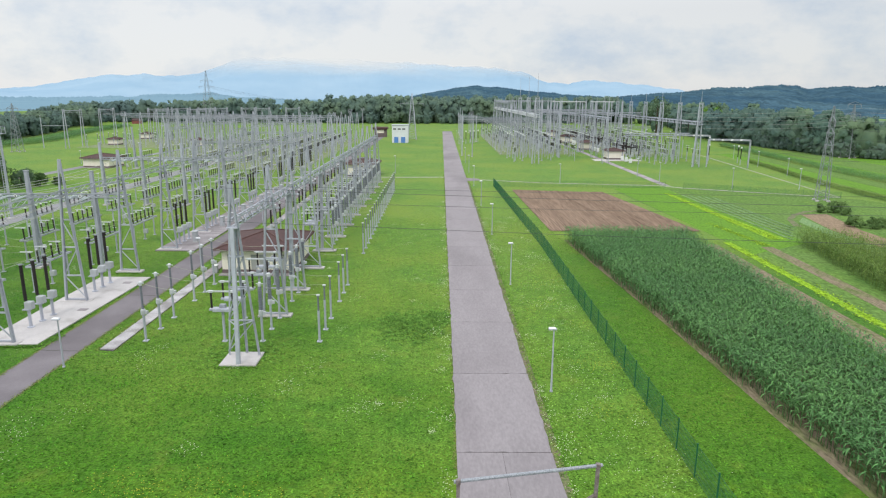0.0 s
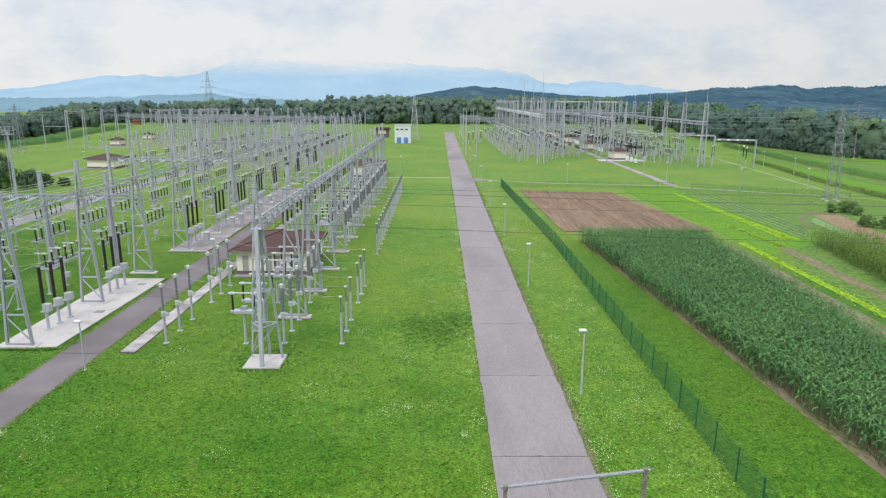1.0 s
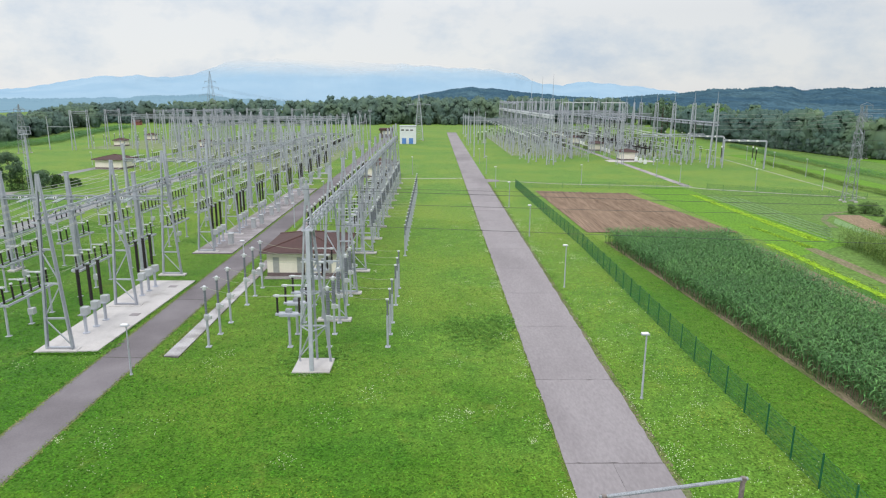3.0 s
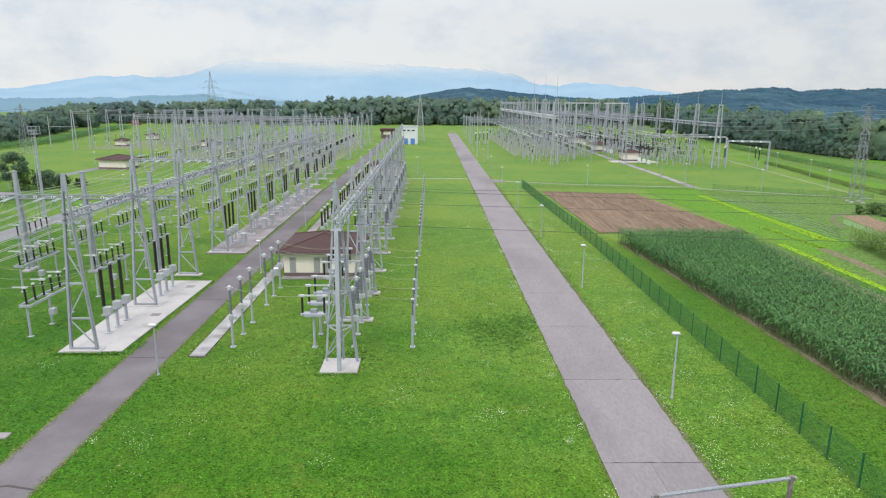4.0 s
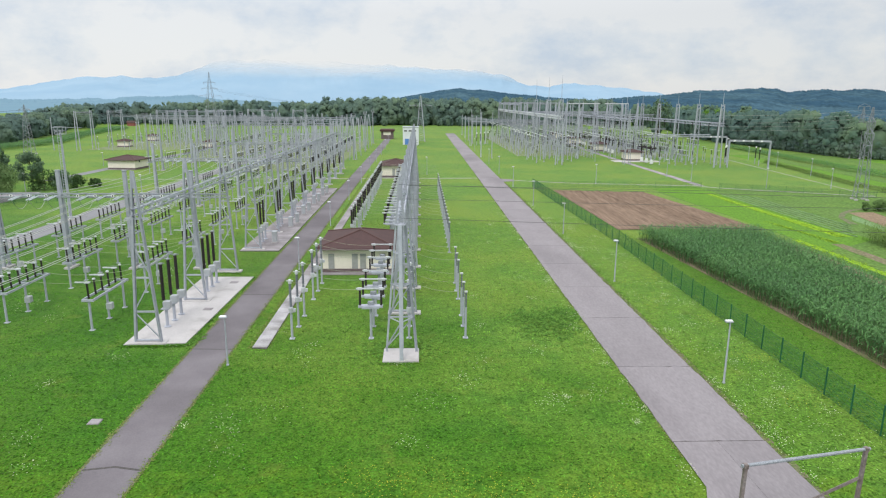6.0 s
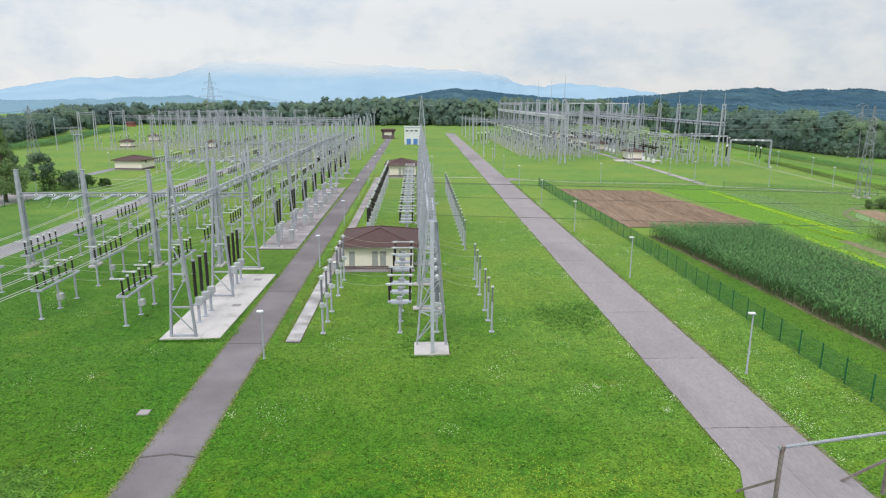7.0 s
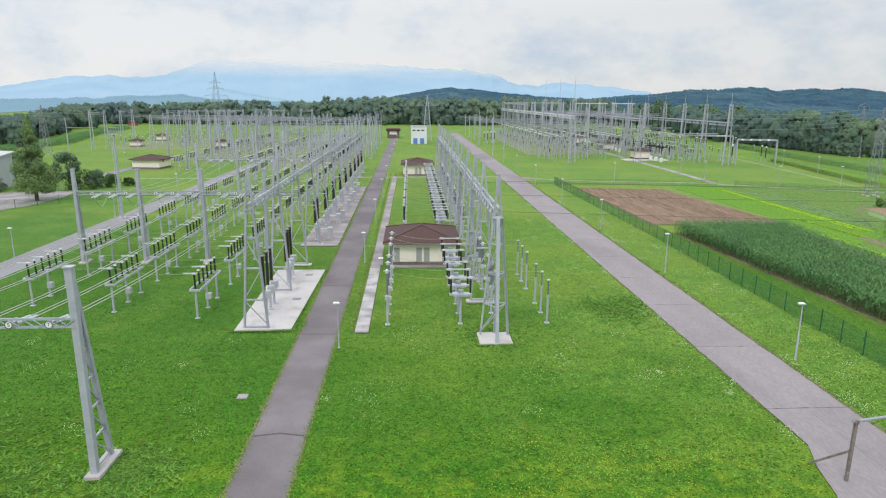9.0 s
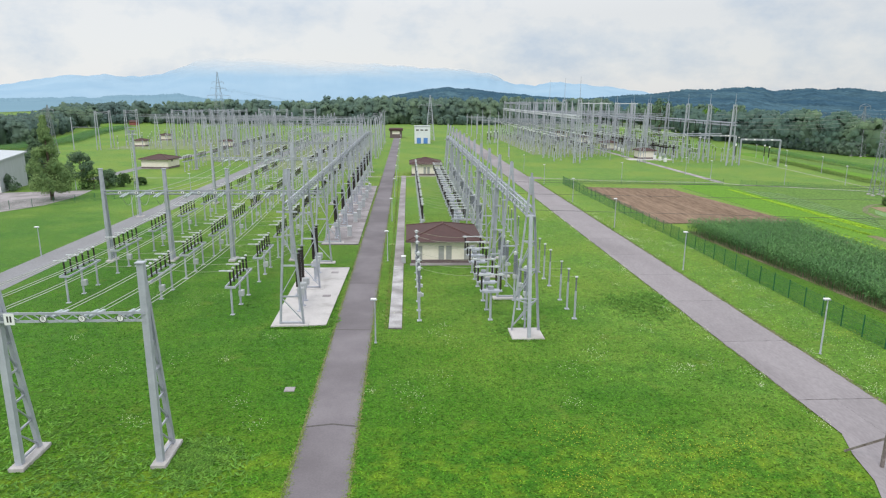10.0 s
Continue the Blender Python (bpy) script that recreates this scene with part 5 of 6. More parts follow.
for x, y in ((-116, 187), (-104, 196), (-99.5, 204), (-93, 212), (-86, 206), (-80, 222), (-96, 186), (-90, 196), (-72, 214), (-62, 222), (-84, 190)):
    copy_thing(hp, put(x, y, 0, 0, 0, -20 if x > -110 else 0))
rl = random.Random(11)
dp = transformer((-100, 176, 0), "far slim instrument transformer in the long rows", "far switchgear")
for x in (-112, -107, -102, -96, -90, -70, -68, -58, -52, -50, -42, -40, -36, -34):
    for y in range(126 if x > -72 else 172, 216, 6):
        if rl.random() < 0.8:
            copy_thing(dp, put(x + rl.uniform(-0.3, 0.3), y + rl.uniform(-0.6, 0.6), 0))
for x in (-54, -42, -35, -70):
    for y in range(118, 206, 9):
        copy_thing(dc, put(x, y, 0))
for x in (-53, -69, -38, -33.5):
    for y in range(122, 215, 16):
        copy_thing(fc, put(x, y, 0))
for y in (196, 205):
    girder("portal_beam", (-112, y, 9.2), (-58, y, 9.2), 0.5, "far cross beam over the long rows", "portal beams", step=1.4)


# ---------------------------------------------------------------- right-hand yard
def twin_mast(at, label, group, h=16.0, spike=2.8, foot=1.3, turn=0):
    """Two posts leaning together, laced, with a lightning spike."""
    t = thing("twin_mast", at, label, "gantry", group, turn=turn)
    for s in (-1, 1):
        part("post", Mesh().rod((s * foot, 0, 0), (s * 0.38, 0, h), 0.17, 0.14, n=8), STEEL, t)
    part("spike", Mesh().rod((0, 0, h - 0.6), (0, 0, h + spike), 0.07, 0.03, n=6).bar((-0.4, 0, h - 0.3), (0.4, 0, h - 0.3), 0.12), STEEL, t)
    wa = lambda z: foot + (0.38 - foot) * z / h
    lace = Mesh().strip([((1 if i % 2 else -1) * wa(h * i / 9), 0, 0.4 + h * i / 9.6) for i in range(10)], 0.08)
    part("lacing", lace, STEEL, t)
    part("back_stay", Mesh().rod((0, 1.5, 0), (0, 0.1, h - 1.0), 0.13, 0.11, n=6), STEEL, t)
    return t


tm = twin_mast((59.8, 122.8, 0), "tall twin-post gantry mast with a lightning spike", "gantry masts of the far yard", foot=0.85)
for y in (134.5, 146.5, 159, 172, 186, 202, 220):
    copy_thing(tm, put(59.8, y, 0))
girder("busbar_girder", (60, 122, 10.9), (60, 225, 10.9), 0.7, "long galvanised girder of the far yard", "girders", step=1.2, chord=0.14, lacing=0.07)
girder("portal_beam", (60, 128, 7.9), (44, 128.5, 7.9), 0.5, "lower cross beam of the far yard", "portal beams", step=1.2)
sp = twin_mast((24.8, 136.5, 0), "very tall pointed lightning mast at the front of the far yard", "lightning masts", h=17, spike=6.0, foot=0.9)
for y in (150.5, 167.0):
    copy_thing(sp, put(24.8, y, 0))
tm2 = twin_mast((25, 185, 0), "twin-post gantry mast of the road-side row", "gantry masts of the far yard", h=16, spike=1.2, foot=1.0)
for y in (196, 207, 219, 232, 246):
    copy_thing(tm2, put(25, y, 0))
for y in (225, 240, 255):
    for x in (33, 41, 49):
        copy_thing(tm2, put(x, y, 0, 0, 0, 90))
for a, b in (((33, 225, 15.4), (41, 225, 15.4)), ((41, 240, 15.4), (49, 240, 15.4)), ((33, 255, 15.4), (41, 255, 15.4)), ((25, 232, 15.4), (33, 240, 15.4)), ((25, 196, 15.2), (25, 246, 15.2))):
    girder("portal_beam", a, b, 0.5, "high portal beam of the far yard", "portal beams", step=1.2, lacing=0.07)
for y in (150, 163, 177, 191, 206):
    copy_thing(tm2, put(33, y, 0, 0, 0, 90))
    copy_thing(tm2, put(51.5, y + 5, 0, 0, 0, 90))
for y in (163, 191, 206):
    girder("portal_beam", (25, y, 12.2), (60, y, 12.2), 0.55, "cross girder of the far yard", "portal beams", step=1.3, lacing=0.07)
girder("busbar_girder", (25, 136, 12.3), (25, 250, 12.3), 0.7, "long pale girder over the road-side row", "girders", mat=ALU, step=1.2, chord=0.16, lacing=0.08)
girder("busbar_girder", (42, 134, 11.6), (42, 240, 11.6), 0.6, "long galvanised girder of the far yard", "girders", step=1.4, chord=0.14, lacing=0.07)
pm = thing("pointed_mast", (41.3, 134, 0), "pointed lattice mast of the far yard", "gantry", "pointed masts")
for a in ((-0.8, -0.8), (0.8, -0.8), (0.8, 0.8), (-0.8, 0.8)):
    part("leg", Mesh().bar((*a, 0), (0, 0, 14.5), 0.13), STEEL, pm)
part("lacing", Mesh().bar((-0.7, -0.7, 2), (0.6, -0.6, 4), 0.06).bar((0.6, -0.6, 4), (-0.5, -0.5, 6), 0.06).bar((-0.5, -0.5, 6), (0.4, -0.4, 8), 0.06)
     .bar((-0.7, 0.7, 2), (-0.6, -0.6, 4), 0.06).bar((-0.6, -0.6, 4), (-0.5, 0.5, 6), 0.06), STEEL, pm)
for x, y in ((42, 147), (42, 162), (42, 180), (42, 200), (34, 172), (34, 196)):
    copy_thing(pm, put(x, y, 0))
# slim posts in ranks, with rigid busbars on top
bp = thing("bus_support", (19.2, 150, 0), "slim tall bus support post with a grey insulator", "insulator", "bus supports")
part("leg", Mesh().rod((0, 0, 0), (0, 0, 5.2), 0.11, 0.09, n=8).block(0, 0, 0, 0.5, 0.5, 0.1, 0.02), STEEL, bp)
place(part("insulator", GREY_LONG, GREY_PORC, bp), 0, 0, 5.2)
part("cap", Mesh().lathe([(0.08, 6.86), (0.19, 6.9), (0.19, 7.05), (0.08, 7.1)], 7), SIGN, bp, "white cap")
sb = thing("short_support", (20.0, 141, 0), "short bus support post with a dark insulator", "insulator", "short bus supports")
part("leg", Mesh().rod((0, 0, 0), (0, 0, 2.6), 0.10, n=8).block(0, 0, 0, 0.4, 0.4, 0.1, 0.02), STEEL, sb)
place(part("insulator", BLACK_SHORT, BLACK, sb, "dark ribbed insulator"), 0, 0, 2.6)
part("cap", Mesh().bar((-0.5, 0, 3.75), (0.5, 0, 3.75), 0.1), ALU, sb)
YARD_BREAKERS = [(47.4, y0 + 3.25 * k) for y0 in (133.0, 162.8, 192.6) for k in range(3)]
rr_ = random.Random(5)
for x in (18.6, 20.6, 22.6, 27.5, 30):
    y = 141 + (18 if x < 20 else 0) + rr_.uniform(0, 3)
    while y < 246:
        copy_thing(sb if rr_.random() < 0.55 else bp, put(x + rr_.uniform(-0.2, 0.2), y, 0))
        y += rr_.uniform(3.2, 6.0)
for x in (52.5, 55.5, 57.5, 63, 65.5):
    y = 128 + rr_.uniform(0, 4)
    while y < 235:
        k = rr_.random()
        copy_thing(sb if k < 0.5 else (bp if k < 0.7 else br), put(x, y, 0))
        y += rr_.uniform(3.0, 6.5)
for x in (33.5, 37.5):
    for y in range(150, 240, 9):
        copy_thing(dc, put(x, y, 0))
for x in (50.5, 54, 61.5):
    for y in range(146, 236, 8):
        copy_thing(dc, put(x, y, 0))
        if x == 50.5:
            copy_thing(cb, put(x + 2.2, y + 1, 0, 0, 0, -90))
for x in (19.6, 22.6, 29.2, 36, 39, 53, 57):
    cable([(x, 140, 7.0), (x, 244, 7.0)], 0.07, ALU, "rigid pale busbar over the post ranks", "busbars", name="busbar")
for y in range(150, 236, 14):
    girder("portal_beam", (17.5, y, 8.2), (40, y, 8.2), 0.4, "cross beam over the dense ranks", "portal beams", step=1.4)
    girder("portal_beam", (44.8, y + 4, 8.2), (60, y + 4, 8.2), 0.4, "cross beam over the dense ranks", "portal beams", step=1.4)
hd = disconnector((53.2, 196, 0), "high disconnector with dark insulators on tall tube legs", "high disconnectors of the far yard", span=7.3, height=5.2)
for x, y0 in ((53.2, 138), (58.2, 130), (36.5, 152), (31.0, 156)):
    for k in range(4):
        copy_thing(hd, put(x, y0 + 14.5 * k, 0))
for y in range(132, 204, 6):
    copy_thing(br, put(49.2, y, 0))
    if y % 12 == 0:
        copy_thing(dc, put(56.4, y, 0))
for y in (205, 222, 240, 258):
    copy_thing(fc, put(9.0, y, 0))
    copy_thing(fc, put(14.0, y, 0))
    girder("portal_beam", (8.5, y, 8.2), (18, y, 8.2), 0.5, "low portal beam near the service road", "portal beams", step=1.2)
for xa, xb in ((34.9, 42.8), (46.1, 51.4)):
    t = thing("high_portal", (xa, 165, 0), "high portal of four slim posts with a light top beam", "gantry", "high portals of the far yard")
    for x in (0, xb - xa):
        for s in (-0.6, 0.6):
            part("post", Mesh().rod((x + s, 0, 0), (x + s * 0.6, 0, 15.9), 0.16, 0.13, n=6), STEEL, t)
    part("beam", Mesh().bar((-1.2, 0, 15.8), (xb - xa + 1.2, 0, 15.8), 0.28), ALU, t)
tb = thing("circuit_breaker", (YARD_BREAKERS[0][0], YARD_BREAKERS[0][1], 0), "dark T-headed circuit breaker over a white control cabinet", "circuit breaker", "circuit breakers of the far yard")
part("cabinet", Mesh().block(0.0, -0.25, 0.15, 0.75, 0.5, 1.1, 0.04), SIGN, tb, "white control cabinet")
part("leg", Mesh().bar((0, 0.1, 0), (0, 0.1, 2.3), 0.28), STEEL, tb)
place(part("insulator", BLACK_MID, BLACK, tb, "dark ribbed insulator"), 0, 0.1, 2.3)
part("head", Mesh().rod((-1.25, 0.1, 4.35), (-0.15, 0.1, 4.15), 0.17, n=8).rod((0.15, 0.1, 4.15), (1.25, 0.1, 4.35), 0.17, n=8).block(0, 0.1, 3.95, 0.4, 0.4, 0.4, 0.04), BLACK, tb, "dark T-shaped chamber head")
for x, y in YARD_BREAKERS[1:]:
    copy_thing(tb, put(x, y, 0))
hang = Mesh().lathe(sheds(2.4, 0.07, 0.16, 8), 6).data("string", BLACK, True)
for x, z, y0 in ((59.67, 11.1, 124), (41.72, 11.35, 137)):
    for k in range(17):
        t = thing("insulator_string", (x, y0 + 4.3 * k, z), "dark insulator string hanging under a girder", "insulator", "hanging insulator strings")
        place(part("string", hang, BLACK, t), 0, 0, 0.06, 180, 0, 0)
lp = thing("tall_pole", (6.8, 155.4, 0), "tall slender grey pole beside the road", "pole", "tall poles")
part("pole", Mesh().rod((0, 0, 0), (0, 0, 13.2), 0.17, 0.08, n=8), STEEL, lp)
part("base", Mesh().block(0, 0, 0, 0.5, 0.5, 0.12, 0.03), PAD, lp)
for x, y in ((9.6, 152.6), (7.6, 194.8), (12, 206)):
    copy_thing(lp, put(x, y, 0))
wp = thing("entry_portal", (62.6, 123, 0), "low line-entry portal with white signs on its beam", "gantry")
ux, uy = 9.4, -2.6
for u in (0, 1):
    for s in (-0.5, 0.5):
        part("post", Mesh().bar((ux * u + s * 0.6, uy * u + s * 1.4, 0), (ux * u, uy * u + s * 0.3, 6.9), 0.22), STEEL, wp)
part("beam", Mesh().bar((0, 0, 6.9), (ux, uy, 6.9), 0.42), STEEL, wp)
for u in (0.08, 0.3, 0.52, 0.74):
    part("sign", Mesh().box(ux * u, ux * u + 0.8, uy * u - 0.38, uy * u - 0.3, 6.7, 7.1), SIGN, wp)
copy_thing(wp, put(60.8, 139.5, 0))
for x, y in ((9.8, 197), (11.4, 199), (13.0, 201), (14.6, 203), (72.1, 124.5), (73.6, 128.5), (66.5, 131), (68.5, 134)):
    t = thing("surge_arrester", (x, y, 0), "dark surge arrester with a white head on a slim post", "insulator", "surge arresters")
    part("leg", Mesh().rod((0, 0, 0), (0, 0, 1.6), 0.10, n=8), STEEL, t)
    place(part("insulator", BLACK_LONG, BLACK, t), 0, 0, 1.6)
    part("head", Mesh().lathe([(0.1, 4.3), (0.2, 4.35), (0.2, 4.7), (0.1, 4.78)], 8), SIGN, t)


# ---------------------------------------------------------------- lattice pylons
def pylon(at, h, base, label, arms, mat, group="pylons", turn=0, fat=1.0):
    t = thing("pylon", at, label, "pylon", group, turn=turn)
    w = lambda z: base / 2 * (1 - z / h) ** 1.0 + 0.25 if z < h * 0.6 else (base / 2 * 0.4 + 0.25) * (1 - (z / h - 0.6) / 0.4) + 0.08
    lev = [h * i / 20 for i in range(21)]
    lev[-1] = h
    for a, b in ((-1, -1), (1, -1), (1, 1), (-1, 1)):
        k = h * 0.58
        part("leg", Mesh().rod((a * w(0), b * w(0), 0), (a * w(k), b * w(k), k), 0.085 * fat, 0.07 * fat, n=5).rod((a * w(k), b * w(k), k), (a * 0.08, b * 0.08, h), 0.07 * fat, 0.05 * fat, n=5), mat, t)
    for (a, b), (c, d) in (((-1, -1), (1, -1)), ((1, -1), (1, 1)), ((1, 1), (-1, 1)), ((-1, 1), (-1, -1))):
        part("lacing", Mesh().strip([((a, c)[k % 2] * w(z), (b, d)[k % 2] * w(z), z) for k, z in enumerate(lev)], 0.05 * fat), mat, t)
    for z, half in arms:
        for s in (-1, 1):
            part("arm", Mesh().bar((0, -w(z), z), (s * half, 0, z + 0.15), 0.09).bar((0, w(z), z), (s * half, 0, z + 0.15), 0.09).bar((0, 0, z + 0.9), (s * half, 0, z + 0.15), 0.07)
                 .bar((s * half, 0, z + 0.1), (s * half, 0, z - 0.9), 0.09), mat, t)
    for a, b in ((-1, -1), (1, -1), (1, 1), (-1, 1)):
        part("footing", Mesh().block(a * w(0), b * w(0), -0.1, 0.5, 0.5, 0.35, 0.04), PAD, t)
    return t


pylon((62.8, 84.2, 0), 15.9, 1.25, "grey lattice pylon at the edge of the fields", [(13.4, 1.6), (11.4, 1.9), (9.4, 1.6)], STEEL_DARK, turn=76, fat=0.8)
pylon((109.5, 134, 0), 15.5, 2.4, "far lattice pylon before the wooded hill", [(15.5, 3.5), (12.5, 4)], STEEL_DARK, turn=30)
pylon((-104.5, 248.4, 0), 28.2, 5.0, "tall lattice pylon with three pairs of arms", [(17.5, 5.2), (20.8, 3.6), (23.5, 2.6)], STEEL_DARK)
pylon((-123.5, 158.5, 0), 14.3, 1.9, "slim lattice pylon before the wood", [(12.8, 1.6)], STEEL_DARK)
pylon((-10.7, 215.5, 0), 18.3, 2.9, "pale lattice pylon behind the control building", [(14.2, 4.6)], STEEL, turn=0, fat=2.0)
t = thing("line_pole", (-124.1, 170, 0), "slim pole with a side arm beside the field", "pole")
part("pole", Mesh().rod((0, 0, 0), (0, 0, 10.5), 0.16, 0.1, n=8), STEEL, t)
part("arm", Mesh().bar((0, 0, 7.2), (9, 0.5, 7.2), 0.14), STEEL, t)
for k in range(7):
    z = 15.6 - 1.5 * k
    cable([(60, 128 + 1.2 * k, 11.4 - 0.4 * k), (62.8 + (k % 2) * 0.3, 84.2 + (-1.3, 0, 1.3)[k % 3], max(z - 0.6, 7)), (150, 60 + 6 * k, z - 1)], 0.018, CABLE_DARK, "thin overhead line to the pylon", "overhead lines", sag=0.8)
for k in range(5):
    cable([(62, 140, 13 - k), (109.5, 134, 14.5 - 1.2 * k), (190, 120, 15 - k)], 0.020, CABLE, "thin overhead line before the wood", "overhead lines", sag=0.8)
for k in range(3):
    cable([(-106 + 2 * k, 248, 22 - k), (-60, 260, 14), (-10, 215.5, 14.3), (60, 225, 12)], 0.018, CABLE_DARK, "thin overhead line across the yard", "overhead lines", sag=0.8)
    cable([(-170, 150, 11 - k), (-123.5, 158.5, 12.8 - k), (-100, 200, 11)], 0.035, CABLE_DARK, "thin overhead line before the wood", "overhead lines", sag=0.6)

# ---------------------------------------------------------------- height bar over the road
t = thing("height_bar", (1.27, 15.45, 0), "weathered steel height bar over the road mouth", "barrier")
HB = 3.0
part("post", Mesh().bar((0.05, 0.02, 0), (0.08, 0.02, HB), 0.13), RUST, t)
part("post", Mesh().bar((5.50, 1.12, 0), (5.55, 1.12, HB), 0.13), RUST, t)
part("crossbar", Mesh().rod((-0.08, 0.0, HB), (5.72, 1.15, HB), 0.07, n=8), STEEL_DARK, t)
part("brace", Mesh().bar((0.06, 0.02, HB * 0.52), (-0.75, 1.5, 0.05), 0.10), RUST, t)
part("brace", Mesh().bar((5.52, 1.12, HB * 0.58), (4.3, 2.1, 0.05), 0.10), RUST, t)
for x, y in ((0.08, 0.02), (5.55, 1.12)):
    part("clamp", Mesh().block(x, y, HB - 0.10, 0.17, 0.17, 0.19, 0.02), RUST, t)

# manhole cover and kerb stones in the lawn
single("manhole_cover", Mesh().block(*plan(-27.2, 23.3), -0.05, 0.60, 0.55, 0.13, 0.03), OLD_PAD, "small concrete cover sunk in the grass", "cover")
sheet("crack", [(LANE_L + 0.02, 19.55), (-24.3, 19.75), (LANE_R - 0.02, 19.5), (LANE_R - 0.02, 19.6), (-24.3, 19.86), (LANE_L + 0.02, 19.66)], 0.028, JOINT, "dark open crack across the lane", "crack")
sheet("crack", [(LANE_L + 0.02, 31.5), (LANE_R - 0.02, 31.4), (LANE_R - 0.02, 31.46), (LANE_L + 0.02, 31.57)], 0.028, JOINT, "dark crack across the lane", "crack")
sheet("crack", [(LANE_L + 0.02, 41.7), (LANE_R - 0.02, 41.6), (LANE_R - 0.02, 41.66), (LANE_L + 0.02, 41.77)], 0.028, JOINT, "dark crack across the lane", "crack")


# ---------------------------------------------------------------- fence
def fence_panels(p, q, step, label, group_name, height=1.65, post=0.055):
    f = thing("fence", (*p, 0), label, "fence", group_name)
    d = Vector(plan(*q, 0)) - Vector(plan(*p, 0))
    n = max(int(d.length / step), 1)
    d = d / n
    post_me = Mesh().bar((0, 0, 0), (0, 0, height + 0.08), post).data("post", GREEN_WIRE)
    net = Mesh()
    for i in range(7):
        z = 0.06 + i * (height - 0.08) / 6
        net.bar((0, 0, z), (d.x, d.y, z), 0.011)
    k = int(d.length / 0.08)
    for i in range(1, k):
        net.bar((d.x * i / k, d.y * i / k, 0.03), (d.x * i / k, d.y * i / k, height), 0.008)
    net_me = net.data("mesh_panel", GREEN_WIRE)
    for i in range(n + 1):
        part("post", post_me, GREEN_WIRE, f).location = d * i
        if i < n:
            part("mesh_panel", net_me, GREEN_WIRE, f).location = d * i
    return f


fence_panels((12.0, 8), (12.1, 58), 2.35, "green coated wire mesh fence along the road verge", "fences")
fence_panels((12.1, 58), (10.7, 100.2), 2.35, "green coated wire mesh fence along the ploughed field", "fences")
fence_panels((10.7, 100.2), (42, 97.0), 2.8, "low green wire fence beside the path", "fences", height=1.15, post=0.035)
fence_panels((45, 95.9), (67.4, 85.8), 2.8, "low green wire fence beside the path", "fences", height=1.15, post=0.035)
fence_panels((-92, 66), (-66, 86), 2.8, "thin wire fence below the paved yard", "fences", height=1.3)


# ---------------------------------------------------------------- maize, weeds, flowers
def inside(x, y, poly):
    c = False
    for (x0, y0), (x1, y1) in zip(poly, poly[1:] + poly[:1]):
        if (y0 > y) != (y1 > y) and x < (x1 - x0) * (y - y0) / (y1 - y0) + x0:
            c = not c
    return c


def maize(poly, row, gap, height, seed, tassel=False):
    """Plants in rows along y: a stalk and arching blades each."""
    r = random.Random(seed)
    m = Mesh()
    poly = [plan(*p) for p in poly]
    xs, ys = [p[0] for p in poly], [p[1] for p in poly]
    x = min(xs)
    while x < max(xs):
        y = min(ys) + r.random() * gap
        while y < max(ys):
            px, py = x + r.gauss(0, 0.06), y
            if inside(px, py, poly):
                h = height * r.uniform(0.86, 1.1)
                m.add([(px - 0.02, py, 0), (px + 0.02, py, 0), (px, py + 0.02, 0), (px, py, h * 0.9)], [(0, 1, 3), (1, 2, 3), (2, 0, 3)])
                for k in range(7):
                    a = r.random() * 6.283
                    z = h * (0.32 + 0.092 * k + r.uniform(-0.04, 0.04))
                    L = r.uniform(0.38, 0.68) * (1.0 if k < 6 else 0.7)
                    ca, sa = math.cos(a), math.sin(a)
                    w = 0.040
                    pts = []
                    for u, dz, ww in ((0.0, 0.0, 0.7), (0.45, 0.26, 1.0), (0.8, 0.18, 0.8), (1.05, -0.12, 0.05)):
                        c = (px + ca * L * u, py + sa * L * u, z + dz * L)
                        pts += [(c[0] - sa * w * ww, c[1] + ca * w * ww, c[2]), (c[0] + sa * w * ww, c[1] - ca * w * ww, c[2])]
                    m.add(pts, [(0, 1, 3, 2), (2, 3, 5, 4), (4, 5, 7, 6)], normal=(ca * 0.55 + r.gauss(0, 0.2), sa * 0.55 + r.gauss(0, 0.2), 1.0))
                if tassel:
                    for k in range(3):
                        a = r.random() * 6.283
                        m.add([(px, py, h * 0.88), (px + 0.02, py, h * 0.88), (px + 0.1 * math.cos(a), py + 0.1 * math.sin(a), h * 1.1)], [(0, 1, 2)])
            y += gap * r.uniform(0.8, 1.2)
        x += row
    return m


FIELD_1 = [(15.3, 60.6), (29.6, 60.6), (28.2, 30), (27.5, 6), (20.2, 6), (18.9, 22)]
single("maize_field", maize(FIELD_1, 0.52, 0.24, 2.1, 21), CORN, "dense dark green field of tall maize", "maize", kind="stuff")
FIELD_2 = [(42.4, 60.5), (47.5, 58.0), (52, 44), (49, 34), (37.6, 34)]
single("maize_field", maize(FIELD_2, 0.65, 0.32, 2.2, 22, True), CORN_DRY, "yellowing green field of tasselled maize", "maize", kind="stuff")
FIELD_3 = [(-150, 160), (-137.3, 164), (-137.3, 195), (-154.7, 245), (-165, 294), (-173, 294), (-162, 245), (-146, 197), (-146, 175)]
single("maize_field", maize(FIELD_3, 0.8, 0.6, 1.9, 23), CORN, "dark green band of tall crop before the wood", "maize", kind="stuff")
FIELD_4 = [(92, 176), (89.4, 149), (87.4, 134), (86.2, 122), (86.4, 105), (88, 60), (91, 60), (89, 105), (88.8, 122), (90, 134), (92, 149), (95, 176)]
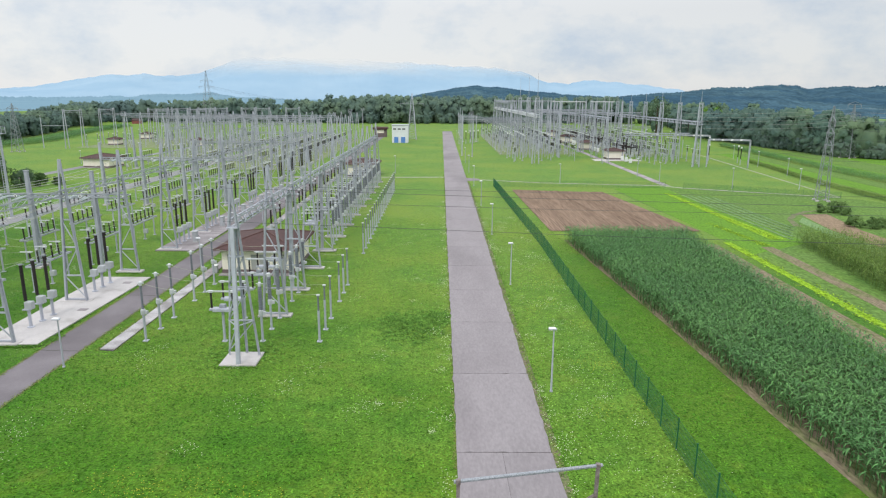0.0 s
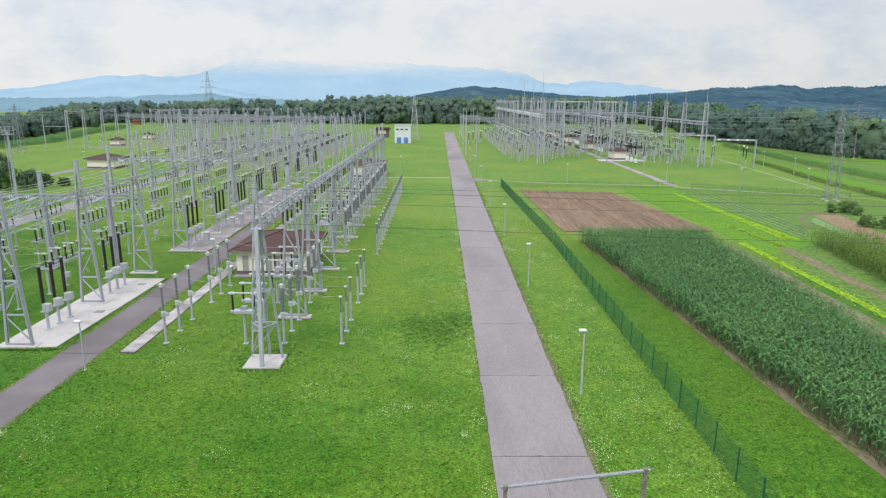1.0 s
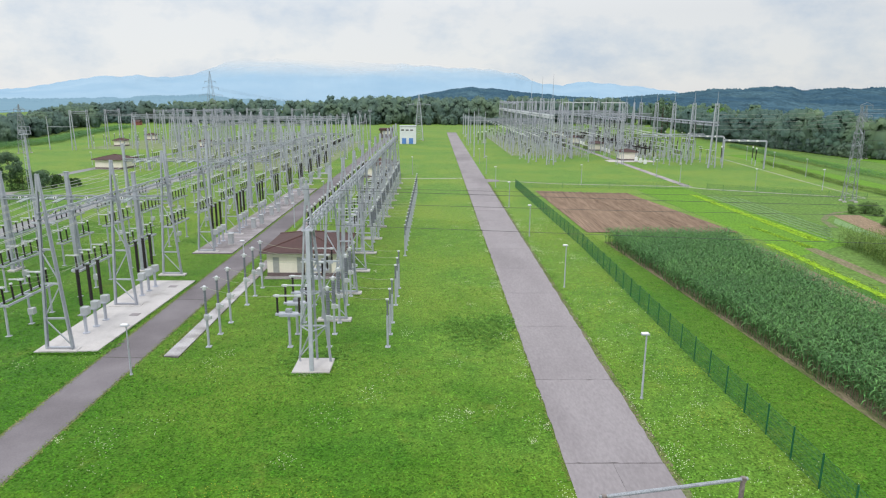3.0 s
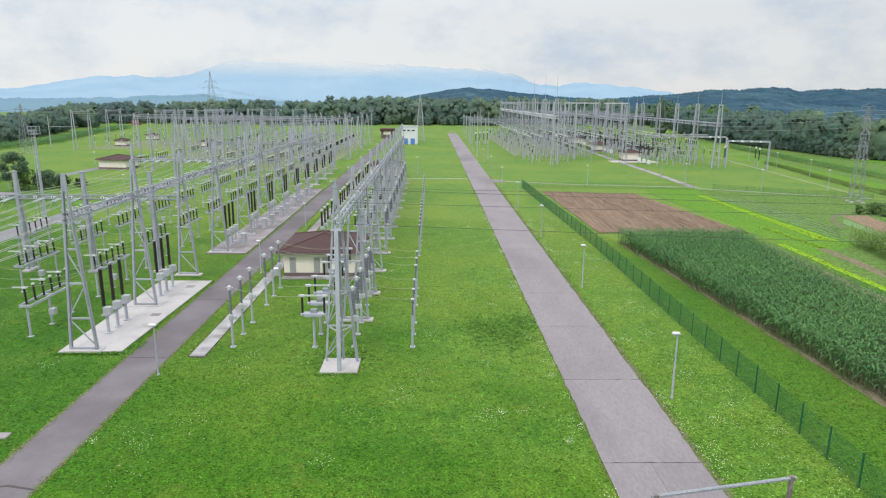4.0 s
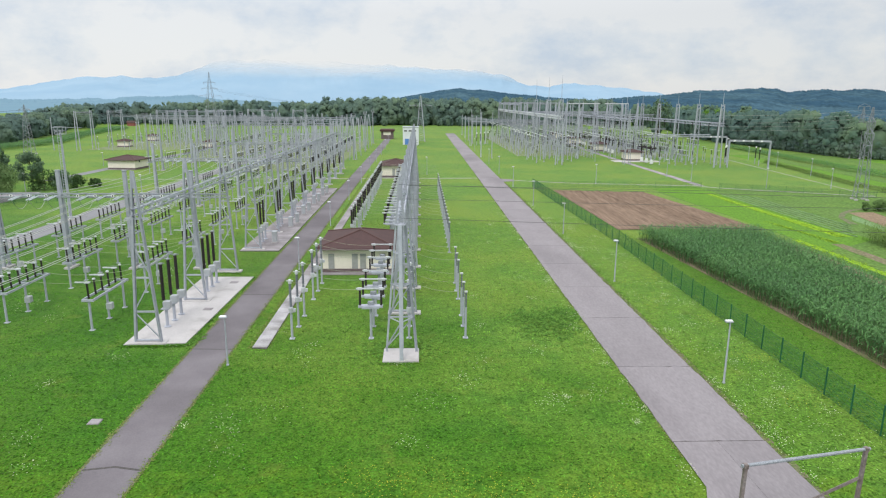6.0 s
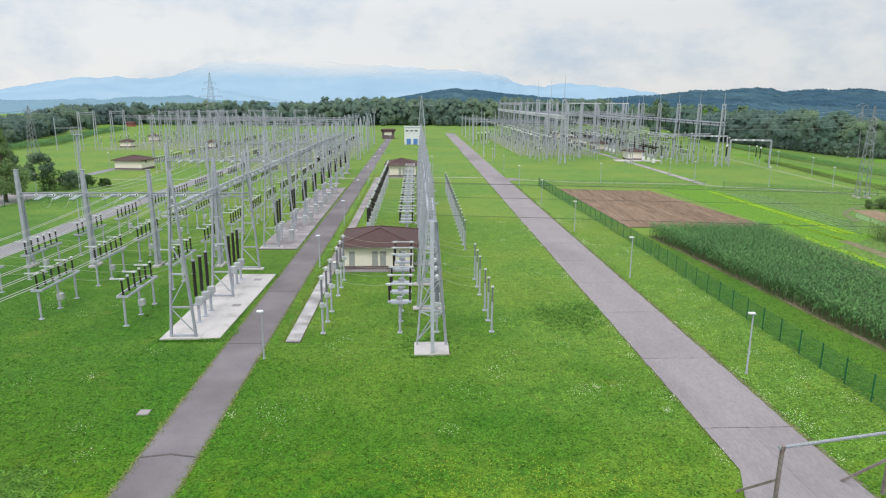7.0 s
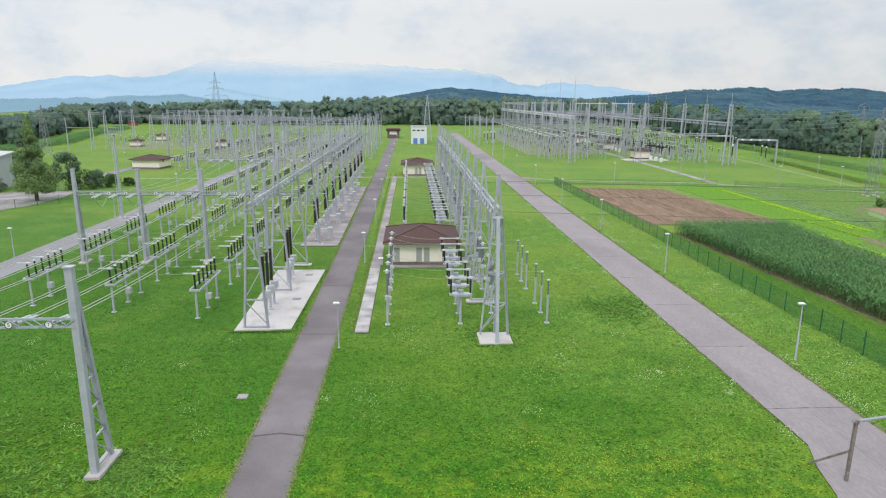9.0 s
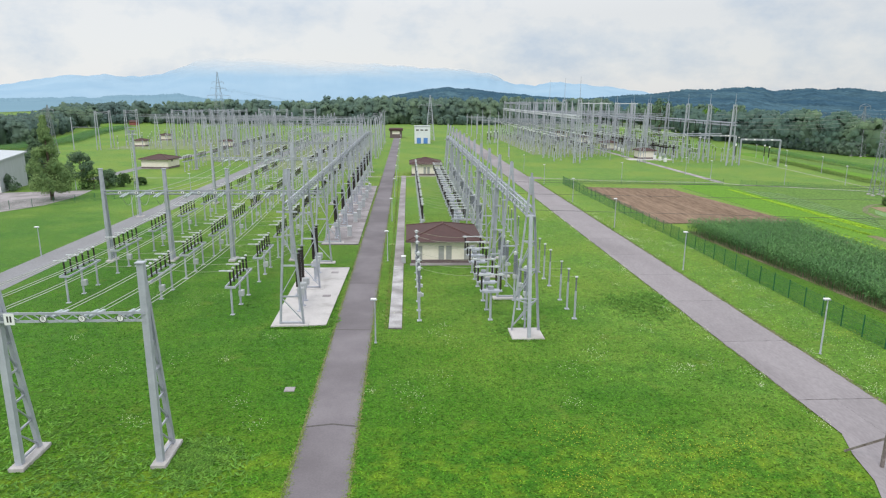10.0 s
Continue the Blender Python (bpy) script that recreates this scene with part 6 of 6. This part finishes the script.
single("maize_field", maize(FIELD_4, 0.7, 0.55, 1.5, 24), CORN, "dark green hedge-like band of crop below the wood", "maize", kind="stuff")
FIELD_5 = [(76.8, 130), (75.4, 118), (73.6, 106), (72.6, 97), (73, 88), (74, 70), (75.2, 70), (74.1, 88), (73.7, 97), (74.8, 106), (76.6, 118), (78, 130)]
single("maize_field", maize(FIELD_5, 0.5, 0.4, 0.9, 25), CORN_DRY, "low green band of crop beside the yard edge", "maize", kind="stuff")
sheet("maize_soil", FIELD_1, 0.013, BARE, "bare earth under the maize", "field")


def scatter(count, seed, where, make):
    r = random.Random(seed)
    m = Mesh()
    for _ in range(count):
        p = where(r)
        if p:
            make(m, r, *plan(*p))
    return m


ROADS = ((ROAD_L - 0.05, ROAD_R + 0.05), (LANE_L - 0.02, LANE_R + 0.02), (-59.2, -55.2))


MOUTH = [(7.5, 3), (6.3, 14), (6.1, 20), (1.2, 20), (0.6, 16.5), (0.1, 14.7), (-0.9, 13.1), (-3.1, 11.1), (-8, 9.6), (-20, 9.1), (-23, 9.8), (-23, 3)]


def blade_tuft(m, r, x, y, s=1.0, n=3):
    for _ in range(n):
        a = r.random() * 6.283
        h, w = s * r.uniform(0.03, 0.06), s * r.uniform(0.02, 0.045)
        ca, sa = math.cos(a), math.sin(a)
        ox, oy = r.gauss(0, 0.06) * s, r.gauss(0, 0.06) * s
        m.add([(x + ox - ca * w, y + oy - sa * w, 0), (x + ox + ca * w, y + oy + sa * w, 0), (x + ox - sa * h * 3.2, y + oy + ca * h * 3.2, h)], [(0, 1, 2)],
              normal=(r.gauss(0, 0.3), r.gauss(0, 0.3), 1))


def turf(count, seed, x0, x1, y0, y1):
    """Leafy tufts over the open lawn, thickest near the lanes: one leaning leaf each."""
    g_ = np.random.default_rng(seed)
    x, y = g_.uniform(x0, x1, count), y0 + (y1 - y0) * g_.random(count) ** 1.7
    keep = x < 17.9 - 0.068 * (y - 22)
    for a, b in ROADS:
        keep &= ~((x > a) & (x < b))
    for a, b, c, d in ((-30.7, -26.0, 32.0, 46.4), (-30.4, -25.9, 54.8, 98), (-20.6, -13.2, 47, 55), (-21.95, -20.6, 31.4, 112), (XA - 1.15, XA + 1.15, 29.4, 31.3)):
        keep &= ~((x > a) & (x < b) & (y > c) & (y < d))
    odd = np.zeros(count, bool)
    for (ax, ay), (bx, by) in zip(MOUTH, MOUTH[1:] + MOUTH[:1]):
        odd ^= ((ay > y) != (by > y)) & (x < (bx - ax) * (y - ay) / (by - ay + 1e-9) + ax)
    keep &= ~odd
    x, y = 1.03 * x[keep], 1.226 * y[keep] + 2.5
    n = len(x)
    a, h = g_.random(n) * 6.283, g_.uniform(0.018, 0.05, n)
    w, ca, sa = g_.uniform(0.018, 0.048, n), np.cos(a), np.sin(a)
    lean = h * g_.uniform(1.6, 4.0, n)
    v = np.stack([np.stack([x - ca * w, y - sa * w, 0 * h], 1), np.stack([x + ca * w, y + sa * w, 0 * h], 1),
                  np.stack([x + ca * w * 0.6 - sa * lean, y + sa * w * 0.6 + ca * lean, h], 1), np.stack([x - ca * w * 0.6 - sa * lean, y - sa * w * 0.6 + ca * lean, h], 1)], 1)
    m = Mesh()
    m.v = v.reshape(-1, 3).tolist()
    m.f = np.arange(4 * n).reshape(-1, 4).tolist()
    up = np.stack([g_.normal(0, 0.3, n), g_.normal(0, 0.3, n), np.ones(n)], 1)
    m.n, m.soft = np.repeat(up / np.linalg.norm(up, axis=1)[:, None], 4, 0).tolist(), True
    return m


single("grass_tufts", turf(230000, 31, -54, 17.9, 9, 72), TUFT, "uneven leafy tufts in the mown grass", "grass", kind="stuff")


def edges(r):
    k = r.randrange(6)
    y = 9 + 107 * r.random() ** 1.6
    x = (ROAD_L, ROAD_R + 0.2, LANE_L, LANE_R, -22.0, -20.85)[k]
    if (k > 3 and y < 31.5) or (k < 2 and y < 20):
        return None
    return x + r.gauss(0, 0.075), y


def rims(r):
    """Grass over the rims of the pads and footings."""
    k = r.random()
    if k < 0.35:
        return r.uniform(-30.5, -26.4), 32.1 + r.gauss(-0.06, 0.06)
    if k < 0.7:
        y = r.uniform(32.2, 46.4)
        return -26.4 + 0.3 * (y - 32.2) / 14.2 + r.gauss(0.05, 0.09), y
    x, y = r.choice([(XA, ROW_A[0])] * 3 + [(XA, y) for y in ROW_A[1:5]] + [(XB, y) for y in ROW_B[2:3]])
    a = r.uniform(-1.3, 1.3)
    return (x + a, y - (0.93 if y < 31 else 0.4) + r.gauss(-0.03, 0.07))


single("rim_grass", scatter(1100, 37, rims, lambda m, r, x, y: blade_tuft(m, r, x, y, 1.3)), TUFT, "tall grass growing over the rims of pads and footings", "grass", kind="stuff")
single("edge_grass", scatter(12000, 32, edges, lambda m, r, x, y: blade_tuft(m, r, x, y, 1.0)), EDGE_GRASS, "ragged dry grass growing over the paving edges", "grass", kind="stuff")
single("verge_weeds", scatter(1300, 36, lambda r: (ROAD_R + 0.25 + abs(r.gauss(0, 0.25)), 8 + 95 * r.random() ** 1.4), lambda m, r, x, y: blade_tuft(m, r, x, y, 1.1)), TUFT,
       "weeds along the road edge", "weeds", kind="stuff")


def weed_spots(r):
    cx, cy, s = r.choice(((-0.6, 36.4, 1.1), (0.6, 37.4, 0.9), (-1.6, 34.6, 1.3), (-2.4, 36.6, 0.8), (-34.5, 17.0, 1.6), (-30.3, 17.6, 0.9), (-29.9, 16.4, 1.1), (-37, 15.5, 2.0), (-26.5, 33.0, 0.5), (-12.0, 31.2, 1.2), (-40, 20, 2)))
    x, y = cx + r.gauss(0, s), cy + r.gauss(0, s * 0.8)
    return None if any(a < x < b for a, b in ROADS) else (x, y)


single("weed_patch", scatter(2800, 33, weed_spots, lambda m, r, x, y: blade_tuft(m, r, x, y, 1.8, 4)), WEED, "dark leafy weed patches in the grass", "weeds", kind="stuff")


def flower(m, r, x, y, s=0.022):
    z = r.uniform(0.12, 0.3)
    n = 6
    m.add([(x + s * math.cos(6.283 * i / n), y + s * math.sin(6.283 * i / n), z) for i in range(n)] + [(x, y, z + 0.02)], [(i, (i + 1) % n, n) for i in range(n)])


rc = random.Random(40)
SPOTS = [(rc.uniform(-45, 12.3), rc.uniform(19, 70), rc.uniform(0.12, 0.7)) for _ in range(110)]
SPOTS += [(rc.uniform(ROAD_R + 0.4, 12), rc.uniform(14, 80), rc.uniform(0.2, 1.0)) for _ in range(60)]


SPOTS += [(rc.choice((ROAD_L - 0.25, ROAD_R + 0.35)) + rc.gauss(0, 0.1), rc.uniform(18, 85), rc.uniform(0.2, 0.5)) for _ in range(80)]


def flower_spot(r):
    cx, cy, s = r.choice(SPOTS)
    x, y = cx + r.gauss(0, s), cy + r.gauss(0, s)
    return None if any(a < x < b for a, b in ROADS) or x > 18 or (-31.1 < x < -26 and y > 32) else (x, y)


single("white_flowers", scatter(6500, 34, flower_spot, flower), PETAL, "small white flowers in the grass", "flowers", kind="stuff")
YSPOTS = [(rc.uniform(-14, -2), rc.uniform(13, 19), rc.uniform(0.4, 1.0)) for _ in range(26)] + [(rc.uniform(7.5, 12), rc.uniform(20, 50), 0.6) for _ in range(14)]


def yellow_spot(r):
    cx, cy, s = r.choice(YSPOTS)
    return cx + r.gauss(0, s), cy + r.gauss(0, s)


def crop_row(seed, count, near, far, half, size, m_, name, label, category):
    """Low plants in one strip between two points of the plan, ragged at its sides."""
    def spot(r):
        v = r.random() ** 1.3
        return near[0] + (far[0] - near[0]) * v + r.gauss(0, half), near[1] + (far[1] - near[1]) * v
    return single(name, scatter(count, seed, spot, lambda m, r, x, y: blade_tuft(m, r, x, y, size)), m_, label, category, kind="stuff")


crop_row(61, 1000, (33.5, 22), (34.4, 60), 0.40, 1.7, CROP_BRIGHT, "crop_row", "low yellow green crop in a ragged strip", "crop")
crop_row(62, 1000, (41.3, 61.5), (40.2, 91.8), 0.5, 1.7, CROP_BRIGHT, "crop_row", "low yellow green crop in a ragged strip", "crop")
crop_row(63, 400, (38.2, 58.5), (37.2, 70), 0.30, 1.6, CROP_BRIGHT, "crop_row", "thin yellow green crop in a short strip", "crop")
for i in range(5):
    crop_row(64 + i, 260, (43.0 + 0.95 * i, 61.5 + 1.5 * i), (42.2 + 1.05 * i, 90 - 0.6 * i), 0.12, 1.7, VEG, "vegetable_row", "low row of pale blue green vegetables", "vegetables")
single("yellow_flowers", scatter(1600, 35, yellow_spot, lambda m, r, x, y: flower(m, r, x, y, 0.024)), YELLOW, "yellow flowers in the rough grass", "flowers", kind="stuff")


# ---------------------------------------------------------------- trees and woods
def crown_points(r, kind, h):
    """Clump centres and sizes of a crown."""
    out = []
    if kind == "larch":
        for i in range(110):
            u = r.random()
            z = h * (0.15 + 0.83 * u)
            rad = h * 0.225 * min(1.0, (1.06 - u) * 1.35) * (1 - u) ** 0.35 * (0.75 + 0.45 * r.random())
            a = r.random() * 6.283
            q = rad * math.sqrt(r.uniform(0.2, 1.0))
            out.append((q * math.cos(a), q * math.sin(a), z - 0.10 * q, 0.062 * h * (1.1 - u) + 0.30))
    elif kind == "conifer":
        for i in range(120):
            u = r.random() ** 0.85
            z = h * (0.08 + 0.90 * u)
            rad = h * 0.33 * (1 - u) ** 0.85 + 0.12
            a = r.random() * 6.283
            q = rad * math.sqrt(r.uniform(0.2, 1.0))
            out.append((q * math.cos(a), q * math.sin(a), z - 0.15 * q, 0.10 * h * (1.05 - u) + 0.22))
    elif kind == "bush":
        for i in range(26):
            a, u = r.random() * 6.283, r.random()
            q = math.sqrt(1 - u * u * 0.8) * r.uniform(0.2, 1.0)
            out.append((0.62 * h * q * math.cos(a), 0.62 * h * q * math.sin(a), h * (0.12 + 0.74 * u), 0.20 * h * r.uniform(0.7, 1.2)))
    else:
        for i in range(34):
            a, u = r.random() * 6.283, r.uniform(-0.75, 1.0)
            q = math.sqrt(max(0.0, 1 - u * u)) * r.uniform(0.45, 1.05)
            out.append((0.36 * h * q * math.cos(a), 0.36 * h * q * math.sin(a), h * 0.60 + 0.34 * h * u, 0.11 * h * r.uniform(0.7, 1.2)))
    return out


def clump(m, r, c, s, leaves, leaf, out=Vector((0, 0, 0.35)), soft=1.0):
    for _ in range(leaves):
        a, u = r.random() * 6.283, r.uniform(-1, 1)
        q = math.sqrt(1 - u * u)
        d = Vector((q * math.cos(a), q * math.sin(a), u))
        p = Vector(c) + d * s * r.uniform(0.65, 1.05)
        t1 = d.cross(Vector((r.gauss(0, 1), r.gauss(0, 1), r.gauss(0, 1)))).normalized()
        t2 = (d.cross(t1) + d * r.uniform(-0.6, 0.6)).normalized()
        w = leaf * r.uniform(0.6, 1.3)
        m.add([p - t1 * w, p + t2 * w * 0.7, p + t1 * w, p - t2 * w * 0.7], [(0, 1, 2, 3)], normal=(d * soft + out).normalized())


def tree(at, h, kind, mat, label, group, seed, leaves=60, leaf=0.2):
    r = random.Random(seed)
    t = thing("tree", at, label, "tree", group)
    tr_ = Mesh().rod((0, 0, 0), (0.1, 0, h * 0.45), h * 0.022, h * 0.014, n=8).rod((0.1, 0, h * 0.45), (0, 0.1, h * 0.9), h * 0.014, h * 0.004, n=8)
    pts = crown_points(r, kind, h)
    for x, y, z, s in pts[::2]:
        tr_.rod((0.05, 0, z * 0.75 if kind not in ("conifer", "larch") else z * 0.97), (x * 0.8, y * 0.8, z), h * 0.006, h * 0.002, n=5)
    part("trunk", tr_, BARK, t)
    c = Mesh()
    for x, y, z, s in pts:
        clump(c, r, (x, y, z), s, leaves, leaf, Vector((x, y, 0)).normalized() * 0.5 + Vector((0, 0, 0.45)))
    part("crown", c, mat, t)
    return t


tree((-77.4, 83.4, 0), 13.9, "larch", LEAF_B, "light green larch beside the paved yard", "trees by the yard", 1, 230, 0.125)
tree((-92.4, 104.0, 0), 10.5, "conifer", LEAF_C, "dark spruce beside the workshop", "trees by the yard", 2, 70, 0.2)
tree((-79.0, 94.6, 0), 6.8, "round", LEAF_C, "dark leafy tree beside the paved yard", "trees by the yard", 3, 110, 0.15)
for i, (x, y, h) in enumerate(((-77.0, 94.6, 4.0), (-75.2, 95.6, 3.3), (-73.0, 97.4, 2.6), (-76.2, 98.6, 3.6), (-70.8, 99.0, 1.8), (-97, 89, 2.2), (-93, 89.2, 2.0), (-90.4, 92.5, 3.0))):
    tree((x, y, 0), h, "bush", LEAF_C if i % 2 else LEAF_A, "dense dark bush beside the paved yard", "bushes", 10 + i, 70, 0.13)
for i, (x, y, h) in enumerate(((58.4, 76.4, 1.5), (60.2, 76.2, 1.9), (61.8, 76.8, 1.6), (61.0, 74.8, 1.3), (57.0, 68.2, 1.7), (58.8, 67.4, 1.6), (60.6, 68.0, 1.4))):
    tree((x - 1.5, y, 0), h, "bush", BUSH, "low leafy green bush at the field edge", "field bushes", 30 + i, 60, 0.10)


gold = (1 + 5 ** 0.5) / 2
ICO_V = [Vector(p).normalized() for p in ((-1, gold, 0), (1, gold, 0), (-1, -gold, 0), (1, -gold, 0), (0, -1, gold), (0, 1, gold), (0, -1, -gold), (0, 1, -gold), (gold, 0, -1), (gold, 0, 1), (-gold, 0, -1), (-gold, 0, 1))]
ICO_F = [f for f in itertools.combinations(range(12), 3) if all((ICO_V[p] - ICO_V[q]).length < 1.1 for p, q in itertools.combinations(f, 2))]
ICO_F = [f if (ICO_V[f[1]] - ICO_V[f[0]]).cross(ICO_V[f[2]] - ICO_V[f[0]]).dot(ICO_V[f[0]]) > 0 else f[::-1] for f in ICO_F]


def wood(spots, seed, mat, label, leaves=14):
    """Far woods: trunks and leafy crowns, joined."""
    r = random.Random(seed)
    m = Mesh()
    for x, y, h in spots:
        x, y = plan(x, y)
        m.rod((x, y, 0), (x, y, h * 0.6), 0.25, 0.15, n=5)
        n = 21
        wide = r.uniform(0.30, 0.46)
        rings = [(0.50, 0.04), (0.66, 0.28), (0.70, 0.54), (0.48, 0.76), (0.08, 0.88)]
        core = [(x + wide * h * q * r.uniform(0.8, 1.15) * math.cos(k), y + wide * h * q * r.uniform(0.8, 1.15) * math.sin(k), h * (u + r.uniform(-0.03, 0.03)))
                for q, u in rings for k in (0.3, 1.35, 2.4, 3.45, 4.5, 5.5)]
        m.add(core, [(6 * i + k, 6 * i + (k + 1) % 6, 6 * i + 6 + (k + 1) % 6, 6 * i + 6 + k) for i in range(4) for k in range(6)])
        for i in range(n):
            a, u = r.random() * 6.283, r.uniform(-1.0, 1.0)
            q = math.sqrt(1 - u * u * 0.85) * r.uniform(0.70, 0.98)
            c = Vector((x + wide * h * q * math.cos(a), y + wide * h * q * math.sin(a), h * 0.52 + 0.42 * h * u))
            out = Vector((q * math.cos(a) * 0.7, q * math.sin(a) * 0.7, 0.55 + 0.6 * u))
            size = h * r.uniform(0.08, 0.16)
            for f in ICO_F:
                fan = [ICO_V[p] for p in f]
                m.add([c + v * size * (0.55 + 0.5 * ((p * 37 + i * 11) % 7) / 6) for p, v in zip(f, fan)], [(0, 1, 2)], normal=(sum(fan, Vector()) * 0.3 + out).normalized())
            clump(m, r, c, size * 1.12, leaves, h * 0.033, out, 0.35)
    return single("woodland", m, mat, label, "wood", kind="stuff")


rw = random.Random(77)


def band(p, q, n, depth, h0, h1):
    out = []
    for _ in range(n):
        u = rw.random()
        out.append((p[0] + (q[0] - p[0]) * u + rw.gauss(0, depth * 0.3), p[1] + (q[1] - p[1]) * u + abs(rw.gauss(0, depth)), rw.uniform(h0, h1)))
    return out


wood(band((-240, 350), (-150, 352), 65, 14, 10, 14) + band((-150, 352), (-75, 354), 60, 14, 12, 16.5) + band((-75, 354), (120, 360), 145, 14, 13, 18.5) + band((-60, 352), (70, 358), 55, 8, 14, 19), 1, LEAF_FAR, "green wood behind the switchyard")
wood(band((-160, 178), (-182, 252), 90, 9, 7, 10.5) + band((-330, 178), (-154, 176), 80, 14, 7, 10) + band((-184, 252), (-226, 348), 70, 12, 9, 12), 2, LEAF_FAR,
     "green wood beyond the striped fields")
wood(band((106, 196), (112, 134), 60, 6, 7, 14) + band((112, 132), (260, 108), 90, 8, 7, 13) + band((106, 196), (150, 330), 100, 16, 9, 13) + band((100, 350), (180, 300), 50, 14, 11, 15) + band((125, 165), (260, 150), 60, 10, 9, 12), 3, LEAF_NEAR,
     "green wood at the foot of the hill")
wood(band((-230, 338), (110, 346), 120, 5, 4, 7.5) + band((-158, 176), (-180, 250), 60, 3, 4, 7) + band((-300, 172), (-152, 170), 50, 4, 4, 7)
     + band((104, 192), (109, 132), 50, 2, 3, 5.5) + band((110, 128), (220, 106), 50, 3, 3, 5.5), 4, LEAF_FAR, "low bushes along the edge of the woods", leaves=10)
tree((92, 232, 0), 17.5, "round", LEAF_C, "tall dark tree standing above the wood", "tall far trees", 50, 40, 0.5)
tree((112, 222, 0), 13.5, "round", CROP_LIGHT, "yellow green tree in the wood edge", "tall far trees", 51, 40, 0.45)


# ---------------------------------------------------------------- hills and mountains
def ridge(name, dist, profile, mat, label, bumps, seed, depth=500, teeth=0.0):
    """A long hill: heights at bearings (degrees right of straight ahead), falling away to both sides."""
    r = random.Random(seed)
    m = Mesh()
    n = 900
    a0, a1 = profile[0][0], profile[-1][0]
    rows = 16
    verts = []
    for i in range(n + 1):
        a = a0 + (a1 - a0) * i / n
        h = np.interp(a, [p[0] for p in profile], [p[1] for p in profile])
        h = dist * math.tan(radians(h)) + 16.5
        for k in range(rows):
            u = k / (rows - 1)
            d = dist - depth * (1 - u)
            nz = noise.fractal(Vector((a * 0.45, u * 2.6, seed)), 0.9, 2.0, 4)
            z = h * (u ** 0.7) + bumps * nz * (0.25 + u) + (r.random() * teeth if k == rows - 1 else teeth * 0.9 * noise.noise(Vector((a * 4.2, k * 1.9, seed))))
            verts.append((d * math.sin(radians(a)), d * math.cos(radians(a)), z if k else -5))
    faces = [(i * rows + k, (i + 1) * rows + k, (i + 1) * rows + k + 1, i * rows + k + 1) for i in range(n) for k in range(rows - 1)]
    m.add(verts, faces)
    return single(name, m, mat, label, "hill", kind="structure", smooth=True)


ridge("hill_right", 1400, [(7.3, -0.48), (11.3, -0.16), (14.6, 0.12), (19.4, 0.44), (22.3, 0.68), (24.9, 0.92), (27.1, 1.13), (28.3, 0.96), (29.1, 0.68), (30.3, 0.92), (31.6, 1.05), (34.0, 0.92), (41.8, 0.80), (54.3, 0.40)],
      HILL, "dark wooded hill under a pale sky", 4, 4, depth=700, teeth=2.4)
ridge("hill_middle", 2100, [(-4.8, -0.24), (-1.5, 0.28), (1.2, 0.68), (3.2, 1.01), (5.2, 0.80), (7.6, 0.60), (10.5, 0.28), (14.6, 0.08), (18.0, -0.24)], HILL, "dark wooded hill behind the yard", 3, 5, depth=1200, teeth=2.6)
ridge("hill_left", 2600, [(-60, -0.3), (-30, -0.25), (-27, -0.14), (-24, -0.02), (-21.5, 0.08), (-19, 0.08), (-16.5, -0.1), (-13, -0.35), (-4, -0.5)], HILL_FAR, "hill behind the woods tinted blue for haze", 6, 6, depth=600, teeth=4)
ridge("mountain_far", 4700, [(-50, 0.2), (-36, 0.3), (-31.6, 0.55), (-29.5, 0.95), (-26.5, 1.55), (-24.2, 1.65), (-21.5, 1.4), (-20, 1.85), (-18.3, 2.5), (-15.6, 3.1), (-13.4, 3.2), (-8.1, 3.05), (-1.2, 2.85), (3.8, 2.6), (6.8, 2.2), (9.1, 1.35), (10.8, 1.1), (13, 1.5), (15.2, 1.4), (18.5, 0.8), (22.2, 0.4), (40, 0.1)], MOUNTAIN, "far mountains tinted pale blue for haze", 14, 8, depth=1200)
